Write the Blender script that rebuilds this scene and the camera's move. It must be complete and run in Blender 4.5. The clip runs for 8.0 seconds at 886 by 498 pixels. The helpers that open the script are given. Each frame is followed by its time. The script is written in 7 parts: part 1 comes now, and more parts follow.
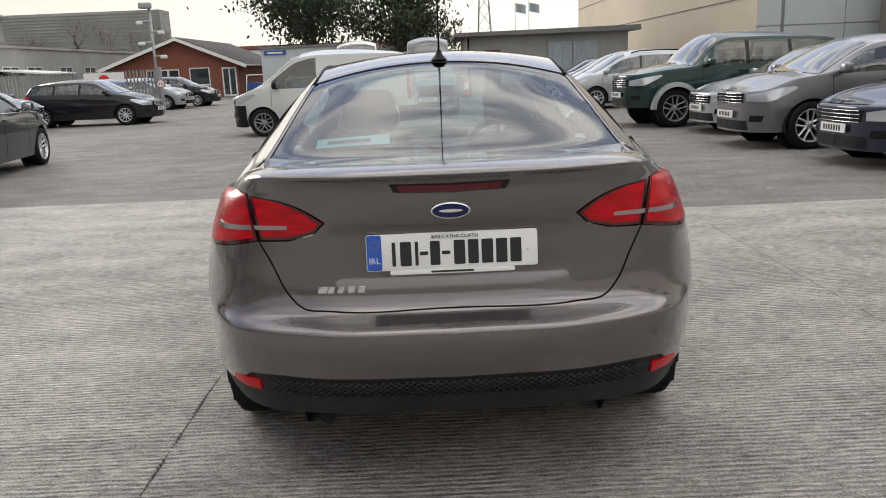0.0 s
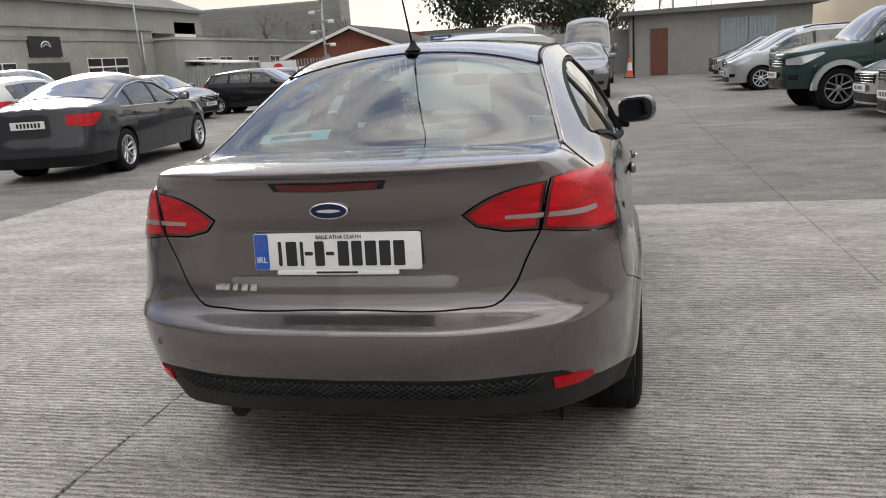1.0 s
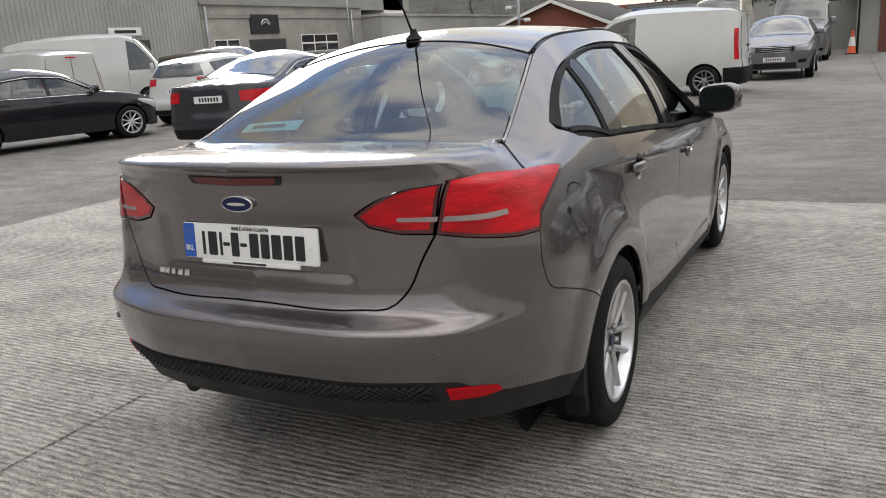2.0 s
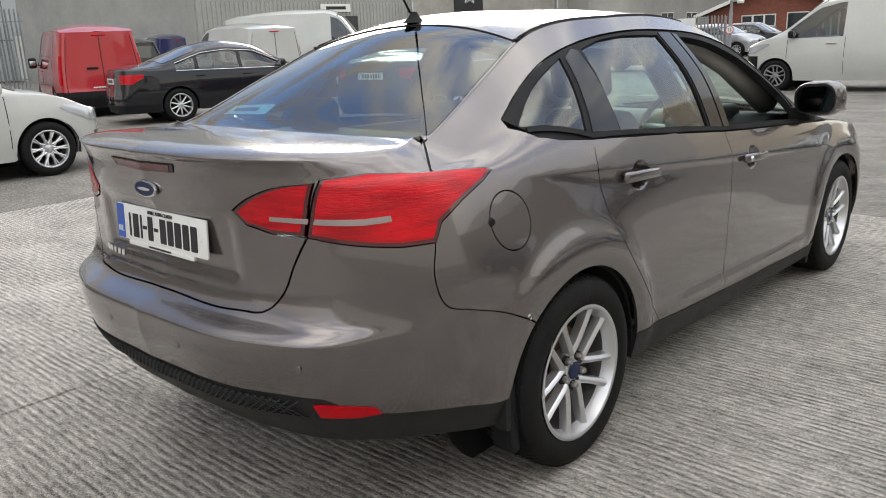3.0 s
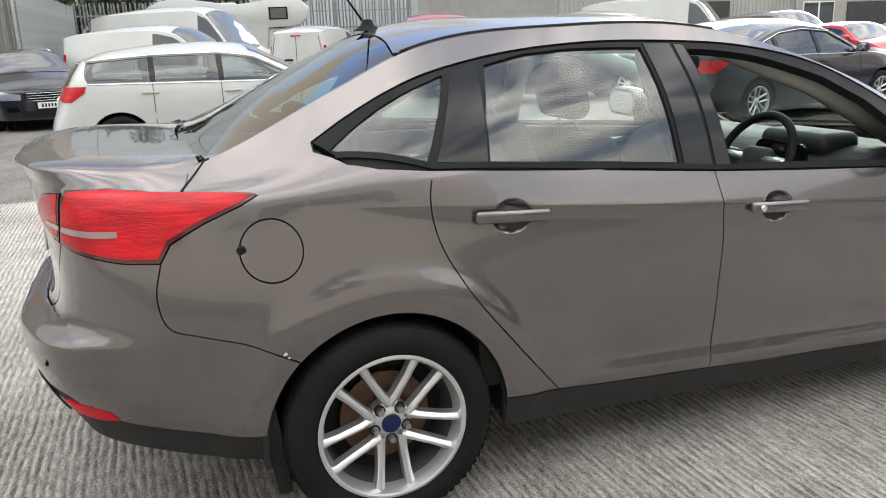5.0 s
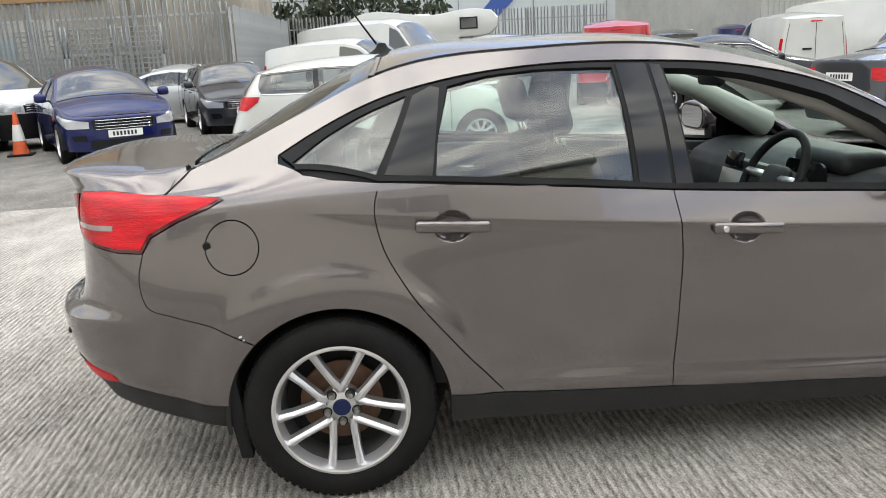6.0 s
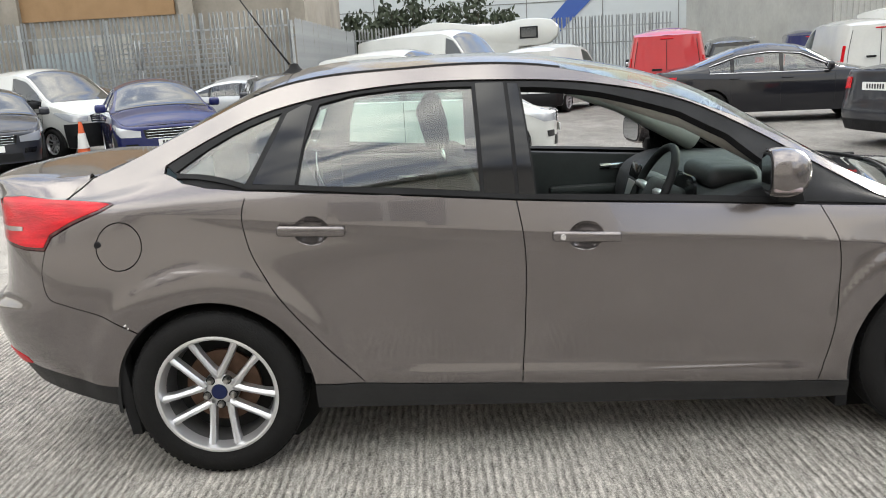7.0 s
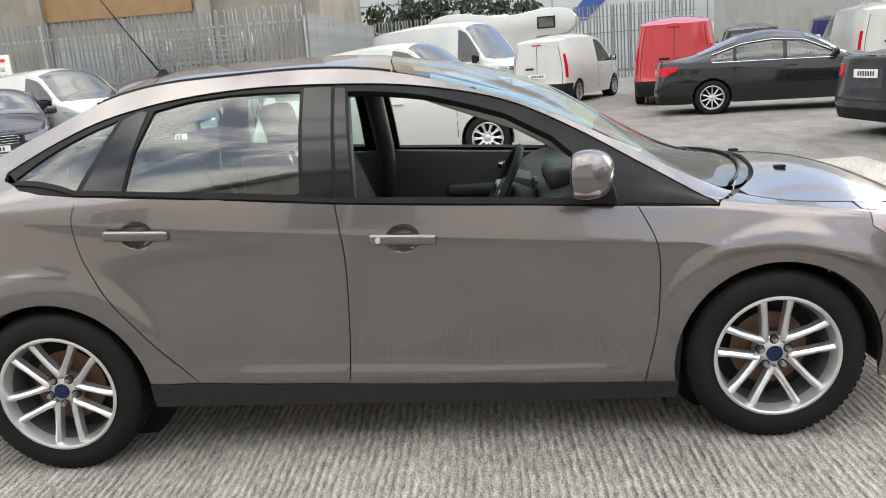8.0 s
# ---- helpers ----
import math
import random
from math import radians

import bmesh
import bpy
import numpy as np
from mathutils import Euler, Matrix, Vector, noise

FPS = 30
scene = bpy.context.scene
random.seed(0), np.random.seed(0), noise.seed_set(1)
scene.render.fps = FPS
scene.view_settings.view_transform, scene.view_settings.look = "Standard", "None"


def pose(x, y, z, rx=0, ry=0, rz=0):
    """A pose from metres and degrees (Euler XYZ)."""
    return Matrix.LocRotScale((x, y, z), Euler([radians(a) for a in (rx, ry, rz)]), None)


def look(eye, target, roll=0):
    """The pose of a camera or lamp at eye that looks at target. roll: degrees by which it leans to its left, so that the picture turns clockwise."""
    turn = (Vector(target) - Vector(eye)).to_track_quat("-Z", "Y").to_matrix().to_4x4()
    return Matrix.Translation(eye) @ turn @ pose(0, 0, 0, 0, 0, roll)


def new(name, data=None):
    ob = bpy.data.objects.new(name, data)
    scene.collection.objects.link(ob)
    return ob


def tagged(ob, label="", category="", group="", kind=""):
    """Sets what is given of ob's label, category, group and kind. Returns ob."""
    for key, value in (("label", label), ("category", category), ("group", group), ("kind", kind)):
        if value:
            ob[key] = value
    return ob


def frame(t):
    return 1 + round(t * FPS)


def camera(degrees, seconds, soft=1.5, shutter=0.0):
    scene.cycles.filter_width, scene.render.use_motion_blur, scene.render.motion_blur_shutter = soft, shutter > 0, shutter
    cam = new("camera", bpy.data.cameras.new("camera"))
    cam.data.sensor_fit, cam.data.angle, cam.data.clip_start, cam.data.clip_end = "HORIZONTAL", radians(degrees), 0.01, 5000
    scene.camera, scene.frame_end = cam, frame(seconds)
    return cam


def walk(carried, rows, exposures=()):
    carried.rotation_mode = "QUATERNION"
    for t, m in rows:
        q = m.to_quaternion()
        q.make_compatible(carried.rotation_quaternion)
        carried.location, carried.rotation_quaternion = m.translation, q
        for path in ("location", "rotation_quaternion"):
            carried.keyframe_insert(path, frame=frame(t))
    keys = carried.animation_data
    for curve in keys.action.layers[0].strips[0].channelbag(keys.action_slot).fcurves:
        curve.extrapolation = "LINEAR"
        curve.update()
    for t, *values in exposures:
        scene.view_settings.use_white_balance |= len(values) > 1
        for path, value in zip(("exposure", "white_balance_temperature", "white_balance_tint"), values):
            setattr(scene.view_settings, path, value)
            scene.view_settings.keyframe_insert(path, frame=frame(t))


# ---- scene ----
cam = camera(59.1, 8.0, soft=1.0)
METRES, EYE, TILT, LEAN, TURN = 6.62, 1.41, 0.0, 0.0, -0.5
ROWS = [
    (0.0, 0.0, 0.0, 0.0, -0.55, -13.13, 2.36),
    (0.5, 0.0633, 0.0098, -0.0029, 6.09, -13.59, 2.66),
    (1.0, 0.1273, 0.0281, -0.0013, 12.15, -13.71, 3.65),
    (1.5, 0.1898, 0.0487, 0.0005, 19.27, -14.04, 4.04),
    (3.0, 0.3309, 0.1843, -0.0048, 42.36, -15.08, 2.51),
    (3.5, 0.3616, 0.238, -0.0039, 49.06, -14.89, 2.07),
    (4.0, 0.3996, 0.2883, 0.001, 56.36, -14.98, 2.54),
    (4.5, 0.4195, 0.3479, -0.0021, 62.51, -15.15, 2.03),
    (6.0, 0.4955, 0.5111, 0.002, 84.61, -13.96, 2.94),
    (6.5, 0.524, 0.5655, 0.0025, 88.34, -13.49, 2.93),
    (7.0, 0.5373, 0.6216, 0.0025, 90.24, -13.07, 3.29),
    (7.5, 0.5314, 0.6784, 0.0032, 91.45, -13.3, 3.8),
    (8.0, 0.5378, 0.7379, 0.0023, 92.85, -13.55, 4.26),
]
walk(cam, [(t, pose(0, 0, EYE, TILT, LEAN, TURN) @ pose(METRES * x, METRES * y, METRES * z, 90 + pitch, roll, yaw)) for t, x, y, z, yaw, pitch, roll in ROWS], [(0.0, 1.02, 6450, 10), (1.5, 1.02, 6450, 10), (3.5, 1.44, 6400, 7.5), (4.5, 1.62, 6400, 7.5), (6.5, 1.80, 6400, 6.5), (8.0, 1.88, 6450, 7)])

# ---- sky and sun ----
SUN_AZ, SUN_EL = 42.0, 16.0      # degrees west of ahead, and above the horizon
world = bpy.data.worlds.new("sky")
scene.world = world
world.use_nodes = True
wn, wl = world.node_tree.nodes, world.node_tree.links
wn.clear()
w_out = wn.new("ShaderNodeOutputWorld")
w_bg = wn.new("ShaderNodeBackground")
w_sky = wn.new("ShaderNodeTexSky")
w_sky.sky_type, w_sky.sun_disc = "NISHITA", False
w_sky.sun_elevation, w_sky.sun_rotation = radians(SUN_EL), radians(-SUN_AZ)
w_sky.air_density, w_sky.dust_density, w_sky.ozone_density = 1.0, 0.3, 2.0
w_bg.inputs["Strength"].default_value = 0.15
w_co = wn.new("ShaderNodeTexCoord")
w_map = wn.new("ShaderNodeMapping")
w_map.inputs["Scale"].default_value = (1.6, 2.4, 5.5)
w_map.inputs["Rotation"].default_value = (0.25, 0.1, 0.6)
w_noise = wn.new("ShaderNodeTexNoise")
w_noise.inputs["Scale"].default_value = 1.7
w_noise.inputs["Detail"].default_value = 7
w_noise.inputs["Roughness"].default_value = 0.55
w_noise.inputs["Distortion"].default_value = 0.4
w_ramp = wn.new("ShaderNodeValToRGB")
w_ramp.color_ramp.elements[0].position, w_ramp.color_ramp.elements[1].position = 0.40, 0.60
w_ramp.color_ramp.elements[0].color = (0.22, 0.22, 0.22, 1)
w_mix = wn.new("ShaderNodeMix")
w_mix.data_type = "RGBA"
# overcast law: clouds grow brighter towards the zenith
w_sep = wn.new("ShaderNodeSeparateXYZ")
w_lift = wn.new("ShaderNodeMapRange")
w_lift.interpolation_type = "SMOOTHSTEP"
w_lift.inputs[1].default_value, w_lift.inputs[2].default_value = 0.42, 1.22
w_lift.inputs[3].default_value, w_lift.inputs[4].default_value = 0.0, 1.0
w_cloud = wn.new("ShaderNodeMix")
w_cloud.data_type = "RGBA"
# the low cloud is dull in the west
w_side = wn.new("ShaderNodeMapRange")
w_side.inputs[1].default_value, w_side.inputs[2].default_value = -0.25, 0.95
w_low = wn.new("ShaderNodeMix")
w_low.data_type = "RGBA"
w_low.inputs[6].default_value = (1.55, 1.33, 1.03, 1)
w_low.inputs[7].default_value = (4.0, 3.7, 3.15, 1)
w_cloud.inputs[7].default_value = (12.0, 11.6, 11.0, 1)
wl.new(w_co.outputs["Generated"], w_sep.inputs[0])
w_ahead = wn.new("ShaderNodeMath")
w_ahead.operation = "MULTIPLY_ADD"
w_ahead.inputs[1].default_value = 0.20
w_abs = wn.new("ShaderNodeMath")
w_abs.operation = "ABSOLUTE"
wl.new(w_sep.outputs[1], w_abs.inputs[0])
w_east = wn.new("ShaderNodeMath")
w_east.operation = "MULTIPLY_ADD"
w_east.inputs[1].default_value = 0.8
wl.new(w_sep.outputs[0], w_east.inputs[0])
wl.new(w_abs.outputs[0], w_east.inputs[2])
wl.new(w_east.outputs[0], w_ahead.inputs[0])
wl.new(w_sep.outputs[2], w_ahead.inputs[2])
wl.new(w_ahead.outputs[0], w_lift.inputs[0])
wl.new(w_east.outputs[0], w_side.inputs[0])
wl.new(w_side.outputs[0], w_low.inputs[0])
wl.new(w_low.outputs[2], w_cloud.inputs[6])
wl.new(w_lift.outputs[0], w_cloud.inputs[0])
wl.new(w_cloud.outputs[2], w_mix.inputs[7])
wl.new(w_co.outputs["Generated"], w_map.inputs["Vector"])
wl.new(w_map.outputs[0], w_noise.inputs["Vector"])
wl.new(w_noise.outputs["Fac"], w_ramp.inputs["Fac"])
# haze closes the gaps towards the horizon
w_haze = wn.new("ShaderNodeMapRange")
w_haze.inputs[1].default_value, w_haze.inputs[2].default_value = 0.15, 0.68
w_haze.inputs[3].default_value, w_haze.inputs[4].default_value = 0.95, 0.0
wl.new(w_sep.outputs[2], w_haze.inputs[0])
w_max = wn.new("ShaderNodeMath")
w_max.operation = "MAXIMUM"
wl.new(w_ramp.outputs["Color"], w_max.inputs[0])
wl.new(w_haze.outputs[0], w_max.inputs[1])
wl.new(w_max.outputs[0], w_mix.inputs[0])
w_gap = wn.new("ShaderNodeVectorMath")
w_gap.operation = "MULTIPLY"
w_gap.inputs[1].default_value = (0.50, 0.68, 0.92)
wl.new(w_sky.outputs["Color"], w_gap.inputs[0])
wl.new(w_gap.outputs[0], w_mix.inputs[6])
wl.new(w_mix.outputs[2], w_bg.inputs["Color"])
wl.new(w_bg.outputs[0], w_out.inputs["Surface"])

sun_data = bpy.data.lights.new("sun", "SUN")
sun_data.energy, sun_data.angle, sun_data.color = 0.9, radians(28), (1.0, 0.91, 0.80)
sun = new("sun", sun_data)
sun.matrix_world = look((0, 0, 30), (math.sin(radians(SUN_AZ)) * 30, -math.cos(radians(SUN_AZ)) * 30, 30 - 30 * math.tan(radians(SUN_EL))))


# ---- materials ----
def mat(name, color, rough=0.6, metal=0.0, coat=0.0, var=0.0, vscale=6.0, bump=0.0, bscale=60.0, color2=None, spec=0.5, coords="Object", stretch=(1, 1, 1), flake=0.0):
    """Principled surface with colour variation at two scales and a fine relief."""
    m = bpy.data.materials.new(name)
    m.use_nodes = True
    n, l = m.node_tree.nodes, m.node_tree.links
    p = n["Principled BSDF"]
    p.inputs["Base Color"].default_value = (*color, 1)
    p.inputs["Roughness"].default_value = rough
    p.inputs["Metallic"].default_value = metal
    p.inputs["Coat Weight"].default_value = coat
    p.inputs["Coat Roughness"].default_value = 0.04
    p.inputs["Specular IOR Level"].default_value = spec
    tc = n.new("ShaderNodeTexCoord")
    mp = n.new("ShaderNodeMapping")
    mp.inputs["Scale"].default_value = stretch
    l.new(tc.outputs[coords], mp.inputs["Vector"])
    if var:
        a = n.new("ShaderNodeTexNoise")
        a.inputs["Scale"].default_value, a.inputs["Detail"].default_value = vscale, 6
        b = n.new("ShaderNodeTexNoise")
        b.inputs["Scale"].default_value, b.inputs["Detail"].default_value = vscale * 11, 3
        l.new(mp.outputs[0], a.inputs["Vector"])
        l.new(mp.outputs[0], b.inputs["Vector"])
        add = n.new("ShaderNodeMath")
        add.operation = "MULTIPLY_ADD"
        add.inputs[1].default_value, add.inputs[2].default_value = 0.35, 0.0
        l.new(b.outputs["Fac"], add.inputs[0])
        l.new(a.outputs["Fac"], add.inputs[2])
        rmp = n.new("ShaderNodeMapRange")
        rmp.inputs[1].default_value, rmp.inputs[2].default_value = 0.42, 0.95
        l.new(add.outputs[0], rmp.inputs[0])
        mx = n.new("ShaderNodeMix")
        mx.data_type = "RGBA"
        c2 = color2 or tuple(max(0.0, c * (1 - var)) for c in color)
        mx.inputs[6].default_value, mx.inputs[7].default_value = (*c2, 1), (*color, 1)
        l.new(rmp.outputs[0], mx.inputs[0])
        l.new(mx.outputs[2], p.inputs["Base Color"])
        rr = n.new("ShaderNodeMapRange")
        rr.inputs[1].default_value, rr.inputs[2].default_value = 0.4, 0.95
        rr.inputs[3].default_value, rr.inputs[4].default_value = min(1, rough + 0.08), max(0.02, rough - 0.05)
        l.new(add.outputs[0], rr.inputs[0])
        l.new(rr.outputs[0], p.inputs["Roughness"])
    if bump:
        c = n.new("ShaderNodeTexNoise")
        c.inputs["Scale"].default_value, c.inputs["Detail"].default_value = bscale, 5
        l.new(mp.outputs[0], c.inputs["Vector"])
        bp = n.new("ShaderNodeBump")
        bp.inputs["Strength"].default_value, bp.inputs["Distance"].default_value = bump, 0.01
        l.new(c.outputs["Fac"], bp.inputs["Height"])
        l.new(bp.outputs[0], p.inputs["Normal"])
    return m


def paint(name, color, flake=0.5, dirt=0.1):
    return mat(name, color, rough=0.35, metal=flake, coat=1.0, var=dirt, vscale=1.5, spec=0.5 if max(color) > 0.1 else 0.08)


def glass(name, tint, gloss=1.0, ior=1.6):
    """A thin pane: tinted see-through with a mirror gloss that grows at grazing angles."""
    m = bpy.data.materials.new(name)
    m.use_nodes = True
    n, l = m.node_tree.nodes, m.node_tree.links
    n.clear()
    o = n.new("ShaderNodeOutputMaterial")
    tr = n.new("ShaderNodeBsdfTransparent")
    tr.inputs["Color"].default_value = (*tint, 1)
    gl = n.new("ShaderNodeBsdfGlossy")
    gl.inputs["Roughness"].default_value = 0.01
    gl.inputs["Color"].default_value = (gloss, gloss, gloss, 1)
    # the same gloss from either side of the pane
    f0 = 1.6 * ((ior - 1) / (ior + 1)) ** 2
    lw = n.new("ShaderNodeLayerWeight")
    lw.inputs["Blend"].default_value = 0.5
    pw = n.new("ShaderNodeMath")
    pw.operation = "POWER"
    pw.inputs[1].default_value = 4.5
    fr = n.new("ShaderNodeMath")
    fr.operation = "MULTIPLY_ADD"
    fr.inputs[1].default_value, fr.inputs[2].default_value = 1 - f0, f0
    l.new(lw.outputs["Facing"], pw.inputs[0])
    l.new(pw.outputs[0], fr.inputs[0])
    mx = n.new("ShaderNodeMixShader")
    l.new(fr.outputs[0], mx.inputs[0])
    l.new(tr.outputs[0], mx.inputs[1])
    l.new(gl.outputs[0], mx.inputs[2])
    l.new(mx.outputs[0], o.inputs["Surface"])
    return m


M_BODY = mat("paint_grey_brown", (0.150, 0.134, 0.132), 0.23, metal=0.75, coat=1.0)
M_TRIM = mat("black_plastic", (0.014, 0.014, 0.015), 0.6, var=0.3, vscale=8, bump=0.15, bscale=400, spec=0.15)
M_CLAD = mat("grey_cladding", (0.022, 0.022, 0.023), 0.55, var=0.3, vscale=8, bump=0.15, bscale=400, spec=0.3)
M_REFL = mat("red_reflector", (0.58, 0.005, 0.014), 0.3, coat=0.15, var=0.3, vscale=40, spec=0.1)
M_GLOSS = mat("gloss_black", (0.008, 0.008, 0.009), 0.10, spec=0.32)
M_RUB = mat("tyre_rubber", (0.009, 0.0088, 0.009), 0.7, var=0.35, vscale=9, bump=0.25, bscale=150, spec=0.2)
M_ALLOY = mat("silver_alloy", (0.60, 0.60, 0.61), 0.30, metal=0.8)
M_STEEL = mat("brake_steel", (0.22, 0.13, 0.09), 0.6, metal=0.6, var=0.4, vscale=30)
M_NUT = mat("nut_steel", (0.34, 0.33, 0.31), 0.35, metal=0.9)
M_CHROME = mat("chrome", (0.75, 0.75, 0.76), 0.08, metal=1.0)
M_MIRROR = mat("mirror_glass", (0.55, 0.57, 0.6), 0.01, metal=1.0)
# near black, for dark parts; also stands in for shade in cavities
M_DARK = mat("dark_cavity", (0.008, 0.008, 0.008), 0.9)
M_SEAT = mat("seat_fabric", (0.026, 0.027, 0.030), 0.9, var=0.25, vscale=30, spec=0.1)
M_DASH = mat("dash_plastic", (0.018, 0.0185, 0.02), 0.6, var=0.2, vscale=12, bump=0.2, bscale=300)
M_LINER = mat("headlining", (0.42, 0.41, 0.38), 0.9, var=0.1, vscale=20)
M_RED = mat("red_lens", (0.60, 0.002, 0.010), 0.16, coat=0.3, var=0.45, vscale=7, bump=0.25, bscale=40, spec=0.2, color2=(0.24, 0.001, 0.004), stretch=(1, 1, 6))
M_REDDK = mat("dark_red_lens", (0.06, 0.003, 0.006), 0.12, coat=0.6)
M_CLEAR = mat("clear_lens", (0.30, 0.24, 0.24), 0.12, metal=0.3, coat=1.0)
M_AMBER = mat("amber_lens", (0.6, 0.2, 0.05), 0.15, coat=1.0)
M_PLATE = mat("plate_white", (0.74, 0.74, 0.72), 0.3, var=0.06, vscale=10)
M_PLBLUE = mat("plate_blue", (0.02, 0.09, 0.42), 0.3)
M_BLACKINK = mat("black_ink", (0.012, 0.012, 0.014), 0.5)
M_BADGE = mat("badge_blue", (0.006, 0.012, 0.055), 0.3, spec=0.3)
M_GLASS = glass("car_glass", (0.70, 0.84, 0.78))
M_GLASSR = glass("rear_glass", (0.34, 0.47, 0.50), ior=1.72)
M_GLASSB = glass("dark_glass", (0.42, 0.47, 0.46))
M_STICK = mat("sticker_green", (0.62, 0.86, 0.80), 0.5)
M_STOP = mat("stop_lens", (0.08, 0.002, 0.005), 0.2, coat=0.3)
# darker copy of the silver alloy: shade inside the rim put into the colour
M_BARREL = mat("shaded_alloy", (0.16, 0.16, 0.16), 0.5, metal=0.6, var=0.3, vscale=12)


# ---- mesh helpers ----
def part(name, bm, material, parent, label="", smooth=True, kind=""):
    """Links a bmesh as one mesh object under a thing or a part."""
    me = bpy.data.meshes.new(name)
    bmesh.ops.recalc_face_normals(bm, faces=bm.faces) if bm.faces and smooth == "recalc" else None
    if smooth:
        for f in bm.faces:
            f.smooth = True
    bm.to_mesh(me)
    bm.free()
    skin_normals(me)
    me.materials.append(material)
    ob = new(name, me)
    ob.parent = parent
    if label or kind:
        tagged(ob, label, kind=kind)
    return ob


def skin_normals(me):
    """Gives a panel the true normals of the skin that it was cut from."""
    a = me.attributes.get("skin")
    if not a:
        return
    k = np.zeros(len(me.vertices) * 3)
    a.data.foreach_get("vector", k)
    k = k.reshape(-1, 3)
    ok = (k ** 2).sum(1) > 0.1
    out = [None] * len(me.loops)
    for p in me.polygons:
        whole = all(ok[i] for i in p.vertices)
        for li, i in zip(p.loop_indices, p.vertices):
            out[li] = tuple(k[i]) if whole else tuple(p.normal)
    me.attributes.remove(a)
    me.normals_split_custom_set(out)


def empty(name, m, label, category, group="", kind=""):
    ob = new(name)
    ob.empty_display_size = 0.2
    ob.matrix_world = m
    return tagged(ob, label, category, group, kind)


def mesh_of(verts, faces):
    bm = bmesh.new()
    vs = [bm.verts.new(v) for v in verts]
    for f in faces:
        try:
            bm.faces.new([vs[i] for i in f])
        except ValueError:
            pass
    return bm


def join(a, b):
    """Adds bmesh b to bmesh a."""
    me = bpy.data.meshes.new("tmp")
    b.to_mesh(me)
    b.free()
    a.from_mesh(me)
    bpy.data.meshes.remove(me)
    return a


def sharpen(bm, degrees=35):
    lim = radians(degrees)
    for e in bm.edges:
        if len(e.link_faces) == 2 and e.calc_face_angle(0) > lim:
            e.smooth = False
    return bm


def box(sx, sy, sz, at=(0, 0, 0), bevel=0.0, rot=None, seg=2):
    bm = bmesh.new()
    bmesh.ops.create_cube(bm, size=1)
    bmesh.ops.scale(bm, vec=(sx, sy, sz), verts=bm.verts)
    if bevel:
        bmesh.ops.bevel(bm, geom=bm.edges, offset=bevel, segments=seg, affect="EDGES", profile=0.5)
    if rot:
        bmesh.ops.transform(bm, matrix=pose(0, 0, 0, *rot), verts=bm.verts)
    bmesh.ops.translate(bm, vec=at, verts=bm.verts)
    return sharpen(bm)


def lathe(profile, n=48, axis="x", at=(0, 0, 0)):
    """Turns (radius, offset) pairs round an axis."""
    vs, fs = [], []
    k = len(profile)
    for i in range(n):
        a = 2 * math.pi * i / n
        c, s = math.cos(a), math.sin(a)
        for r, o in profile:
            vs.append({"x": (o, r * c, r * s), "y": (r * c, o, r * s), "z": (r * c, r * s, o)}[axis])
    for i in range(n):
        for j in range(k - 1):
            a, b = i * k + j, ((i + 1) % n) * k + j
            fs.append((a, b, b + 1, a + 1))
    bm = mesh_of([Vector(v) + Vector(at) for v in vs], fs)
    bmesh.ops.remove_doubles(bm, verts=bm.verts, dist=1e-5)
    bmesh.ops.recalc_face_normals(bm, faces=bm.faces)
    return sharpen(bm, 40)


def tube(points, radius, n=10, taper=None, closed=False):
    return mesh_of(*tube_data(points, radius, n, taper, closed))


def tube_data(points, radius, n=10, taper=None, closed=False):
    pts = [Vector(p) for p in points]
    vs, fs = [], []
    m = len(pts)
    for i, p in enumerate(pts):
        if closed:
            d = pts[(i + 1) % m] - pts[i - 1]
        else:
            d = pts[min(i + 1, m - 1)] - pts[max(i - 1, 0)]
        q = d.to_track_quat("Z", "Y")
        r = radius * (taper[i] if taper else 1)
        for j in range(n):
            a = 2 * math.pi * j / n
            vs.append(p + q @ Vector((r * math.cos(a), r * math.sin(a), 0)))
    for i in range(m if closed else m - 1):
        for j in range(n):
            a, b = i * n + j, i * n + (j + 1) % n
            c, d = ((i + 1) % m) * n + j, ((i + 1) % m) * n + (j + 1) % n
            fs.append((a, b, d, c))
    if not closed:
        fs.append(tuple(range(n))[::-1])
        fs.append(tuple((m - 1) * n + j for j in range(n)))
    return vs, fs


def prism(outline, depth, axis="y", at=(0, 0, 0), bevel=0.0):
    """A flat outline of (a, b) pairs given depth along an axis."""
    def p3(a, b, d):
        return Vector({"x": (d, a, b), "y": (a, d, b), "z": (a, b, d)}[axis]) + Vector(at)
    k = len(outline)
    vs = [p3(a, b, -depth / 2) for a, b in outline] + [p3(a, b, depth / 2) for a, b in outline]
    fs = [tuple(range(k)), tuple(range(2 * k - 1, k - 1, -1))] + [(i, i + k, (i + 1) % k + k, (i + 1) % k) for i in range(k)]
    bm = mesh_of(vs, fs)
    bmesh.ops.recalc_face_normals(bm, faces=bm.faces)
    if bevel:
        bmesh.ops.bevel(bm, geom=bm.edges, offset=bevel, segments=2, affect="EDGES", profile=0.5)
    return sharpen(bm)


def ellipse(rx, ry, n=32, cx=0.0, cy=0.0):
    return [(cx + rx * math.cos(2 * math.pi * i / n), cy + ry * math.sin(2 * math.pi * i / n)) for i in range(n)]


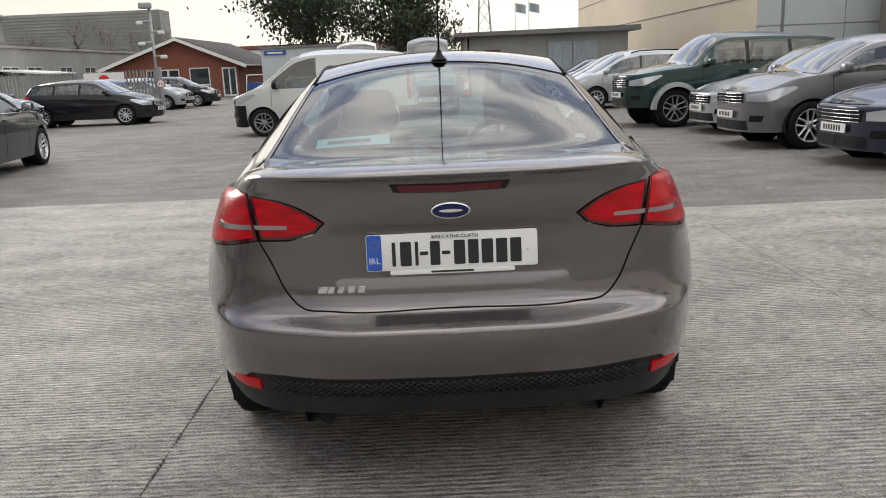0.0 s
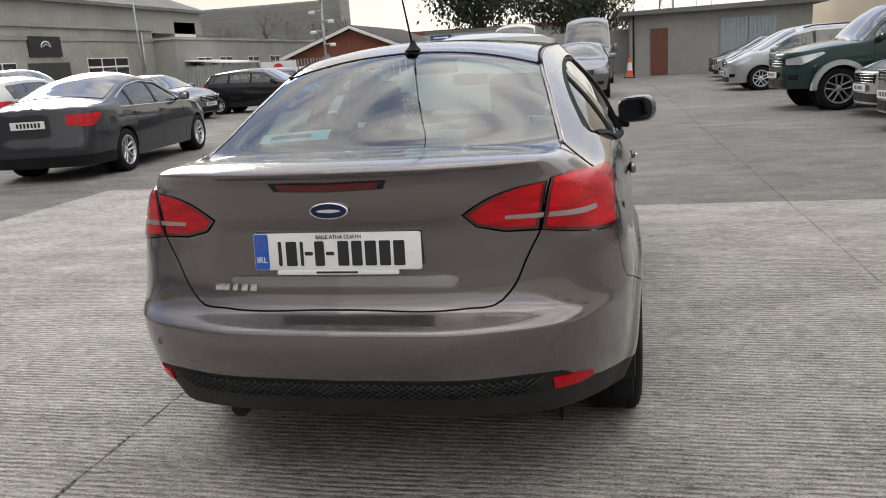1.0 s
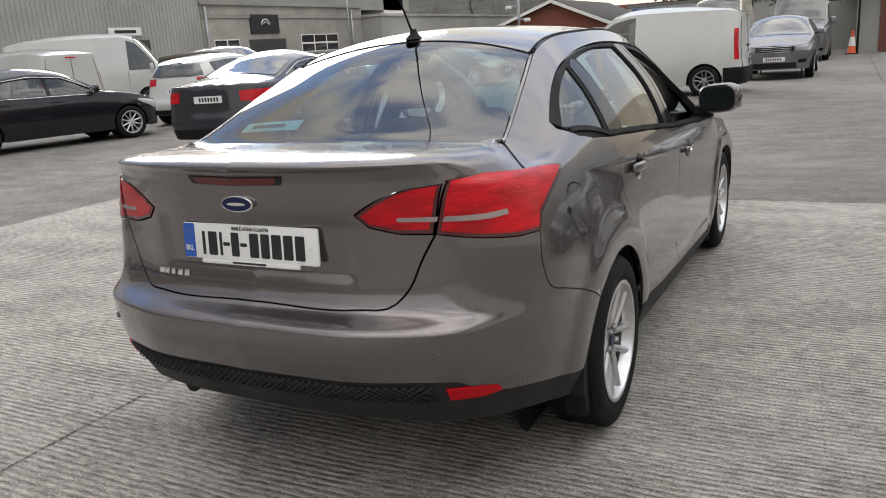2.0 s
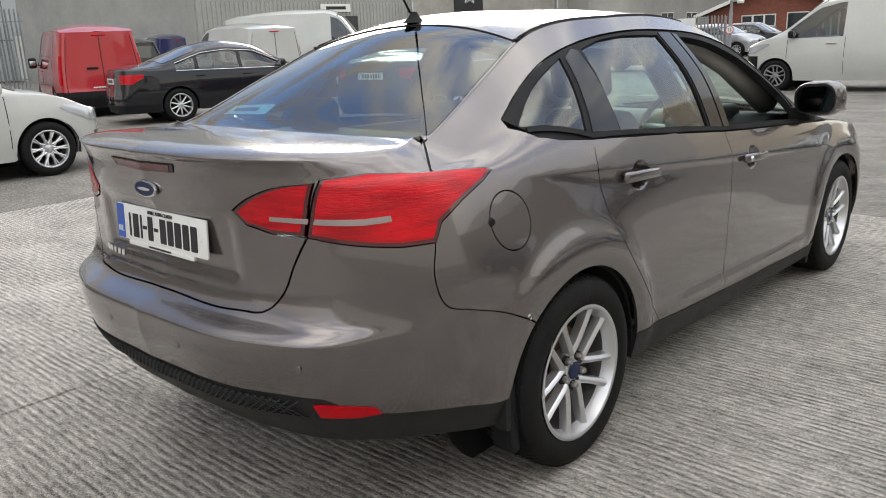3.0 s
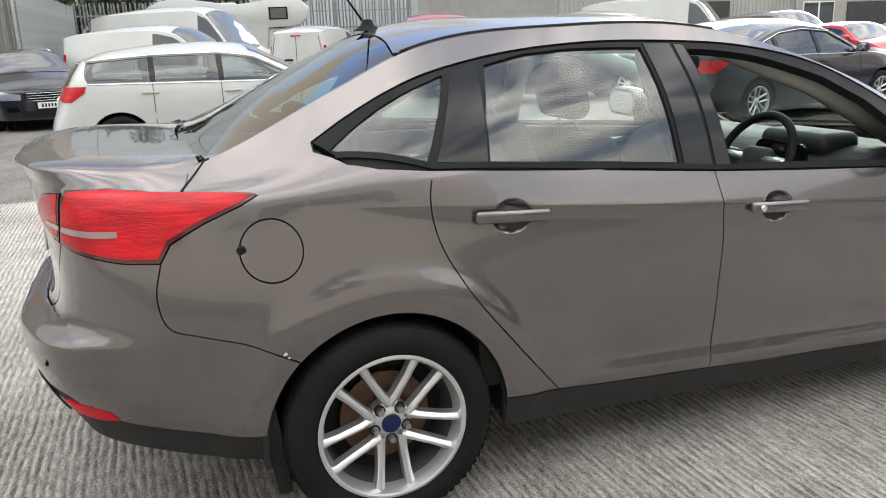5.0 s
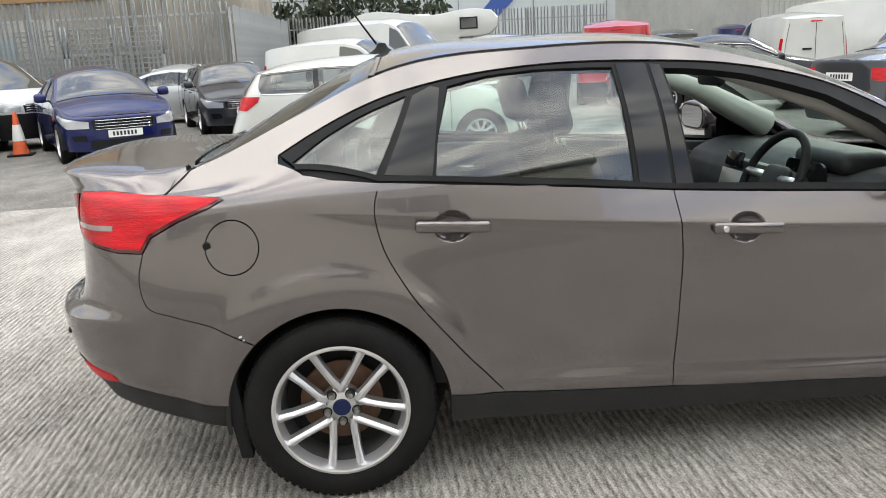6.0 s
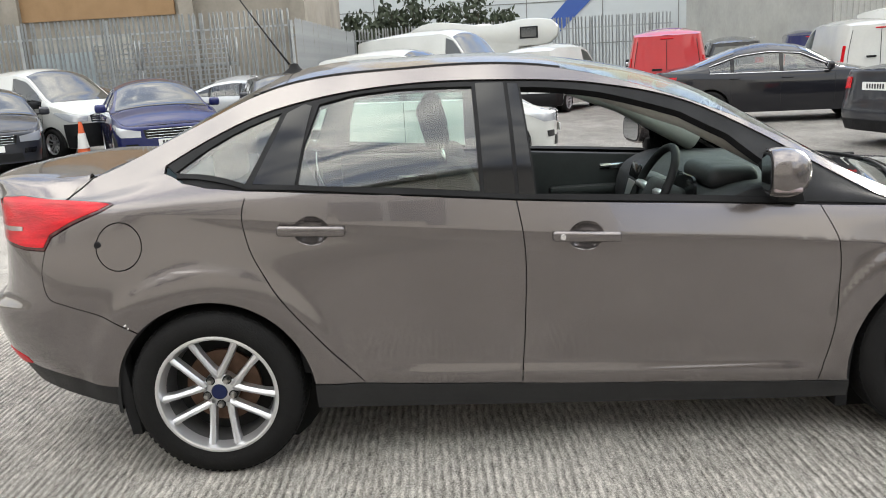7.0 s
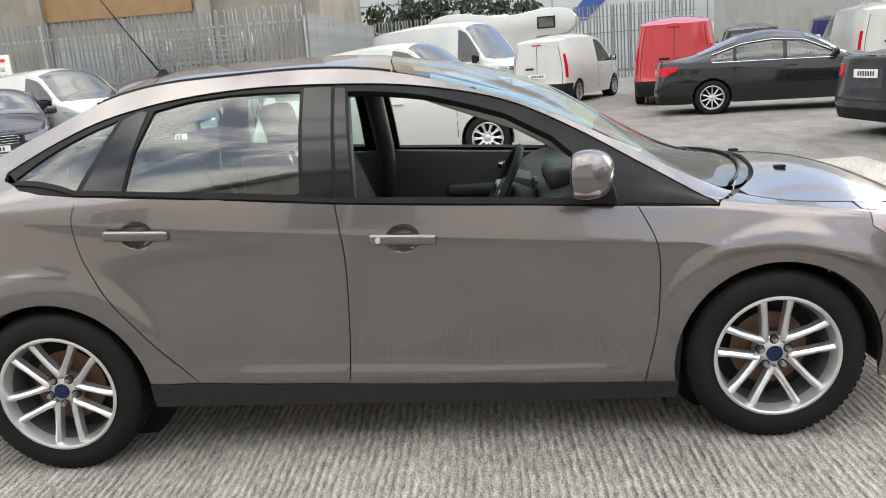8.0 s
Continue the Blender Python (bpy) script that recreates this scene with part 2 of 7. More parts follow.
def rounded(w, h, r, n=5, cx=0.0, cy=0.0):
    out = []
    for k, (sx, sy) in enumerate(((1, 1), (-1, 1), (-1, -1), (1, -1))):
        for i in range(n + 1):
            a = math.pi / 2 * (k + i / n)
            out.append((cx + sx * (w / 2 - r) + r * math.cos(a), cy + sy * (h / 2 - r) + r * math.sin(a)))
    return out


def letters(text, size, depth=0.001, shear=0.0):
    """A word in the built-in font as a bmesh in the x, z plane that faces -y, centred."""
    cu = bpy.data.curves.new("word", "FONT")
    cu.body, cu.size, cu.extrude, cu.shear = text, size, depth, shear
    cu.align_x, cu.align_y = "CENTER", "CENTER"
    ob = new("word", cu)
    me = ob.to_mesh()
    bm = bmesh.new()
    bm.from_mesh(me)
    ob.to_mesh_clear()
    bpy.data.objects.remove(ob)
    bpy.data.curves.remove(cu)
    bmesh.ops.transform(bm, matrix=pose(0, 0, 0, 90, 0, 0), verts=bm.verts)
    return bm


# ---- curved sheets: feature lines round a body, panels cut from them ----
def spline(knots, values, at):
    """Cubic through the values at the knots, slopes from neighbours; at: an array."""
    k, v, a = np.asarray(knots, float), np.asarray(values, float), np.asarray(at, float)
    h = np.diff(k)
    d = np.diff(v, axis=0) / (h[:, None] if v.ndim > 1 else h)
    hh = h[:, None] if v.ndim > 1 else h
    inner = (d[:-1] * hh[1:] + d[1:] * hh[:-1]) / (hh[1:] + hh[:-1])
    m = np.concatenate([d[:1], inner, d[-1:]])
    i = np.clip(np.searchsorted(k, a, side="right") - 1, 0, len(k) - 2)
    t = (a - k[i]) / h[i]
    e = (lambda q: q[:, None]) if v.ndim > 1 else (lambda q: q)
    t, hi = e(t), e(h[i])
    return (2 * t**3 - 3 * t**2 + 1) * v[i] + (t**3 - 2 * t**2 + t) * hi * m[i] + (-2 * t**3 + 3 * t**2) * v[i + 1] + (t**3 - t**2) * hi * m[i + 1]


class Sheet:
    """The skin of a car's flank: feature lines (rings) from the rear's middle round the side to the nose's middle, from sill to roof edge."""

    def __init__(self, rings, heights, shape=None):
        self.r = np.array(rings, float)
        self.rk = self.r.transpose(1, 0, 2).reshape(self.r.shape[1], -1)
        self.vk = np.array(heights, float)
        mid = self.r[len(rings) // 2]
        self.uk = np.concatenate([[0], np.cumsum(np.linalg.norm(np.diff(mid[:, :2], axis=0), axis=1))])
        self.shape = shape
        us, vs = np.linspace(0, self.uk[-1], 300), np.linspace(self.vk[0], self.vk[-1], 70)
        self.gu, self.gv = [g.ravel() for g in np.meshgrid(us, vs, indexing="ij")]
        self.gp = self.at(self.gu, self.gv)
        top = self.at(us, np.full(300, self.vk[-1]))
        self.top = top

    def at(self, u, v):
        u, v = np.atleast_1d(np.asarray(u, float)), np.atleast_1d(np.asarray(v, float))
        lines = spline(self.uk, self.rk, u).reshape(len(u), len(self.r), 3).transpose(1, 0, 2)
        k, n = self.vk, len(u)
        h = np.diff(k)[:, None, None]
        d = np.diff(lines, axis=0) / h
        m = np.concatenate([d[:1], (d[:-1] * h[1:] + d[1:] * h[:-1]) / (h[1:] + h[:-1]), d[-1:]])
        i = np.clip(np.searchsorted(k, v, side="right") - 1, 0, len(k) - 2)
        q = np.arange(n)
        hh = np.diff(k)[i][:, None]
        t = ((v - k[i]) / np.diff(k)[i])[:, None]
        p = (2 * t**3 - 3 * t**2 + 1) * lines[i, q] + (t**3 - 2 * t**2 + t) * hh * m[i, q] + (-2 * t**3 + 3 * t**2) * lines[i + 1, q] + (t**3 - t**2) * hh * m[i + 1, q]
        if self.shape:
            p = self.shape(p)
        return p

    def find(self, pts, view):
        """(u, v) of points given as (y, z) in the side view or (x, z) in the rear or front view."""
        pts = np.array(pts, float)
        ax = [1, 2] if view == "side" else [0, 2]
        lo, hi = {"side": (self.uk[2], self.uk[-3]), "rear": (0, self.uk[4]), "front": (self.uk[-4], self.uk[-1])}[view]
        ok = (self.gu >= lo) & (self.gu <= hi)
        gu, gv, gp = self.gu[ok], self.gv[ok], self.gp[ok][:, ax]
        j = np.argmin(((gp[None] - pts[:, None]) ** 2).sum(-1), axis=1)
        u, v = gu[j].copy(), gv[j].copy()
        for _ in range(6):
            e, n = 1e-4, len(u)
            a = self.at(np.concatenate([u, u + e, u]), np.concatenate([v, v, v + e]))[:, ax]
            p, du, dv = a[:n], (a[n:2 * n] - a[:n]) / e, (a[2 * n:] - a[:n]) / e
            r = pts - p
            det = du[:, 0] * dv[:, 1] - du[:, 1] * dv[:, 0]
            det = np.where(np.abs(det) < 1e-3, 1e-3, det)
            su = np.clip((r[:, 0] * dv[:, 1] - r[:, 1] * dv[:, 0]) / det, -0.05, 0.05)
            sv = np.clip((du[:, 0] * r[:, 1] - du[:, 1] * r[:, 0]) / det, -0.05, 0.05)
            u, v = np.clip(u + su, 0, self.uk[-1]), np.clip(v + sv, self.vk[0], self.vk[-1])
        return list(zip(u, v))


def dense(poly, step=0.02, closed=True):
    out = []
    n = len(poly)
    for i in range(n if closed else n - 1):
        a, b = np.array(poly[i], float), np.array(poly[(i + 1) % n], float)
        k = max(1, int(np.linalg.norm(b - a) / step + 0.5))
        out += [tuple(a + (b - a) * j / k) for j in range(k)]
    if not closed:
        out.append(tuple(poly[-1]))
    return out


def curve(points, n=8):
    """A smooth line through points of two numbers."""
    p = np.array(points, float)
    k = np.concatenate([[0], np.cumsum(np.linalg.norm(np.diff(p, axis=0), axis=1))])
    return [tuple(q) for q in spline(k, p, np.linspace(0, k[-1], (len(p) - 1) * n + 1))]


def arc(cx, cy, r, a0, a1, n=24):
    return [(cx + r * math.cos(radians(a0 + (a1 - a0) * i / n)), cy + r * math.sin(radians(a0 + (a1 - a0) * i / n))) for i in range(n + 1)]


def inside(poly, q):
    p = np.array(poly, float)
    x, y = q[:, 0], q[:, 1]
    ins = np.zeros(len(q), bool)
    x0, y0 = p[:, 0], p[:, 1]
    x1, y1 = np.roll(x0, -1), np.roll(y0, -1)
    for a, b, c, d in zip(x0, y0, x1, y1):
        if b == d:
            continue
        ins ^= ((b > y) != (d > y)) & (x < (c - a) * (y - b) / (d - b) + a)
    return ins


def inset(poly, d):
    p = np.array(poly, float)
    area = np.sum(p[:, 0] * np.roll(p[:, 1], -1) - np.roll(p[:, 0], -1) * p[:, 1])
    t = np.roll(p, -1, 0) - p
    t /= np.maximum(np.linalg.norm(t, axis=1, keepdims=True), 1e-9)
    nrm = np.stack([-t[:, 1], t[:, 0]], 1) * (1 if area > 0 else -1)
    prev = np.roll(nrm, 1, 0)
    m = nrm + prev
    m = m / np.maximum((m * m).sum(1, keepdims=True), 0.35) * 2
    return [tuple(q) for q in p + m * d]


def panel(f, outline, holes=(), res=0.03, gap=0.0019, lip=0.014, keep_axis=False, push=0.0, mirror=False, fine=0.02, rows=()):
    """A piece of a curved skin, cut along an outline in the skin's own coordinates, with edges turned in.
    f: maps an (n, 2) array to (n, 3) places. keep_axis: the piece reaches the middle line and is mirrored over it."""
    poly = dense(outline, fine)
    axis = [abs(p[0]) < 1e-4 for p in poly]
    if gap:
        poly = inset(poly, gap)
    if keep_axis:
        poly = [(0.0, p[1]) if a else p for p, a in zip(poly, axis)]
    hs = [inset(dense(h, fine), -gap) for h in holes]
    p = np.array(poly)
    lo, hi = p.min(0), p.max(0)
    gx, gy = np.meshgrid(np.arange(lo[0] + res / 2, hi[0], res), np.arange(lo[1] + res / 2, hi[1], res))
    g = np.stack([gx.ravel(), gy.ravel()], 1)
    ok = inside(poly, g)
    for h in hs:
        ok &= ~inside(h, g)
    edge = np.concatenate([p] + [np.array(h) for h in hs])
    if len(g):
        d2 = ((g[:, None] - edge[None]) ** 2).sum(-1).min(1)
        g = g[ok & (d2 > (0.55 * res) ** 2)]
    if len(rows):
        k = np.array(rows, float)
        ok = inside(poly, k)
        for h in hs:
            ok &= ~inside(h, k)
        k = k[ok & (((k[:, None] - edge[None]) ** 2).sum(-1).min(1) > 0.006 ** 2)]
        if len(k):
            g = np.concatenate([g[((g[:, None] - k[None]) ** 2).sum(-1).min(1) > 0.008 ** 2], k])
    pts = np.concatenate([edge, g]) if len(g) else edge
    es, s = [], 0
    for loop in [poly] + hs:
        n = len(loop)
        es += [(s + i, s + (i + 1) % n) for i in range(n)]
        s += n
    from mathutils.geometry import delaunay_2d_cdt
    vs, _, fs, *_ = delaunay_2d_cdt([Vector(q) for q in pts], es, [], 0, 1e-6)
    q = np.array([v[:] for v in vs])
    cen = q[np.array([list(f_) for f_ in fs])].mean(1)
    ok = inside(poly, cen)
    for h in hs:
        ok &= ~inside(h, cen)
    P = f(q)
    e = 0.03 if isinstance(f, Deck) else 0.006
    du, dv = f(q + [e, 0]) - f(q - [e, 0]), f(q + [0, e]) - f(q - [0, e])
    N = np.cross(du, dv)
    N /= np.maximum(np.linalg.norm(N, axis=1, keepdims=True), 1e-12)
    P = P + N * push
    tri = [tuple(f_) for f_, o in zip(fs, ok) if o]
    bm = bmesh.new()
    used = sorted({i for t in tri for i in t})
    skin = bm.verts.layers.float_vector.new("skin")
    V = {i: bm.verts.new(P[i]) for i in used}
    for i in used:
        V[i][skin] = Vector(N[i])
    norm = {V[i]: Vector(N[i]) for i in used}
    onax = {V[i] for i in used if keep_axis and abs(q[i][0]) < 1e-6}
    for t in tri:
        a, b, c = (q[i] for i in t)
        turn = (b[0] - a[0]) * (c[1] - a[1]) - (b[1] - a[1]) * (c[0] - a[0])
        if abs(turn) < 8e-6:
            continue
        if turn < 0:
            t = t[::-1]
        bm.faces.new([V[i] for i in t])
    if lip:
        bound = [x for x in bm.edges if len(x.link_faces) == 1 and not (x.verts[0] in onax and x.verts[1] in onax)]
        low = {}
        for x in bound:
            for w in x.verts:
                if w not in low:
                    low[w] = bm.verts.new(w.co - norm[w] * lip)
        for x in bound:
            a, b = x.verts
            lo_ = x.link_loops[0]
            if lo_.vert is not a:
                a, b = b, a
            bm.faces.new((b, a, low[a], low[b]))
            x.smooth = False
    if keep_axis:
        for w in onax:
            w.co.x = 0
            w[skin] = Vector((0, w[skin].y, w[skin].z)).normalized()
        both(bm)
    elif mirror:
        bmesh.ops.scale(bm, vec=(-1, 1, 1), verts=bm.verts)
        bmesh.ops.reverse_faces(bm, faces=bm.faces)
        for w in bm.verts:
            w[skin].x *= -1
    return bm


def both(bm):
    """Adds the mirror image over x = 0 and welds the seam."""
    geo = bm.verts[:] + bm.edges[:] + bm.faces[:]
    sharp = [x for x in bm.edges if not x.smooth]
    dup = bmesh.ops.duplicate(bm, geom=geo)
    for x in sharp:
        y = dup["edge_map"][x]
        y.smooth = False
    vs = [x for x in dup["geom"] if isinstance(x, bmesh.types.BMVert)]
    fs = [x for x in dup["geom"] if isinstance(x, bmesh.types.BMFace)]
    bmesh.ops.scale(bm, vec=(-1, 1, 1), verts=vs)
    bmesh.ops.reverse_faces(bm, faces=fs)
    skin = bm.verts.layers.float_vector.get("skin")
    if skin:
        for w in vs:
            w[skin].x *= -1
    bmesh.ops.remove_doubles(bm, verts=[w for w in bm.verts if abs(w.co.x) < 1e-4], dist=2e-4)
    return bm


class Deck:
    """The upper skin over the roof edge line: a height over the plan, crowned between the edges."""

    def __init__(self, sheet, crown, power=2.0):
        t = sheet.top
        o = np.argsort(t[:, 1])
        self.y, self.x, self.z = t[o, 1], t[o, 0], t[o, 2]
        self.crown, self.power = np.array(crown, float), power

    def edge(self, y):
        return np.interp(y, self.y, self.x), np.interp(y, self.y, self.z)

    def __call__(self, q):
        q = np.asarray(q, float)
        ex, ez = self.edge(q[:, 1])
        w = np.clip(np.abs(q[:, 0]) / np.maximum(ex, 0.02), 0, 1.05)
        c = spline(self.crown[:, 0], self.crown[:, 1], np.clip(q[:, 1], self.crown[0, 0], self.crown[-1, 0]))
        return np.stack([q[:, 0], q[:, 1], ez + c * (1 - w ** self.power)], 1)


# ---- wheels ----
def wheel(parent, at, side, r=0.316, turn=0.0, rim_r=0.222, width=0.205, spokes=5, twin=True, material=None, cap=None, fine=True):
    """Tyre, rim and spokes under an empty pivot; side +1 faces +x."""
    hub = new("wheel")
    hub.parent = parent
    hub.matrix_local = pose(*at)
    n = 72 if fine else 32
    w = width / 2
    prof = [(rim_r, -w * 0.9), (rim_r + 0.02, -w), (r - 0.05, -w * 1.04), (r - 0.015, -w * 0.93), (r, -w * 0.7), (r, w * 0.7), (r - 0.015, w * 0.93), (r - 0.05, w * 1.04), (rim_r + 0.02, w), (rim_r - 0.004, w * 0.9)]
    t = lathe([(a, b * side) for a, b in prof], n)
    if fine:
        for k in (-0.45, 0.0, 0.45):
            o = k * w
            join(t, lathe([(r + 0.0005, o - 0.004), (r + 0.0015, o), (r + 0.0005, o + 0.004)], n))
        for i in range(n):
            a = 2 * math.pi * i / n
            for s_ in (-1, 1):
                b = box(w * 0.30, 0.017, 0.004, (s_ * w * 0.66, 0, r - 0.0008), 0.0, rot=(0, s_ * 10, 8 * s_))
                bmesh.ops.transform(b, matrix=pose(0, 0, 0, math.degrees(a), 0, 0), verts=b.verts)
                join(t, b)
    part("tyre", t, M_RUB, hub)
    mt = material or M_ALLOY
    lip = [(rim_r + 0.003, w * 0.98), (rim_r - 0.005, w * 1.0), (rim_r - 0.011, w * 0.97), (rim_r - 0.017, w * 0.80), (rim_r - 0.024, w * 0.55)]
    rim = lathe([(a, b * side) for a, b in lip], n)
    face = w * 0.66
    hr = 0.064 if fine else 0.062
    for i in range(spokes):
        mid_a = math.pi / 2 + radians(turn) + 2 * math.pi * i / spokes
        for k in ((-1, 1) if twin else (0,)):
            # a pair runs beside its nut and spreads a little towards the rim
            hw_in, hw_out = (0.0115, 0.0135) if twin else (0.03, 0.022)
            if spokes > 7:
                hw_in, hw_out = 0.012, 0.010
            ro = rim_r - 0.010
            c, s_ = math.cos(mid_a), math.sin(mid_a)
            ends = [(0.044, k * 0.033 * rim_r / .222, hw_in * 1.25, -0.002), (0.085, k * 0.0345 * rim_r / .222, hw_in, 0.006), (0.150, k * 0.0405 * rim_r / .222, hw_in * 0.95, 0.013), (ro * 0.93, k * 0.0475 * rim_r / .222, hw_out * 0.95, 0.018), (ro * 0.985, k * 0.0495 * rim_r / .222, hw_out * 1.35, 0.017)]
            sect = ((-1.25, -0.034), (-1.0, -0.007), (-0.62, -0.0015), (0, 0.0025), (0.62, -0.0015), (1.0, -0.007), (1.25, -0.034))
            vs, fs = [], []
            for along, off, hw, lift in ends:
                for dw, dx in sect:
                    o = off + dw * hw
                    vs.append((side * (face + lift + dx), along * c - o * s_, along * s_ + o * c))
            m_ = len(sect)
            for j in range(len(ends) - 1):
                fs += [(j * m_ + q, j * m_ + q + 1, (j + 1) * m_ + q + 1, (j + 1) * m_ + q) for q in range(m_ - 1)]
            fs.append(tuple((len(ends) - 1) * m_ + q for q in range(m_)))
            sp = mesh_of(vs, fs)
            bmesh.ops.recalc_face_normals(sp, faces=sp.faces)
            join(rim, sharpen(sp, 28))
    hubp = [(0.0, face - 0.002), (0.030, face - 0.002), (0.036, face - 0.006), (hr - 0.006, face - 0.009), (hr, face - 0.014), (hr + 0.004, face - 0.05)]
    join(rim, lathe([(a, b * side) for a, b in hubp], 32))
    part("rim", rim, mt, hub)
    if fine:
        for i in range(5):
            a = math.pi / 2 + radians(turn) + 2 * math.pi * i / 5
            c, s_ = math.cos(a) * 0.051, math.sin(a) * 0.051
            nut = part("wheel_nut", lathe([(0.0, side * (face + 0.013)), (0.0085, side * (face + 0.013)), (0.0115, side * (face + 0.007)), (0.0115, side * (face - 0.012))], 6, at=(0, c, s_)), M_NUT, hub)
            # dark ring painted in as the shade round the sunk nut
            part("nut_recess_shade", lathe([(0.0118, side * (face - 0.006)), (0.0165, side * (face - 0.005)), (0.0175, side * (face - 0.016))], 20, at=(0, c, s_)), M_DARK, nut)
    if cap:
        part("hub_cap", lathe([(0.0, side * (face + 0.006)), (0.027, side * (face + 0.005)), (0.030, side * (face + 0.001))], 24), cap, hub)
        part("brake_disc", lathe([(0.05, side * 0.0), (0.138, side * 0.0), (0.138, side * -0.02), (0.05, side * -0.02)], 40), M_STEEL, hub)
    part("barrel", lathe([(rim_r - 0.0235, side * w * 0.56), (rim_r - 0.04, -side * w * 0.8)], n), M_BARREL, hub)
    # near-black disc closes the wheel in place of the shade behind the spokes
    part("wheel_back_shade", lathe([(0.0, -0.03 * side), (rim_r - 0.02, -0.03 * side)], 24), M_DARK, hub)
    return hub


# ---- the saloon ----
CAR = pose(0.047, 3.21, 0)
LINE_SILL = [(0, -.90, .335), (.42, -.87, .335), (.635, -.78, .325), (.77, -.58, .30), (.845, -.33, .265), (.86, -.05, .24), (.865, .20, .235), (.868, .75, .21), (.868, 1.3, .19), (.868, 1.9, .175), (.868, 2.5, .17), (.83, 3.1, .18), (.60, 3.45, .19), (0, 3.60, .20)]
LINE_BLACK = [(0, -.985, .485), (.45, -.95, .49), (.69, -.83, .49), (.82, -.60, .455), (.872, -.33, .40), (.885, -.05, .37), (.885, .20, .36), (.885, .75, .33), (.885, 1.3, .30), (.885, 1.9, .285), (.885, 2.5, .28), (.86, 3.1, .28), (.62, 3.50, .28), (0, 3.65, .28)]
LINE_BUMPER = [(0, -1.0, .645), (.45, -.965, .645), (.705, -.84, .642), (.835, -.60, .63), (.878, -.33, .60), (.895, -.05, .58), (.895, .20, .56), (.893, .75, .52), (.893, 1.3, .49), (.895, 1.9, .47), (.90, 2.5, .46), (.87, 3.1, .44), (.64, 3.52, .38), (0, 3.66, .36)]
LINE_STEP = [(0, -.925, .686), (.45, -.895, .686), (.70, -.805, .685), (.838, -.59, .685), (.882, -.33, .68), (.893, -.05, .67), (.893, .20, .66), (.893, .75, .62), (.894, 1.3, .59), (.897, 1.9, .57), (.898, 2.5, .56), (.868, 3.1, .53), (.635, 3.50, .46), (0, 3.65, .43)]
LINE_WAIST = [(0, -.905, .88), (.44, -.87, .88), (.70, -.765, .87), (.815, -.57, .87), (.846, -.33, .87), (.857, -.05, .87), (.87, .20, .87), (.888, .75, .86), (.895, 1.3, .83), (.897, 1.9, .79), (.89, 2.5, .74), (.86, 3.1, .66), (.62, 3.48, .52), (0, 3.63, .49)]
LINE_BELT = [(0, -.925, 1.0), (.42, -.885, 1.0), (.67, -.765, 1.0), (.768, -.57, 1.0), (.80, -.33, 1.005), (.815, -.05, 1.02), (.835, .20, 1.02), (.852, .75, 1.0), (.862, 1.3, .96), (.866, 1.9, .915), (.856, 2.5, .86), (.82, 3.1, .765), (.58, 3.44, .62), (0, 3.60, .58)]
LINE_ROOF = [(0, -.94, 1.115), (.38, -.905, 1.112), (.585, -.81, 1.105), (.672, -.62, 1.09), (.65, -.42, 1.106), (.582, -.05, 1.265), (.535, .20, 1.37), (.55, .75, 1.43), (.57, 1.3, 1.405), (.635, 1.9, 1.215), (.705, 2.55, .885), (.66, 3.1, .80), (.44, 3.40, .72), (0, 3.53, .68)]


def flank(p):
    """Wheel-arch flares, the line along the handles and the fold over the sills."""
    q = p.copy()
    x, y, z = p[:, 0], p[:, 1], p[:, 2]
    on = np.clip((x - 0.70) / 0.1, 0, 1)
    d = np.zeros(len(p))
    for cy in (0.0, 2.648):
        r = np.hypot(y - cy, z - 0.305)
        k = np.clip((z - 0.2) / 0.15, 0, 1)
        d += (0.011 * np.exp(-((r - 0.40) / 0.075) ** 2) + 0.010 * np.where(r > 0.455, np.exp(-((r - 0.455) / 0.035) ** 2), np.exp(-((0.455 - r) / 0.10) ** 2))) * k
    fade = np.clip((y + 0.25) / 0.5, 0, 1) * np.clip((2.50 - y) / 0.25, 0, 1)
    zc = 0.963 - 0.0915 * y
    d += 0.013 * fade * np.where(z > zc, np.exp(-(z - zc) / 0.065), np.exp((z - zc) / 0.016))
    zl = 0.405 - 0.05 * y
    mid = np.clip((y - 0.45) / 0.3, 0, 1) * np.clip((2.35 - y) / 0.3, 0, 1)
    zl = zl - 0.012
    d += 0.015 * mid * np.where(z > zl, np.exp(-((z - zl) / 0.028) ** 2), np.exp(-((z - zl) / 0.075) ** 2))
    q[:, 0] = x + d * on
    # plate recess, tail lip and bumper fold on the rear face
    step = lambda a, lo, hi: np.clip((a - lo) / (hi - lo), 0, 1) ** 2 * (3 - 2 * np.clip((a - lo) / (hi - lo), 0, 1))
    rear = step(-y, .60, .75)
    wide = .36
    dent = (1 - step(x, wide - .03, wide + .03)) * step(z, .755, .79) * (1 - step(z, .925, .97))
    q[:, 1] += rear * (.010 * dent - .014 * np.exp(-((z - 1.108) / .013) ** 2) - .008 * np.exp(-np.abs(z - .645) / .014))
    return q


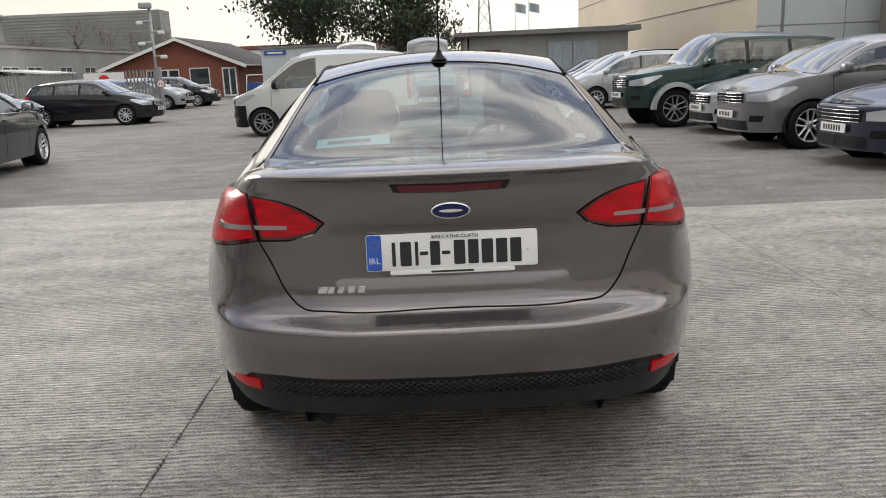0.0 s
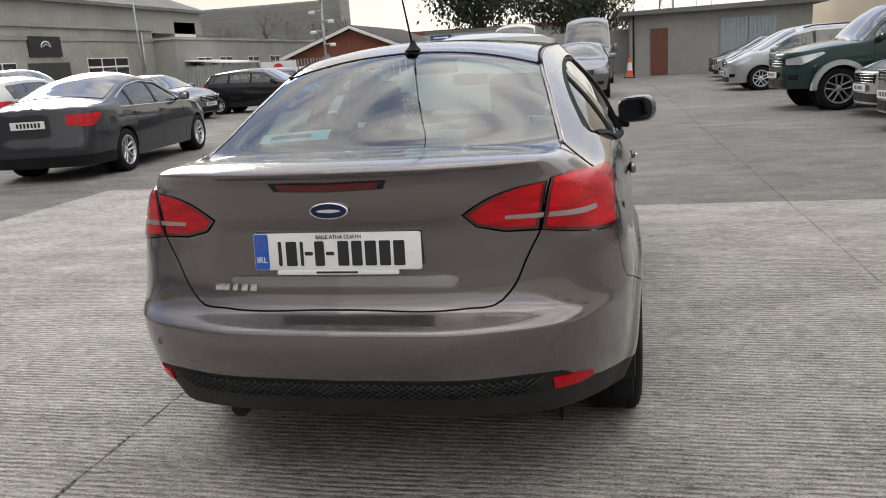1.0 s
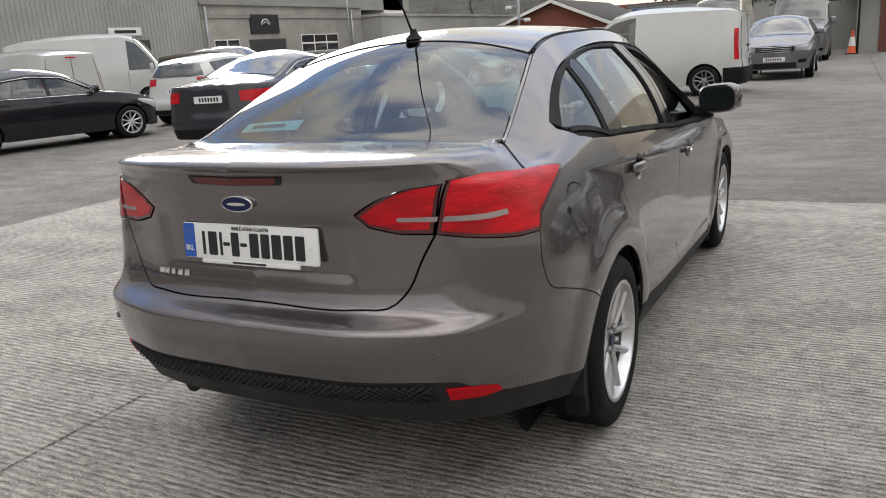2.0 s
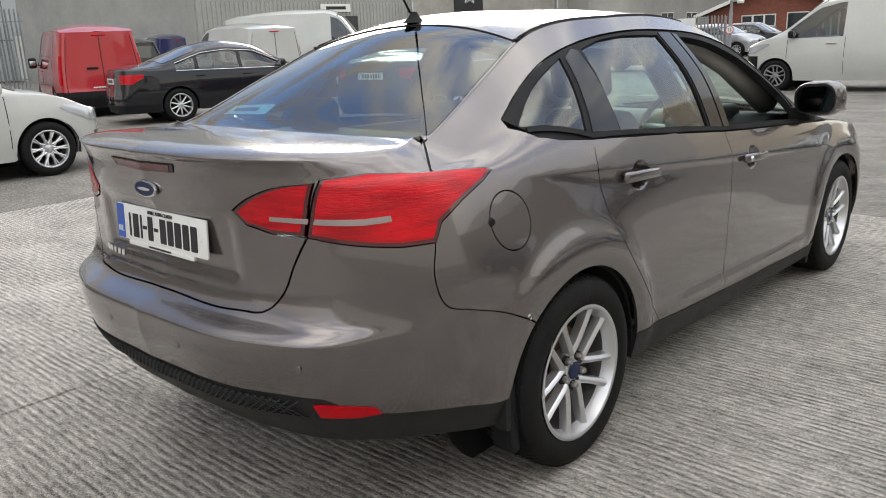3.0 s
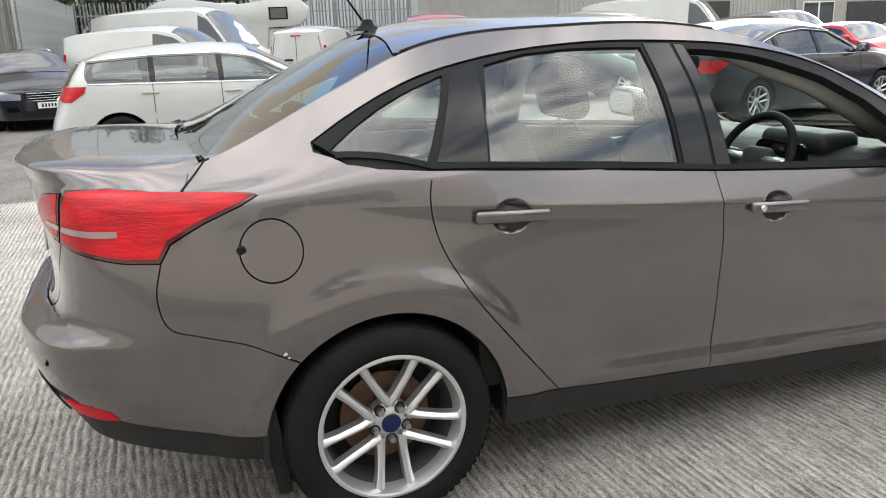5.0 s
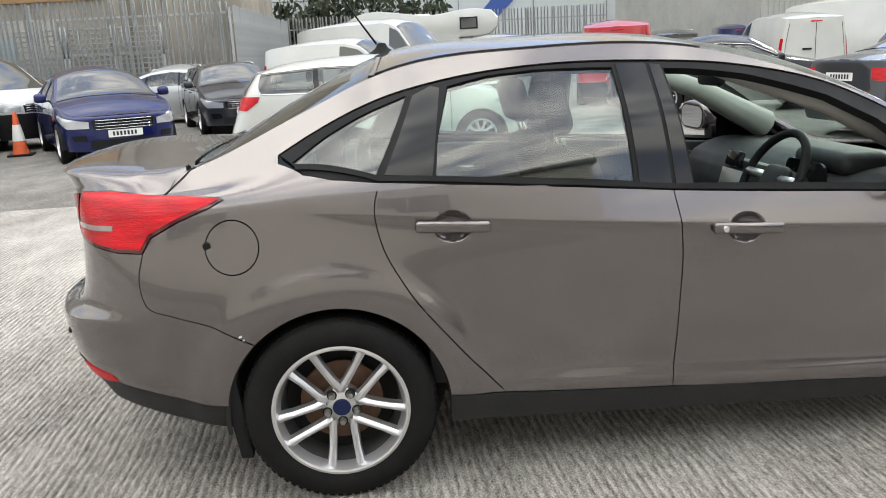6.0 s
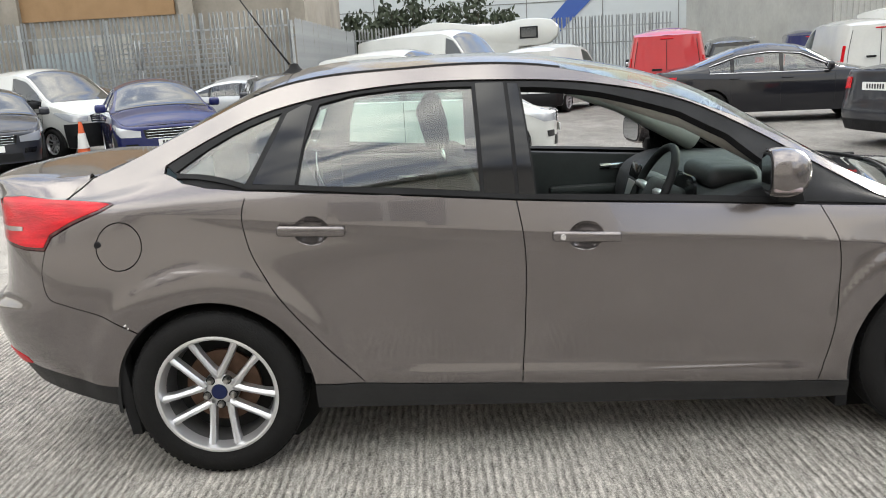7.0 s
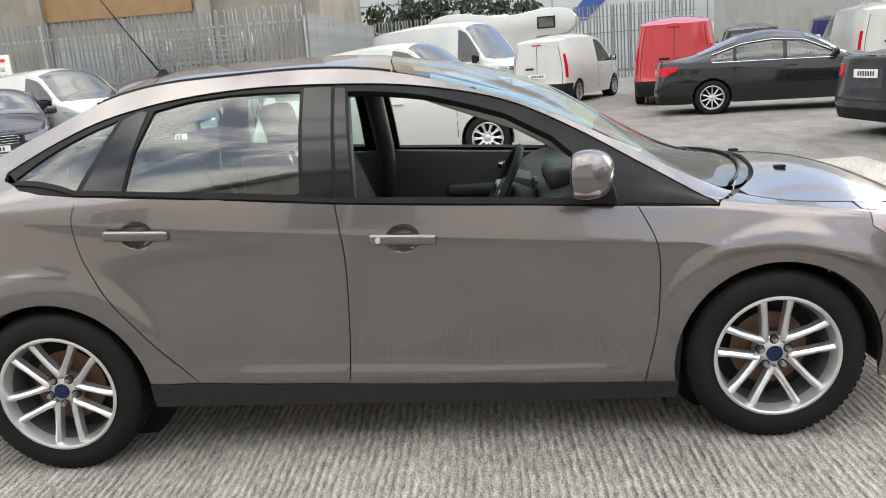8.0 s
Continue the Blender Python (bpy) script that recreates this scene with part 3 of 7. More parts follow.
def saloon():
    car = empty("saloon_car", CAR, "grey-brown metallic four-door saloon car parked on grooved concrete", "car")
    belt, rail = np.array(LINE_BELT), np.array(LINE_ROOF)
    tall = np.clip((rail[:, 2] - belt[:, 2] - .12) / .30, 0, 1)
    glass_mid = (belt + rail) / 2
    glass_mid[:, 0] += .045 * tall
    lines = [LINE_SILL, LINE_BLACK, LINE_BUMPER, LINE_STEP, LINE_WAIST, LINE_BELT, glass_mid, LINE_ROOF]
    knots = [0, .17, .31, .39, .57, .70, .875, 1.05]
    sh = Sheet(lines, knots, flank)
    base = [(0, -.475, 1.113), (.25, -.468, 1.113), (.45, -.450, 1.110), (.56, -.435, 1.107), (.625, -.422, 1.106)] + [(p[0] * .9, p[1], p[2]) for p in LINE_ROOF[5:]]
    lid_sh = Sheet(lines + [base], knots + [1.5], flank)
    f2 = lambda q: lid_sh.at(q[:, 0], q[:, 1])
    S2 = lambda pts: lid_sh.find(pts, "side")
    R2 = lambda pts: lid_sh.find(pts, "rear")
    f = lambda q: sh.at(q[:, 0], q[:, 1])
    S = lambda pts: sh.find(pts, "side")
    R = lambda pts: sh.find(pts, "rear")
    VT = sh.vk[-1]
    us = np.linspace(0, sh.uk[-1], 300)
    u_top = lambda y: float(np.interp(y, sh.top[20:-20, 1], us[20:-20]))
    deck = Deck(sh, [(-.94, .0), (-.80, .01), (-.45, .008), (-.30, .035), (-.05, .055), (.2, .062), (.75, .052), (1.3, .055), (1.9, .10), (2.4, .075), (2.75, .085), (3.2, .07), (3.53, .0)])

    dlo_top = [(2.45, .875), (2.2, 1.025), (1.99, 1.15), (1.76, 1.262), (1.45, 1.338), (1.08, 1.372), (.75, 1.376), (.41, 1.342), (.2, 1.294), (-.02, 1.202), (-.14, 1.137)]
    dlo_top = curve(dlo_top, 5)
    dlo_bot = curve([(-.14, 1.112), (-.10, 1.092), (.175, 1.045), (.65, 1.008), (1.115, .965), (1.95, .905), (2.45, .868)], 5)
    rdoor = curve([(.175, 1.045), (.155, .98), (.168, .86), (.235, .72), (.38, .525), (.545, .328)], 6)
    mid = curve([(1.115, .965), (1.135, .82), (1.13, .55), (1.11, .298)], 6)
    fdoor = curve([(2.17, .889), (2.225, .77), (2.23, .52), (2.18, .244)], 6)
    sill = lambda y: .357 - .0525 * y
    bline = curve([(-.265, .575), (-.37, .628), (-.50, .672), (-.575, .70), (-.595, .78), (-.575, .868)], 5)
    lamp_low = [(-.575, .868), (-.545, .915), (-.46, .958), (-.36, .995), (-.312, 1.018)]
    lamp_up = [(-.312, 1.018), (-.33, 1.026), (-.42, 1.032), (-.50, 1.036)]
    seam = [(.60, .905), (.612, .97), (.628, 1.05)]
    lidlow = curve([(0, .69), (.38, .69), (.475, .70), (.52, .745), (.56, .83), (.60, .905)], 5)
    A_R = 0.362
    fold = [(y, .963 - .0915 * y + d) for y in np.linspace(-.2, 2.48, 220) for d in (-.0045, .0, .0045)]
    fold = S(fold)

    for mir in (False, True):
        tag = dict(mirror=mir)
        # rear wing with the pillar and the roof rail
        p = S(bline) + S(lamp_low)[1:] + S(lamp_up)[1:] + S([(-.475, 1.085)])
        ys = np.linspace(-.44, 2.545, 60)
        p += [(u_top(y), VT) for y in ys]
        p += S(dlo_top) + S(dlo_bot[:11]) + S(rdoor)[1:] + S([(.45, sill(.45)), (.37, sill(.37))]) + S(arc(0, .305, A_R, 5, 134))
        hole = S(ellipse(.083, .083, 28, -.295, .875))
        part("rear_wing", panel(f, p, [hole], 0.017, rows=fold, **tag), M_BODY, car)
        fl = part("fuel_flap", panel(f, hole, (), 0.03, gap=0.002, **tag), M_BODY, car) if not mir else part("wing_patch", panel(f, hole, (), 0.03, gap=0.0, **tag), M_BODY, car)
        if not mir:
            q = f(np.array(S([(-.372, .882)])))[0]
            part("finger_notch", lathe([(0, .003), (.012, .002), (.015, -.004)], 20, at=q), M_TRIM, fl)
        # doors
        p = S(rdoor) + S([(.8, sill(.8)), (1.11, sill(1.11))])[0:] + S(mid[::-1]) + S([(.9, .985), (.65, 1.008), (.4, 1.028)])
        cups = [S(ellipse(.062, .050, 28, y0, z0)) for y0, z0 in ((.395, .90), (1.35, .832))]
        rd = part("rear_door", panel(f, p, [cups[0]], 0.017, rows=fold, lip=0.014, **tag), M_BODY, car)
        p = S(mid) + S([(1.6, sill(1.6)), (2.18, sill(2.18))]) + S(fdoor[::-1]) + S([(1.95, .905), (1.5, .936)])
        fd = part("front_door", panel(f, p, [cups[1]], 0.017, rows=fold, **tag), M_BODY, car)
        # front wing
        ys = np.linspace(2.97, 2.56, 10)
        p = S(fdoor) + S([(2.288, .236)]) + S(arc(2.648, .305, A_R, 190, 20)) + S([(3.0, .45), (3.05, .60), (3.06, .70), (2.97, .765)]) + [(u_top(y), VT) for y in ys] + S([(2.45, .868), (2.3, .879)])
        part("front_wing", panel(f, p, (), 0.018, rows=fold, **tag), M_BODY, car)
        # side glass area: black surround, panes
        dlo = dlo_top + dlo_bot[1:-1]
        q_pane = curve([(.165, 1.070), (.02, 1.094), (-.095, 1.116)], 3)[:-1] + curve([(-.095, 1.116), (.02, 1.190), (.15, 1.252), (.282, 1.298)], 3)
        r_pane = [(.355, 1.055), (.99, 1.003), (.985, 1.354), (.72, 1.360), (.56, 1.349), (.425, 1.322), (.375, 1.18)]
        w_pane = [(1.19, .985), (2.03, .925), (2.0, 1.045), (1.90, 1.135), (1.74, 1.222), (1.45, 1.308), (1.165, 1.342)]
        part("window_surround", panel(f, S(dlo), [S(q_pane), S(r_pane), S(w_pane)], 0.03, push=-0.004, lip=0.03, **tag), M_TRIM, car)
        g = part("quarter_pane", panel(f, S(q_pane), (), 0.04, gap=0, lip=0, push=-0.009, **tag), M_GLASS, car)
        g = part("rear_door_pane", panel(f, S(r_pane), (), 0.04, gap=0, lip=0, push=-0.011, **tag), M_GLASS, rd)
        part("pillar_cover", panel(f, S([(1.005, .985), (1.115, .978), (1.105, 1.364), (.998, 1.368)]), (), 0.04, push=-0.0005, **tag), M_GLOSS, rd)
        part("pillar_cover", panel(f, S([(1.125, .978), (1.185, .972), (1.155, 1.358), (1.115, 1.362)]), (), 0.04, push=-0.0005, **tag), M_GLOSS, fd)
        part("pillar_cover", panel(f, S([(.19, 1.065), (.345, 1.052), (.37, 1.18), (.40, 1.320), (.37, 1.328), (.305, 1.300)]), (), 0.04, push=-0.001, **tag), M_GLOSS, rd)
        part("belt_strip", panel(f, S([(-.09, 1.092), (.175, 1.047), (.65, 1.01), (1.115, .967), (1.95, .907), (2.12, .894), (2.12, .912), (1.95, .925), (1.115, .985), (.65, 1.028), (.175, 1.065), (-.08, 1.108)]), (), 0.03, gap=0.001, push=0.004, lip=0.012, **tag), M_TRIM, car)
        part("corner_cover", panel(f, S([(2.05, .905), (2.43, .873), (2.2, 1.01), (2.03, 1.08)]), (), 0.03, push=0.001, **tag), M_TRIM, fd)
        # black sill cladding
        top = [(y, sill(y) - 0.002) for y in np.linspace(.36, 2.30, 24)]
        low = [(y, .250 - .0375 * y) for y in np.linspace(2.30, .36, 24)]
        part("sill", panel(f, S(low) + S(top), (), 0.03, gap=0.001, lip=0.05, push=0.002, **tag), M_CLAD, car)
        # lamps on the corner
        c1 = sh.find(seam, "rear")
        lo_c = S([(-.575, .868), (-.66, .869)])[::-1]
        hi_c = S([(-.50, 1.036), (-.60, 1.046), (-.68, 1.055)])[::-1]
        outer = c1[::-1] + lo_c + S(lamp_low)[1:] + S(lamp_up)[1:-1] + hi_c[::-1]
        tl = part("tail_lamp", panel(f, outer, (), 0.025, gap=0.0015, push=0.003, lip=0.03, **tag), M_REDDK, car)
        part("red_field", panel(f, outer, (), 0.025, gap=0.011, push=0.0045, lip=0.003, **tag), M_RED, tl)
        strip = R([(.622, .954), (.617, .940)]) + S([(-.73, .933), (-.67, .935), (-.67, .950), (-.73, .949)])
        part("clear_strip", panel(f, strip, (), 0.02, gap=0, push=0.0065, lip=0.003, **tag), M_CLEAR, tl)
        # handles with their cups
        for d, y0, z0, key in ((rd, .395, .90, False), (fd, 1.35, .832, True)):
            cup = cups[1] if key else cups[0]

            def dish(q, y0=y0, z0=z0):
                p = f(q)
                k = np.clip(1.02 - ((p[:, 1] - y0) / .062) ** 2 - ((p[:, 2] - z0) / .050) ** 2, 0, 1)
                p[:, 0] -= .026 * k ** .7
                return p
            part("handle_cup", panel(dish, cup, (), 0.009, gap=-0.0026, lip=0, fine=.01, **tag), M_BODY, d)
            q = f(np.array(S([(y0 - .118, z0 + .007), (y0 + .118, z0 - .011), (y0, z0)])))
            bm = box(.024, .240, .037, (0, 0, 0), 0.0115, seg=4)
            for w in bm.verts:
                w.co.x += -.016 * (w.co.y / .12) ** 2
            bmesh.ops.transform(bm, matrix=pose(q[2][0] + .026, y0, z0, -3.5, 0, 0), verts=bm.verts)
            if mir:
                bmesh.ops.scale(bm, vec=(-1, 1, 1), verts=bm.verts)
                bmesh.ops.reverse_faces(bm, faces=bm.faces)
            h = part("door_handle", bm, M_BODY, d)
            if key and not mir:
                part("key_lock", lathe([(0, .003), (.0095, .003), (.011, 0), (.011, -.006)], 20, at=(q[2][0] + .029, y0 - .085, z0 + .005)), M_CHROME, h)
        # mud flaps
        s_ = -1 if mir else 1
        for side_view in ([(-.340, .165), (-.300, .165), (-.318, .36), (-.338, .50), (-.392, .51), (-.368, .36)], [(2.262, .125), (2.306, .125), (2.312, .28), (2.325, .41), (2.272, .425), (2.258, .28)]):
            part("mud_flap", prism(side_view, .075, "x", (.832 * s_, 0, 0), .006), M_TRIM, car)
        # wheel housings
        for cy in (0.0, 2.648):
            a = lathe([(A_R + .012, s_ * .60), (A_R + .012, s_ * .872), (A_R - .004, s_ * .876)], 48, at=(0, cy, .305))
            bmesh.ops.delete(a, geom=[w for w in a.verts if w.co.z < .24], context="VERTS")
            join(a, lathe([(0.02, s_ * .60), (A_R + .012, s_ * .60)], 32, at=(0, cy, .305)))
            part("wheel_housing", a, M_DARK, car)
        wheel(car, (.797 * s_, 0, .316), s_, turn=180, cap=M_BADGE)
        wheel(car, (.800 * s_, 2.648, .316), s_, cap=M_BADGE)
        # mirror
        bm = bmesh.new()
        bmesh.ops.create_uvsphere(bm, u_segments=28, v_segments=16, radius=1)
        for w in bm.verts:
            c = w.co
            y = c.y
            c.x, c.z = .115 * math.copysign(abs(c.x) ** .62, c.x), .082 * math.copysign(abs(c.z) ** .7, c.z)
            c.y = .085 * y if y > 0 else max(.10 * y, -.046)
        m4 = pose(.962 * s_, 1.992, 1.025, 0, -4 * s_, -13 * s_)
        bmesh.ops.transform(bm, matrix=m4, verts=bm.verts)
        mr = part("door_mirror", sharpen(bm, 50), M_BODY, car)
        bm = prism(rounded(.180, .115, .04), .004, "y", (0, -.048, 0))
        bmesh.ops.transform(bm, matrix=m4, verts=bm.verts)
        part("mirror_glass", bm, M_MIRROR, mr)
        bm = prism(rounded(.198, .130, .05), .005, "y", (0, -.0465, 0), .002)
        bmesh.ops.transform(bm, matrix=m4, verts=bm.verts)
        part("mirror_rim", bm, M_TRIM, mr)
        bm = box(.06, .088, .019, (.072 * s_, .004, -.052), 0.008)
        bmesh.ops.transform(bm, matrix=m4, verts=bm.verts)
        part("indicator", bm, M_CLEAR, mr)
        part("mirror_foot", prism([(2.0, .915), (2.10, .905), (2.08, .985), (2.0, .98)], .10, "x", (.865 * s_, 0, 0), .01), M_TRIM, mr)
        # headlamp corner
        p = S([(2.97, .765), (3.06, .70), (3.2, .60)]) + [(u_top(3.2), VT), (u_top(3.1), VT), (u_top(2.98), VT)]
        part("headlamp", panel(f, p, (), 0.03, gap=0.001, push=0.001, **tag), M_CLEAR, car)

    # dark tubes stand in for the shade in the lid's shut lines
    for s_ in (-1, 1):
        q = f(np.array(S(curve([(-.422, 1.113), (-.445, 1.088), (-.476, 1.060), (-.502, 1.038)], 5))))
        part("lid_shut_line", tube([(k[0] * s_, k[1], k[2]) for k in q], .0032, 6), M_DARK, car)

    # boot lid: rear face and deck
    glass_low = curve([(0, -.475), (.25, -.468), (.45, -.45), (.60, -.425)], 6)
    c1 = R2(seam)
    lid = R2(lidlow) + c1[1:] + S2([(-.68, 1.055), (-.60, 1.046), (-.50, 1.036), (-.475, 1.075)]) + [(float(lid_sh.uk[4]) - .02, 1.05), (float(lid_sh.uk[4]) - .01, 1.25)] + [(float(u), 1.5) for u in np.linspace(lid_sh.uk[4], 0, 30)]
    inner = R2([(.385, .965), (.42, .93), (.50, .910), (.592, .907), (.604, .97), (.617, 1.043), (.54, 1.035), (.45, 1.005)])
    bl = R2([(0, 1.050), (.165, 1.054), (.178, 1.079), (0, 1.077)])
    bl = [(0.0, bl[0][1]), bl[1], bl[2], (0.0, bl[3][1])]
    lid_ob = part("boot_lid", panel(f2, lid, [inner], 0.016, gap=0.0042, lip=0.022, keep_axis=True), M_BODY, car)
    part("high_brake_lamp", panel(f2, bl, (), 0.02, gap=0, push=0.003, lip=0.006, keep_axis=True), M_GLOSS, lid_ob)
    core = [(0.0, bl[0][1] + .006), (bl[1][0] - .02, bl[1][1] + .006), (bl[2][0] - .022, bl[2][1] - .006), (0.0, bl[3][1] - .006)]
    part("brake_lens", panel(f2, core, (), 0.02, gap=0, push=0.0045, lip=0.002, keep_axis=True), M_STOP, lid_ob)
    for mir in (False, True):
        il = part("inner_tail_lamp", panel(f2, inner, (), 0.022, gap=0.0015, push=0.003, lip=0.02, mirror=mir), M_REDDK, lid_ob)
        part("red_field", panel(f2, inner, (), 0.022, gap=0.011, push=0.0045, lip=0.003, mirror=mir), M_RED, il)
        part("clear_strip", panel(f2, R2([(.50, .945), (.604, .941), (.607, .955), (.50, .956)]), (), 0.02, gap=0, push=0.0065, lip=0.003, mirror=mir), M_CLEAR, il)

    # rear bumper, black valance with its lattice, reflectors
    blackR, blackS = [(0, .490), (.30, .492), (.55, .494), (.655, .486)], [(-.775, .432), (-.70, .412), (-.55, .388), (-.42, .366), (-.357, .358)]
    bp = R(blackR) + S(blackS) + S(arc(0, .305, A_R, 171, 134)) + S(bline)[1:] + S([(-.66, .869)]) + R(lidlow[::-1])
    part("rear_bumper", panel(f, bp, (), 0.018, keep_axis=True), M_BODY, car)
    vb = [(0.0, 0.0)] + [(u, 0.0) for u in np.linspace(.15, float(S([(-.36, .30)])[0][0]), 14)] + S([(-.36, .34)]) + S(blackS[::-1]) + R(blackR[::-1])
    vb[-1] = (0.0, vb[-1][1])
    va = part("lower_valance", panel(f, vb, (), 0.03, gap=0.001, push=-0.004, lip=0.025, keep_axis=True), M_CLAD, car)
    xs = np.linspace(0, .64, 60)
    low_y, mid_y, top_y = (f(np.array(R([(x, z) for x in xs])))[:, 1] for z in (.420, .449, .478))
    vs, fs = [], []
    for s_ in (-1, 1):
        for i in range(-36, 37):
            x0 = i * 0.024
            a, b = x0 - s_ * .042, x0 + s_ * .042
            if max(abs(a), abs(b)) > .60:
                continue
            pts = [(x, float(np.interp(abs(x), xs, yy)) - .002, z) for x, yy, z in ((a, low_y, .420), (x0, mid_y, .449), (b, top_y, .478))]
            v_, f_ = tube_data(pts, .0035, 4)
            n0 = len(vs)
            vs.extend(v_)
            fs.extend(tuple(j + n0 for j in k) for k in f_)
    ribs = mesh_of(vs, fs)
    part("lattice", ribs, M_CLAD, va)
    for mir in (False, True):
        rf = R([(.625, .424), (.700, .418), (.738, .424), (.735, .446), (.700, .460), (.625, .464)])
        part("reflector", panel(f, rf, (), 0.02, gap=0, push=0.003, lip=0.01, mirror=mir), M_REFL, va)
    for y0, z0, w in ((-.292, .600, .006), (-.283, .588, .004)):
        part("paint_chip", panel(f, S([(y0 - w, z0 - w * .7), (y0 + w, z0 - w * .2), (y0 + w * .6, z0 + w), (y0 - w * .5, z0 + w * .4)]), (), .02, gap=0, lip=0, push=.0012), M_PLATE, car)
    for x in (-.62, -.2, .2, .62):
        q = f(np.array(R([(abs(x), .58)])))[0]
        part("parking_sensor", lathe([(0, -.002), (.011, -.0015), (.012, .002)], 20, "y", (math.copysign(q[0], x), q[1], q[2])), M_BODY, car)
    part("exhaust_pipe", tube([(-.43, -.81, .305), (-.43, -.50, .305)], .03, 16), M_DARK, car)

    # plate, badge, script
    plate = new("number_plate")
    plate.parent = lid_ob
    plate.matrix_local = pose(0.0, -.902, .868, -4, 0, 0)
    part("plate_panel", prism(rounded(.52, .112, .008), .006, "y", (0, 0, 0), .001), M_PLATE, plate, "white plate, its characters shown as dark bars")
    part("blue_band", prism(rounded(.045, .108, .006, cx=-.2355), .001, "y", (0, -.004, 0)), M_PLBLUE, plate)
    for x, w, h in ((-.182, .011, .074), (-.157, .034, .074), (-.112, .010, .074), (-.098, .026, .011), (-.066, .030, .074), (-.031, .026, .011), (.006, .034, .074), (.049, .032, .074), (.090, .035, .074), (.134, .034, .074), (.177, .034, .074)):
        part("dark_bar", prism(rounded(w, h, .004, cx=x + w / 2, cy=-.006), .001, "y", (0, -.004, 0)), M_BLACKINK, plate)
    bm = letters("BAILE ATHA CLIATH", .0155)
    bmesh.ops.translate(bm, vec=(.01, -.0042, .043), verts=bm.verts)
    part("county_words", bm, M_BLACKINK, plate, smooth=False)
    for k in range(12):
        a = math.pi * k / 6
        part("pale_dot", lathe([(0, -.0052), (.0022, -.0052), (.0022, -.004)], 6, "y", (-.2355 + .014 * math.cos(a), 0, .022 + .014 * math.sin(a))), M_CLEAR, plate)
    for k in (-.200, .232):
        part("screw_cap", lathe([(0, -.0065), (.005, -.006), (.006, -.003)], 12, "y", (k, 0, -.004)), M_PLATE, plate)
    bm = letters("IRL", .026)
    bmesh.ops.translate(bm, vec=(-.2355, -.005, -.025), verts=bm.verts)
    part("country_word", bm, M_PLATE, plate, smooth=False)
    part("plate_holder", prism(rounded(.38, .014, .005, cx=.0, cy=-.063), .008, "y", (0, -.001, 0), .001), M_PLATE, plate)
    part("dark_bar", prism(rounded(.13, .006, .002, cx=.0, cy=-.063), .001, "y", (0, -.0055, 0)), M_BLACKINK, plate)
    q = f(np.array(R([(0.002, .995)])))[0]
    bd = part("oval_badge", prism(ellipse(.060, .0255, 40), .010, "y", (0, q[1] - .004, .995), .003), M_CHROME, lid_ob)
    part("badge_field", prism(ellipse(.054, .021, 40), .002, "y", (0, q[1] - .0095, .995)), M_BADGE, bd)
    part("badge_mark", prism(ellipse(.036, .005, 24), .001, "y", (0, q[1] - .0111, .995)), M_CHROME, bd)
    bm = bmesh.new()
    for i, w in enumerate((.030, .020, .018, .022, .022)):
        join(bm, prism([(-.42 + i * .031, .742), (-.42 + i * .031 + w, .742), (-.415 + i * .031 + w, .764), (-.415 + i * .031, .764)], .004, "y", (0, 0, 0), .0015))
    for w in bm.verts:
        w.co.y += f(np.array(R([(abs(w.co.x), .753)])))[0][1] - .002
    part("chrome_script", bm, M_CHROME, lid_ob)

    # glass and roof
    ey = lambda y, d: (float(deck.edge(y)[0]) - d)
    ys = np.linspace(-.40, .165, 14)
    side = [(ey(y, .014), float(y)) for y in ys]
    gtop = curve([(side[-1][0], .165), (.35, .192), (0, .205)], 6)
    g_out = glass_low[:-1] + [(.62, -.412)] + side + gtop[1:]
    part("rear_screen", panel(deck, g_out, (), 0.04, gap=0.003, lip=0.0, push=-0.004, keep_axis=True), M_GLASSR, car)
    ys = np.linspace(-.44, .165, 16)
    strip = [(ey(y, .001), float(y)) for y in ys] + [(ey(y, .013), float(y)) for y in ys[::-1]]
    for mir in (False, True):
        part("screen_edge", panel(deck, strip, (), 0.03, gap=0.001, lip=0.01, push=-0.002, mirror=mir), M_BODY, car)
        part("screen_corner", panel(deck, [(.50, -.452), (ey(-.44, .0), -.44), (ey(-.38, .0), -.38), (.585, -.40)], (), .03, gap=0, lip=.01, push=-.004, mirror=mir), M_BODY, car)
    ws = curve([(.565, 1.335), (.3, 1.30), (0, 1.285)], 6)
    ys = np.linspace(.175, 1.33, 24)
    roof = gtop[::-1] + [(ey(y, .0), float(y)) for y in ys[1:]] + ws[1:]
    roof[0] = (0.0, .205)
    part("roof", panel(deck, roof, (), 0.035, keep_axis=True), M_BODY, car)
    for s_ in (-1, 1):
        pts = [(s_ * (ey(y, .012)), y, float(deck.edge(y)[1]) + .001) for y in np.linspace(.19, 1.32, 16)]
        part("roof_strip", tube(pts, .007, 8), M_TRIM, car)
        part("strip_end", box(.018, .03, .009, (s_ * ey(.175, .012), .182, float(deck.edge(.175)[1]) + .002), .003), M_TRIM, car)
    cowl = curve([(0, 2.76), (.35, 2.72), (.6, 2.60), (.69, 2.50)], 6)
    ys = np.linspace(2.48, 1.35, 20)
    scr = cowl + [(ey(y, .012), float(y)) for y in ys] + ws[1:]
    part("windscreen", panel(deck, scr, (), 0.045, gap=0.003, lip=0, push=-0.003, keep_axis=True), M_GLASS, car)
    nose = curve([(0, 3.50), (.3, 3.44), (.52, 3.28), (ey(3.05, .004), 3.05)], 6)
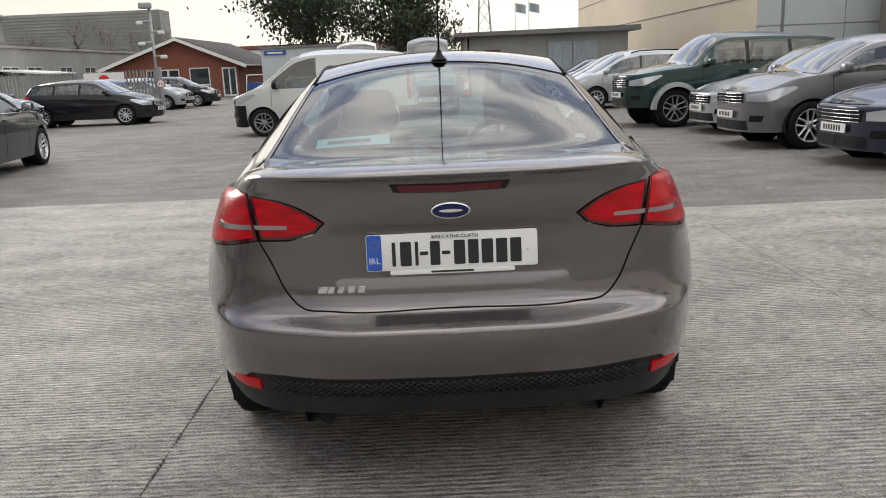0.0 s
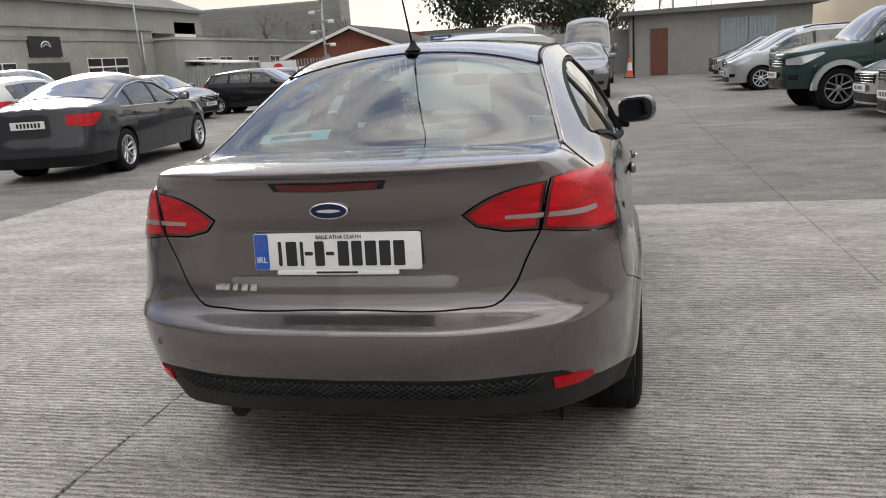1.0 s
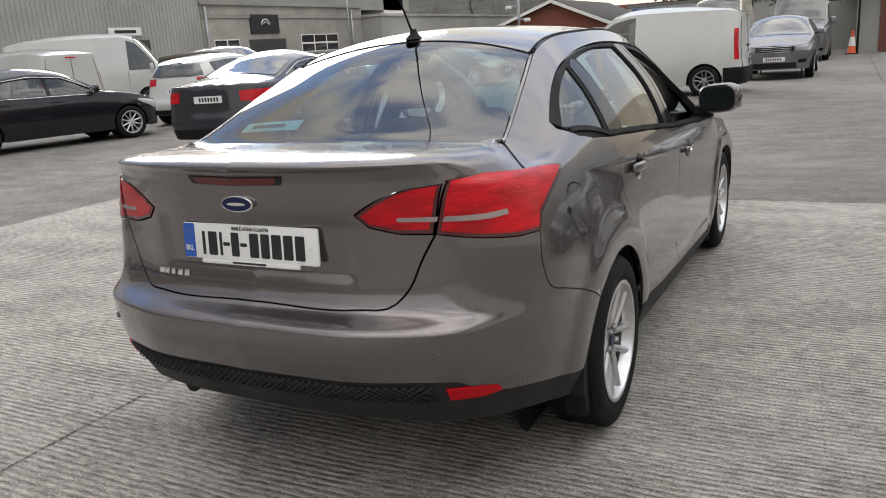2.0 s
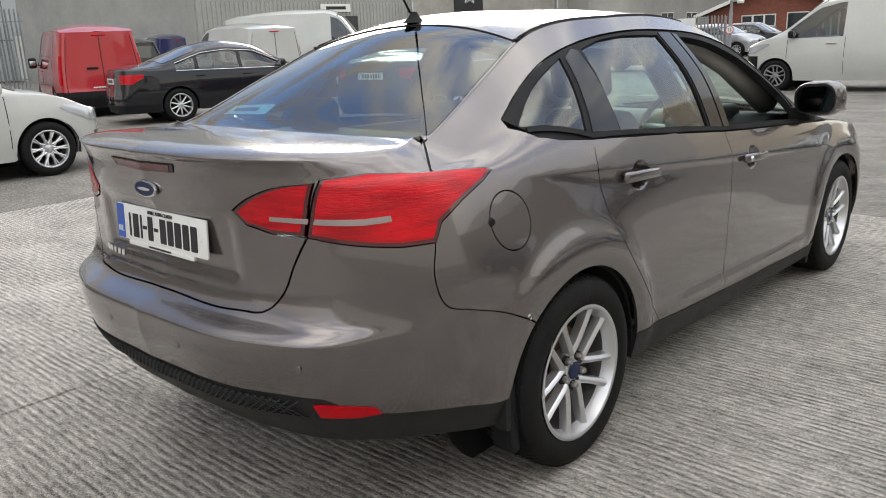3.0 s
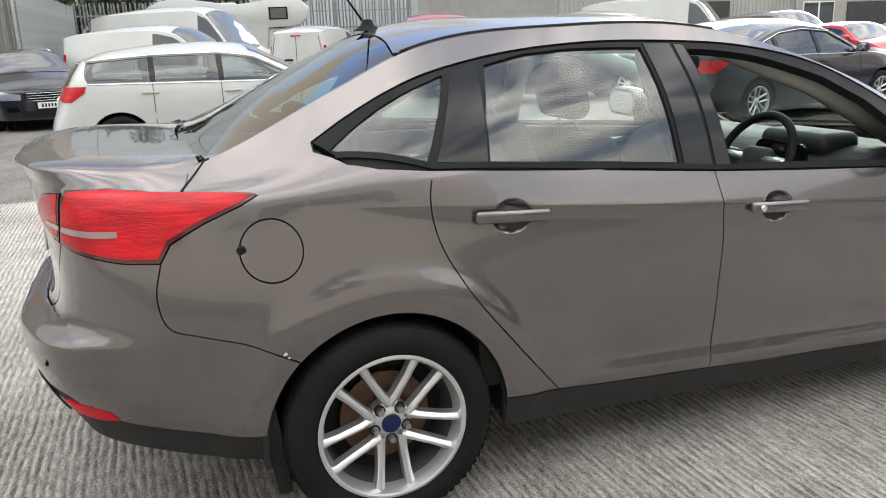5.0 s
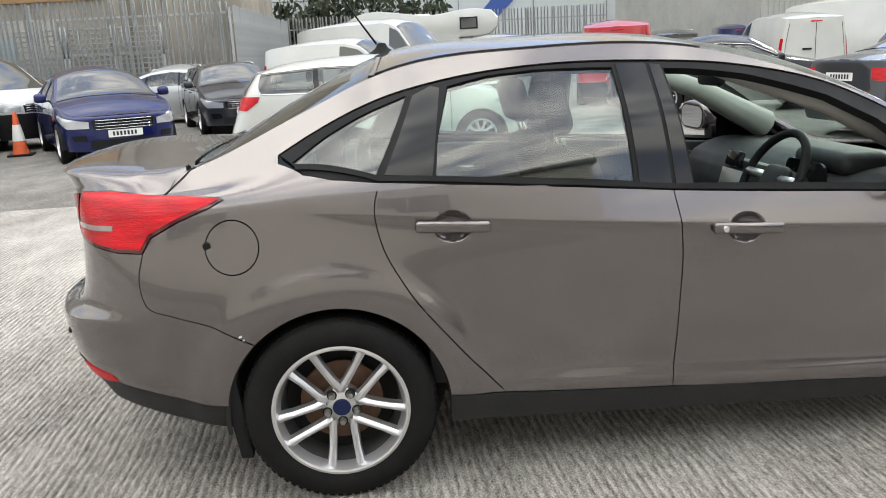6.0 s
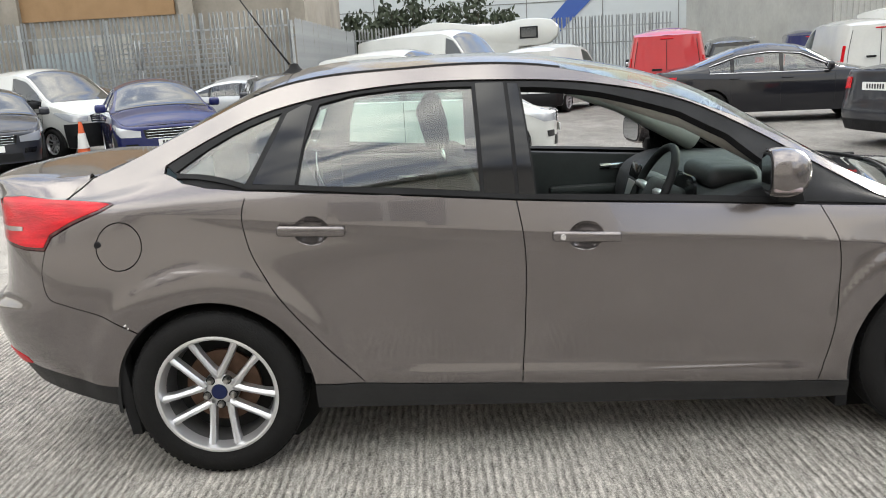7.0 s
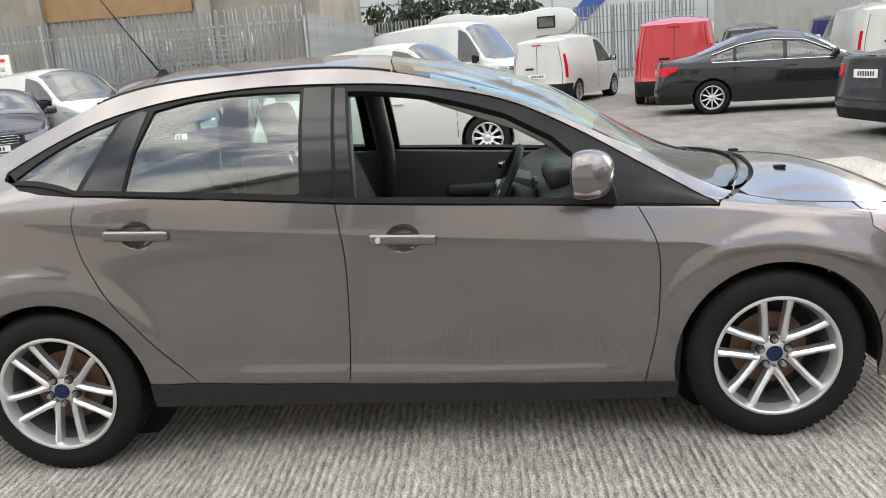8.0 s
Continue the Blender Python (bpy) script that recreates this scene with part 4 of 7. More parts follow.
    bon = nose + [(ey(y, .004), float(y)) for y in np.linspace(3.0, 2.60, 8)] + curve([(.66, 2.58), (.45, 2.70), (0, 2.80)], 5)[0:]
    part("bonnet", panel(deck, bon, (), 0.035, keep_axis=True), M_BODY, car)
    part("cowl_panel", panel(deck, cowl + curve([(.69, 2.56), (.45, 2.71), (0, 2.81)], 5), (), 0.04, gap=0, lip=0, push=-0.018, keep_axis=True), M_TRIM, car)
    for x0, x1 in ((-.45, .12), (.08, .62)):
        pts = [(x, 2.715 - .16 * (abs(x) / .6) ** 2 + .015, 0) for x in np.linspace(x0, x1, 8)]
        z = deck(np.array([(p[0], p[1]) for p in pts]))[:, 2]
        part("wiper", tube([(p[0], p[1], zz + .003) for p, zz in zip(pts, z)], .0065, 6), M_TRIM, car)
    part("washer_jet", box(.03, .045, .012, (.30, 2.86, float(deck(np.array([(.30, 2.86)]))[0][2]) + .005), .004), M_TRIM, car)
    part("washer_jet", box(.03, .045, .012, (-.30, 2.86, float(deck(np.array([(-.30, 2.86)]))[0][2]) + .005), .004), M_TRIM, car)
    # front end, mostly out of sight
    F = lambda pts: sh.find(pts, "front")
    fb = [(float(u), float(VT)) for u in np.linspace(u_top(3.2), sh.uk[-1], 10)] + [(float(sh.uk[-1]), float(v)) for v in np.linspace(VT, .05, 8)][1:] + [(float(u), .05) for u in np.linspace(sh.uk[-1], float(S([(3.02, .25)])[0][0]), 10)][1:] + S(arc(2.648, .305, A_R, -8, 20)) + S([(3.0, .45), (3.05, .60), (3.06, .70), (3.2, .60)])
    for mir in (False, True):
        part("front_bumper", panel(f, fb, (), 0.05, mirror=mir), M_BODY, car)

    # aerial
    az = float(deck(np.array([(0, .235)]))[0][2])
    a = part("aerial", lathe([(.0, .042), (.009, .040), (.016, .02), (.034, .0)], 20, "z", (0, .235, az - .002)), M_TRIM, car)
    for w in a.data.vertices:
        w.co.y = .235 + (w.co.y - .235) * 1.7
    part("whip", tube([(0, .215, az + .035), (0, .15, az + .13), (0, .0, az + .36), (0, -.10, az + .51)], .0036, 8, [1.3, 1.0, .7, .5]), M_TRIM, a)
    bm = panel(deck, [(-.47, -.345), (-.20, -.352), (-.20, -.300), (-.47, -.290)], (), .03, gap=0, lip=0, push=-.0085)
    st = part("dealer_sticker", bm, M_STICK, car, "pale green strip sticker on the rear screen")
    part("dark_bar", panel(deck, [(-.43, -.330), (-.27, -.335), (-.27, -.316), (-.43, -.310)], (), .03, gap=0, lip=0, push=-.0065), M_BADGE, st)
    cabin(car, deck)
    return car


def cabin(car, deck):
    """What the windows show: floor, seats, dash, wheel, door cards, lining."""
    part("floor_pan", box(1.34, 2.9, .06, (0, 1.30, .28), .01), M_DARK, car)
    part("underbody", box(1.24, 3.60, .08, (0, 1.45, .29), .02), M_DARK, car)
    part("boot_floor", box(1.25, .9, .3, (0, -.42, .55), .05), M_DARK, car)
    lin = [(0, .23)] + [(float(deck.edge(y)[0]) - .03, float(y)) for y in np.linspace(.2, 1.3, 12)] + [(0, 1.27)]
    part("headlining", panel(deck, lin, (), .08, gap=0, lip=0, push=-.035, keep_axis=True), M_LINER, car)
    part("parcel_shelf", box(1.18, .52, .03, (0, -.16, 1.03), .01), M_DASH, car)
    for s_ in (-1, 1):
        for y0, y1 in ((.3, 1.08), (1.14, 2.2)):
            part("door_card", prism([(y0, .35), (y1, .30), (y1, .905 + (.06 if y1 < 1.5 else -.02)), (y0, .985 - (.02 if y0 > 1 else 0))], .05, "x", (.80 * s_, 0, 0), .015), M_DASH, car)
            part("armrest", box(.07, .45, .06, (.755 * s_, (y0 + y1) / 2, .72), .02), M_DASH, car)
            part("inner_handle", box(.02, .15, .036, (.768 * s_, y1 - .40, .845), .010), M_CHROME, car)
        a = [(s_ * .515, 1.40, 1.335), (s_ * .565, 1.80, 1.195), (s_ * .63, 2.2, .99)]
        part("pillar_trim", tube(a, .055, 10, [.65, .9, 1.3]), M_LINER, car)
        part("post_trim", tube([(s_ * .50, 1.10, 1.33), (s_ * .70, 1.12, 1.0), (s_ * .78, 1.12, .4)], .05, 10), M_DASH, car)
    # seats
    for x in (-.36, .36):
        seat = new("front_seat")
        seat.parent = car
        seat.matrix_local = pose(x, 1.05, 0)
        b = box(.50, .14, .62, (0, 0, 0), .06, seg=4)
        for w in b.verts:
            w.co.x *= 1 - .18 * max(0, w.co.z / .31)
        bmesh.ops.transform(b, matrix=pose(0, -.06, .76, 20, 0, 0), verts=b.verts)
        part("backrest", b, M_SEAT, seat)
        part("cushion", box(.50, .52, .16, (0, .25, .46), .05, seg=4), M_SEAT, seat)
        b = box(.27, .10, .20, (0, 0, 0), .045, seg=4)
        bmesh.ops.transform(b, matrix=pose(0, -.215, 1.21, 14, 0, 0), verts=b.verts)
        part("headrest", b, M_SEAT, seat)
        for dx in (-.06, .06):
            part("post", tube([(dx, -.16, 1.02), (dx, -.20, 1.14)], .007, 8), M_CHROME, seat)
    bench = new("rear_bench")
    bench.parent = car
    bench.matrix_local = pose(0, .1, 0)
    b = box(1.24, .16, .58, (0, 0, 0), .06, seg=4)
    bmesh.ops.transform(b, matrix=pose(0, .05, .76, 22, 0, 0), verts=b.verts)
    part("backrest", b, M_SEAT, bench)
    part("cushion", box(1.24, .5, .16, (0, .36, .46), .05, seg=4), M_SEAT, bench)
    for x in (-.37, .37):
        part("headrest", box(.25, .10, .15, (x, -.09, 1.10), .045, seg=4), M_SEAT, bench)
    # dash
    dash = part("dashboard", prism(curve([(1.86, .55), (1.80, .72), (1.84, .86), (1.98, .93), (2.2, .925), (2.55, .86), (2.6, .5)], 4), 1.44, "x", (0, 0, 0), .01), M_DASH, car)
    part("instrument_hood", box(.36, .20, .09, (.37, 1.99, .945), .04, seg=4), M_DASH, dash)
    part("instrument_dial", prism(rounded(.28, .10, .04, cx=.37, cy=.90), .01, "y", (0, 1.85, 0)), M_GLOSS, dash)
    part("console", box(.26, .14, .34, (0, 1.78, .74), .03, rot=(-15, 0, 0)), M_DASH, dash)
    part("console_trim", box(.19, .012, .15, (0, 1.715, .80), .004, rot=(-15, 0, 0)), M_ALLOY, dash)
    part("display", box(.14, .02, .07, (0, 1.74, .92), .01, rot=(-15, 0, 0)), M_GLOSS, dash)
    part("tunnel", box(.24, 1.0, .26, (0, 1.3, .40), .05), M_DASH, car)
    part("gear_lever", tube([(0, 1.52, .5), (0, 1.50, .72)], .02, 10), M_DASH, car)
    st = new("steering_wheel")
    st.parent = car
    st.matrix_local = pose(.37, 1.71, .895, -28, 0, 0)
    ring = [(.185 * math.cos(a), 0, .185 * math.sin(a)) for a in np.linspace(0, 2 * math.pi, 48, endpoint=False)]
    part("rim_grip", tube(ring, .017, 10, closed=True), M_TRIM, st)
    part("boss", box(.15, .06, .13, (0, .02, -.01), .03, seg=3), M_DASH, st)
    for a in (0, 180, 270):
        c, s = math.cos(radians(a)), math.sin(radians(a))
        part("spoke", tube([(.05 * c, .01, .05 * s), (.18 * c, 0, .18 * s)], .018, 8), M_ALLOY if a != 270 else M_DASH, st)
    part("column", tube([(.37, 1.74, .88), (.37, 1.92, .80)], .05, 12), M_DASH, car)
    part("cabin_mirror", box(.22, .04, .065, (.0, 1.62, 1.27), .02), M_TRIM, car)


saloon()


# ---- ground ----
def ground_material(name, k_=1.0, ridge_=1.0, rake_=0.6):
    m = bpy.data.materials.new(name)
    m.use_nodes = True
    n, l = m.node_tree.nodes, m.node_tree.links
    p = n["Principled BSDF"]
    tc = n.new("ShaderNodeTexCoord")

    def noise_(scale, detail, stretch=(1, 1, 1), rough=0.55):
        mp = n.new("ShaderNodeMapping")
        mp.inputs["Scale"].default_value = stretch
        l.new(tc.outputs["Object"], mp.inputs["Vector"])
        a = n.new("ShaderNodeTexNoise")
        a.inputs["Scale"].default_value, a.inputs["Detail"].default_value, a.inputs["Roughness"].default_value = scale, detail, rough
        l.new(mp.outputs[0], a.inputs["Vector"])
        return a.outputs["Fac"]

    def math_(op, a, b, c=None):
        k = n.new("ShaderNodeMath")
        k.operation = op
        for i, v in enumerate((a, b, c)):
            if v is None:
                continue
            if isinstance(v, (int, float)):
                k.inputs[i].default_value = v
            else:
                l.new(v, k.inputs[i])
        return k.outputs[0]

    big = noise_(0.30, 5)
    mid = noise_(1.6, 6, (1, 1.8, 1))
    grit = noise_(95, 6, (1.0, 1.3, 1), 0.8)
    chunk = noise_(30, 5, (0.45, 1.6, 1), 0.7)
    sep = n.new("ShaderNodeSeparateXYZ")
    l.new(tc.outputs["Object"], sep.inputs[0])
    # raked ridges, nearly straight, ragged along their crests
    wob = math_("ADD", math_("MULTIPLY_ADD", noise_(0.7, 2), 0.05, sep.outputs[1]), math_("ADD", math_("MULTIPLY", noise_(14, 4, (0.5, 1, 1), 0.7), 0.022), math_("MULTIPLY", noise_(3.0, 2), 0.03)))
    wav = math_("SINE", math_("MULTIPLY", wob, 2 * math.pi / 0.031), 0)
    crest = math_("SUBTRACT", math_("MULTIPLY", math_("ABSOLUTE", math_("SINE", math_("MULTIPLY", wob, math.pi / 0.031), 0), 0), 2.0), 1.27)
    worn = n.new("ShaderNodeMapRange")
    worn.inputs[1].default_value, worn.inputs[2].default_value = 0.34, 0.62
    l.new(noise_(0.8, 5), worn.inputs[0])
    ragged = n.new("ShaderNodeMapRange")
    ragged.inputs[1].default_value, ragged.inputs[2].default_value = 0.36, 0.56
    ragged.inputs[3].default_value = 0.25
    l.new(noise_(9, 4, (0.5, 2.0, 1), 0.7), ragged.inputs[0])
    groove = math_("MULTIPLY", math_("MULTIPLY", math_("MULTIPLY_ADD", crest, 0.6, math_("MULTIPLY", wav, 0.4)), ragged.outputs[0]), math_("MULTIPLY_ADD", worn.outputs[0], rake_, 1.0 - rake_))
    height = math_("ADD", math_("MULTIPLY", groove, 0.60 * ridge_), math_("ADD", math_("MULTIPLY", grit, 1.0), math_("MULTIPLY", chunk, 0.8)))

    def off(v, k):
        return math_("MULTIPLY", math_("SUBTRACT", v, 0.5), k)

    tone = math_("ADD", 0.5, math_("ADD", off(big, 0.35), math_("ADD", off(mid, 0.40), math_("ADD", math_("MULTIPLY", groove, 0.25 * ridge_), math_("ADD", off(grit, 1.5), off(chunk, 0.95))))))
    r = n.new("ShaderNodeValToRGB")
    e = r.color_ramp.elements
    e[0].position, e[0].color = 0.22, (0.045 * k_, 0.041 * k_, 0.036 * k_, 1)
    e[1].position, e[1].color = 0.80, (0.36 * k_, 0.342 * k_, 0.315 * k_, 1)
    mid_stop = e.new(0.5)
    mid_stop.color = (0.175 * k_, 0.164 * k_, 0.148 * k_, 1)
    l.new(tone, r.inputs["Fac"])
    l.new(r.outputs["Color"], p.inputs["Base Color"])
    p.inputs["Roughness"].default_value = 0.75
    p.inputs["Specular IOR Level"].default_value = 0.3
    b = n.new("ShaderNodeBump")
    b.inputs["Strength"].default_value, b.inputs["Distance"].default_value = 1.0, 0.013
    l.new(height, b.inputs["Height"])
    l.new(b.outputs[0], p.inputs["Normal"])
    return m


M_GROUND = ground_material("grooved_concrete", 2.08)
M_GROUND2 = ground_material("oily_concrete", 1.05, 0.35)
M_GROUND3 = ground_material("old_concrete", 1.06, 0.3)
M_EARTH = mat("joint_dirt", (0.05, 0.045, 0.04), 0.9, var=0.4, vscale=8)
def ground():
    bm = bmesh.new()
    bmesh.ops.create_grid(bm, x_segments=8, y_segments=8, size=1500)
    bmesh.ops.translate(bm, vec=(0, 0, -0.03), verts=bm.verts)
    g = new("ground", bpy.data.meshes.new("ground"))
    bm.to_mesh(g.data)
    bm.free()
    g.data.materials.append(M_EARTH)
    tagged(g, "flat yard of weathered concrete reaching the horizon", "ground", kind="structure")
    # cast bays with open, crumbled joints between them
    rnd = random.Random(5)
    xs = [-5.6 - 3.42 * k for k in range(12, 0, -1)] + [-5.6, -1.07] + [2.35 + 3.42 * k for k in range(11)]

    def ragged_slab(x0, x1, y0, y1, near):
        """A slab whose edges wander and chip by a few millimetres."""
        if not near:
            return box(x1 - x0, y1 - y0, 0.03, ((x0 + x1) / 2, (y0 + y1) / 2, -0.015), 0.004, seg=1)
        loop = dense([(x0, y0), (x1, y0), (x1, y1), (x0, y1)], 0.09)
        loop = [(a + rnd.gauss(0, .0035), b + rnd.gauss(0, .0035)) for a, b in loop]
        low = inset(loop, -.004)
        k = len(loop)
        vs = [(a, b, 0) for a, b in loop] + [(a, b, -.008) for a, b in low] + [(a, b, -.03) for a, b in low]
        return mesh_of(vs, [tuple(range(k))] + [(r_ * k + (i + 1) % k, r_ * k + i, (r_ + 1) * k + i, (r_ + 1) * k + (i + 1) % k) for r_ in range(2) for i in range(k)])

    for i in range(len(xs) - 1):
        left = xs[i] < -2
        ys = [-24.0, -17.5, -10.6, -3.5, 9.2 if left else 7.37, 14.5, 21.6, 28.7, 35.8, 43.0, 50.2, 57.4, 64.6]
        for j in range(len(ys) - 1):
            near = abs(xs[i]) < 7 and -4 < ys[j] < 15
            b = ragged_slab(xs[i] + .005, xs[i + 1] - .005, ys[j] + .005, ys[j + 1] - .005, near)
            m = M_GROUND3 if xs[i] < -5.7 else M_GROUND2 if xs[i] > 1 and ys[j] > 7 else M_GROUND3 if ys[j] > 7 else M_GROUND
            part("slab", b, m, g, smooth=False)


ground()


# ---- parked vehicles ----
def body_type(L, W, ro, wb, r, prof, belt, rake=0.05, tumble=0.42, blind=(), rear_glass=None, pillars=(), screen=None, back=None, crown=0.05, win=None, sill_z=0.22, bumper_z=0.62):
    """Numbers of a body: prof is the roof edge (share of the length, height), belt the window line at tail and nose."""
    return dict(L=L, W=W, ro=ro, wb=wb, r=r, prof=prof, belt=belt, rake=rake, tumble=tumble, blind=blind, rear_glass=rear_glass, pillars=pillars, screen=screen, back=back, crown=crown, win=win, sill_z=sill_z, bumper_z=bumper_z)


SALOON = body_type(4.86, 1.86, 1.12, 2.87, .33, [(.02, 1.06), (.17, 1.10), (.25, 1.22), (.34, 1.36), (.45, 1.41), (.57, 1.36), (.66, 1.16), (.735, .97), (.85, .90), (.96, .76)], (1.0, .92), pillars=(.315, .50), screen=(.575, .745), back=(.175, .325), win=(.22, .70))
HATCH = body_type(4.31, 1.79, .82, 2.64, .32, [(.05, 1.29), (.12, 1.34), (.30, 1.39), (.48, 1.39), (.58, 1.33), (.67, 1.14), (.75, .98), (.86, .90), (.96, .74)], (1.02, .92), rake=.34, pillars=(.29, .48), screen=(.57, .755), rear_glass=(1.0, 1.26), win=(.11, .71))
WAGON = body_type(4.80, 1.83, 1.0, 2.80, .33, [(.05, 1.34), (.15, 1.40), (.35, 1.43), (.50, 1.42), (.59, 1.35), (.67, 1.16), (.745, .98), (.86, .90), (.96, .76)], (1.03, .93), rake=.34, pillars=(.29, .49), screen=(.58, .75), rear_glass=(1.02, 1.30), win=(.09, .71))
CROSS = body_type(4.38, 1.84, .84, 2.65, .35, [(.05, 1.42), (.15, 1.50), (.35, 1.54), (.50, 1.53), (.60, 1.45), (.69, 1.24), (.77, 1.06), (.87, 1.0), (.96, .86)], (1.12, 1.02), rake=.30, pillars=(.29, .49), screen=(.585, .775), rear_glass=(1.12, 1.40), win=(.12, .73), sill_z=.26)
OFFROAD = body_type(4.70, 1.78, 1.05, 2.72, .39, [(.02, 1.66), (.15, 1.72), (.40, 1.76), (.56, 1.75), (.62, 1.66), (.67, 1.42), (.715, 1.20), (.85, 1.15), (.97, 1.08)], (1.22, 1.16), rake=.06, tumble=.20, pillars=(.27, .47), screen=(.60, .725), rear_glass=(1.2, 1.6), win=(.05, .68), sill_z=.42, bumper_z=.80)
MPV = body_type(4.45, 1.80, .86, 2.70, .32, [(.04, 1.46), (.15, 1.54), (.35, 1.57), (.50, 1.56), (.62, 1.46), (.73, 1.21), (.81, 1.02), (.89, .94), (.97, .80)], (1.05, .95), rake=.16, tumble=.36, pillars=(.29, .50), screen=(.60, .82), rear_glass=(1.06, 1.44), win=(.08, .76))
SMALL_VAN = body_type(4.40, 1.82, .85, 2.75, .32, [(.01, 1.70), (.10, 1.76), (.35, 1.79), (.55, 1.79), (.64, 1.70), (.73, 1.42), (.81, 1.13), (.89, 1.04), (.97, .90)], (1.08, 1.02), rake=.04, tumble=.16, pillars=(.52,), screen=(.62, .82), win=(.52, .77))
LARGE_VAN = body_type(5.90, 2.02, 1.05, 3.70, .35, [(.005, 2.36), (.10, 2.46), (.40, 2.50), (.68, 2.48), (.76, 2.30), (.83, 1.80), (.885, 1.36), (.94, 1.24), (.985, 1.08)], (1.35, 1.28), rake=.03, tumble=.10, pillars=(.70,), screen=(.745, .89), win=(.70, .86))
PANEL_VAN = body_type(5.0, 1.95, 1.0, 3.10, .34, [(.005, 1.86), (.10, 1.92), (.40, 1.95), (.60, 1.94), (.68, 1.82), (.76, 1.48), (.83, 1.20), (.91, 1.10), (.98, .95)], (1.15, 1.10), rake=.03, tumble=.12, pillars=(.58,), screen=(.66, .84), win=(.58, .80))
PICKUP = body_type(5.2, 1.85, 1.25, 3.08, .38, [(.005, 1.66), (.20, 1.72), (.38, 1.74), (.55, 1.73), (.61, 1.62), (.66, 1.38), (.705, 1.18), (.84, 1.13), (.965, 1.02)], (1.20, 1.12), rake=.05, tumble=.22, pillars=(.33, .48), screen=(.59, .715), rear_glass=(1.2, 1.55), win=(.04, .67), sill_z=.42, bumper_z=.80)

M_GREYLAMP = mat("headlamp_glass", (0.55, 0.57, 0.60), 0.08, metal=0.5, coat=1.0)
PAINTS = {}


def colour(name, rgb, flake=0.4):
    if name not in PAINTS:
        PAINTS[name] = paint(name, rgb, flake, 0.12)
    return PAINTS[name]


def vehicle(name, label, category, bt, x, y, heading, paint_, group="parked vehicles", spokes=5, twin=True, chrome=False, plate="both", grille="bars", black_bumper=False, rails=False, rim=None, dirty=None, arch_paint=None):
    """A parked vehicle, its rear axle's middle at (x, y), nose towards heading (degrees from +x)."""
    car = empty(name, pose(x, y, 0, 0, 0, heading - 90), label, category, group)
    L, W, ro, wb, r = bt["L"], bt["W"], bt["ro"], bt["wb"], bt["r"]
    nf, h = L - ro, W / 2
    prof = np.array(bt["prof"])
    py, pz = prof[:, 0] * L - ro, prof[:, 1]
    zt = lambda yy: float(np.interp(yy, py, pz))
    zb = lambda yy: min(float(np.interp(yy, (-ro, nf), bt["belt"])), zt(yy) - 0.02)
    sz, rk = bt["sill_z"], bt["rake"]
    side_y = [-ro + .42, -ro + .75] + list(np.linspace(-ro + 1.15, nf - 1.0, 9)) + [nf - .62]
    def ring(z_of, inset_, lean, w_k=1.0):
        """One feature line round the body."""
        a = lean
        hh = (h - inset_) * w_k
        pts = [(0, -ro + a), (.58 * hh, -ro + a + .02), (.88 * hh, -ro + a + .11)]
        pts += [(hh * (0.965 if i == 0 else 1.0) if i < len(side_y) - 1 else hh * .965, yy, 0) for i, yy in enumerate(side_y)]
        pts += [(.85 * hh, nf - .26), (.52 * hh, nf - .07), (0, nf)]
        return [(p[0], p[1], z_of(p[1])) for p in pts]
    low = ring(lambda yy: sz, .05, .05)
    bump = ring(lambda yy: sz + .22, .012, .0)
    wst = ring(lambda yy: min(bt["bumper_z"] + .06, zt(yy) - .12), .0, .03 + rk * .12)
    blt = ring(lambda yy: zb(yy) if yy > -ro + .3 else min(zb(yy), zt(-ro + .3) - .05), .035, .05 + rk * .45)
    roof = []
    for p in blt:
        yy = p[1]
        z = zt(yy)
        d = max(z - zb(yy), 0)
        hh = h - .035 - bt["tumble"] * d - .04
        k = p[0] / max(h - .035, .01)
        roof.append([k * hh, yy, z])
    for i in range(3):
        roof[i][1] = -ro + .06 + rk
        roof[i][2] = pz[0]
        roof[i][1] += (0, .015, .08)[i]
    for i in (-3, -2, -1):
        roof[i][1] -= .08
    if roof[3][1] < roof[2][1] + .04:
        roof[3][1] = roof[2][1] + .12
        if roof[4][1] < roof[3][1] + .05:
            roof[4][1] = roof[3][1] + .12
    sh = Sheet([low, bump, wst, blt, roof], [0, .22, .5, .80, 1.2])
    f = lambda q: sh.at(q[:, 0], q[:, 1])
    S = lambda pts: sh.find(pts, "side")
    um, VT = float(sh.uk[-1]), float(sh.vk[-1])
    vs_ = np.linspace(0, VT, 60)

    def uv(u, z):
        zz = sh.at(np.full(60, u), vs_)[:, 2]
        return (float(u), float(np.interp(z, zz, vs_)))

    ymid = sh.at(np.linspace(0, um, 200), np.full(200, .5))[:, 1]
    ua = lambda yy: float(np.interp(yy, ymid, np.linspace(0, um, 200)))
    deck = Deck(sh, [(-ro, .0), (-ro + .4 + rk, bt["crown"]), (nf - .5, bt["crown"]), (nf, 0.0)], 2.4)
    # side windows
    w0, w1 = bt["win"][0] * L - ro, bt["win"][1] * L - ro
    cuts = [w0] + [k * L - ro for k in bt["pillars"]] + [w1]
    if bt["pillars"] and abs(cuts[1] - cuts[0]) < .02:
        cuts = cuts[1:]
    wins = []
    for a, b in zip(cuts[:-1], cuts[1:]):
        ys = np.linspace(a + .035, b - .035, 10)
        ys = [yy for yy in ys if zt(yy) - .07 - (zb(yy) + .03) > .05]
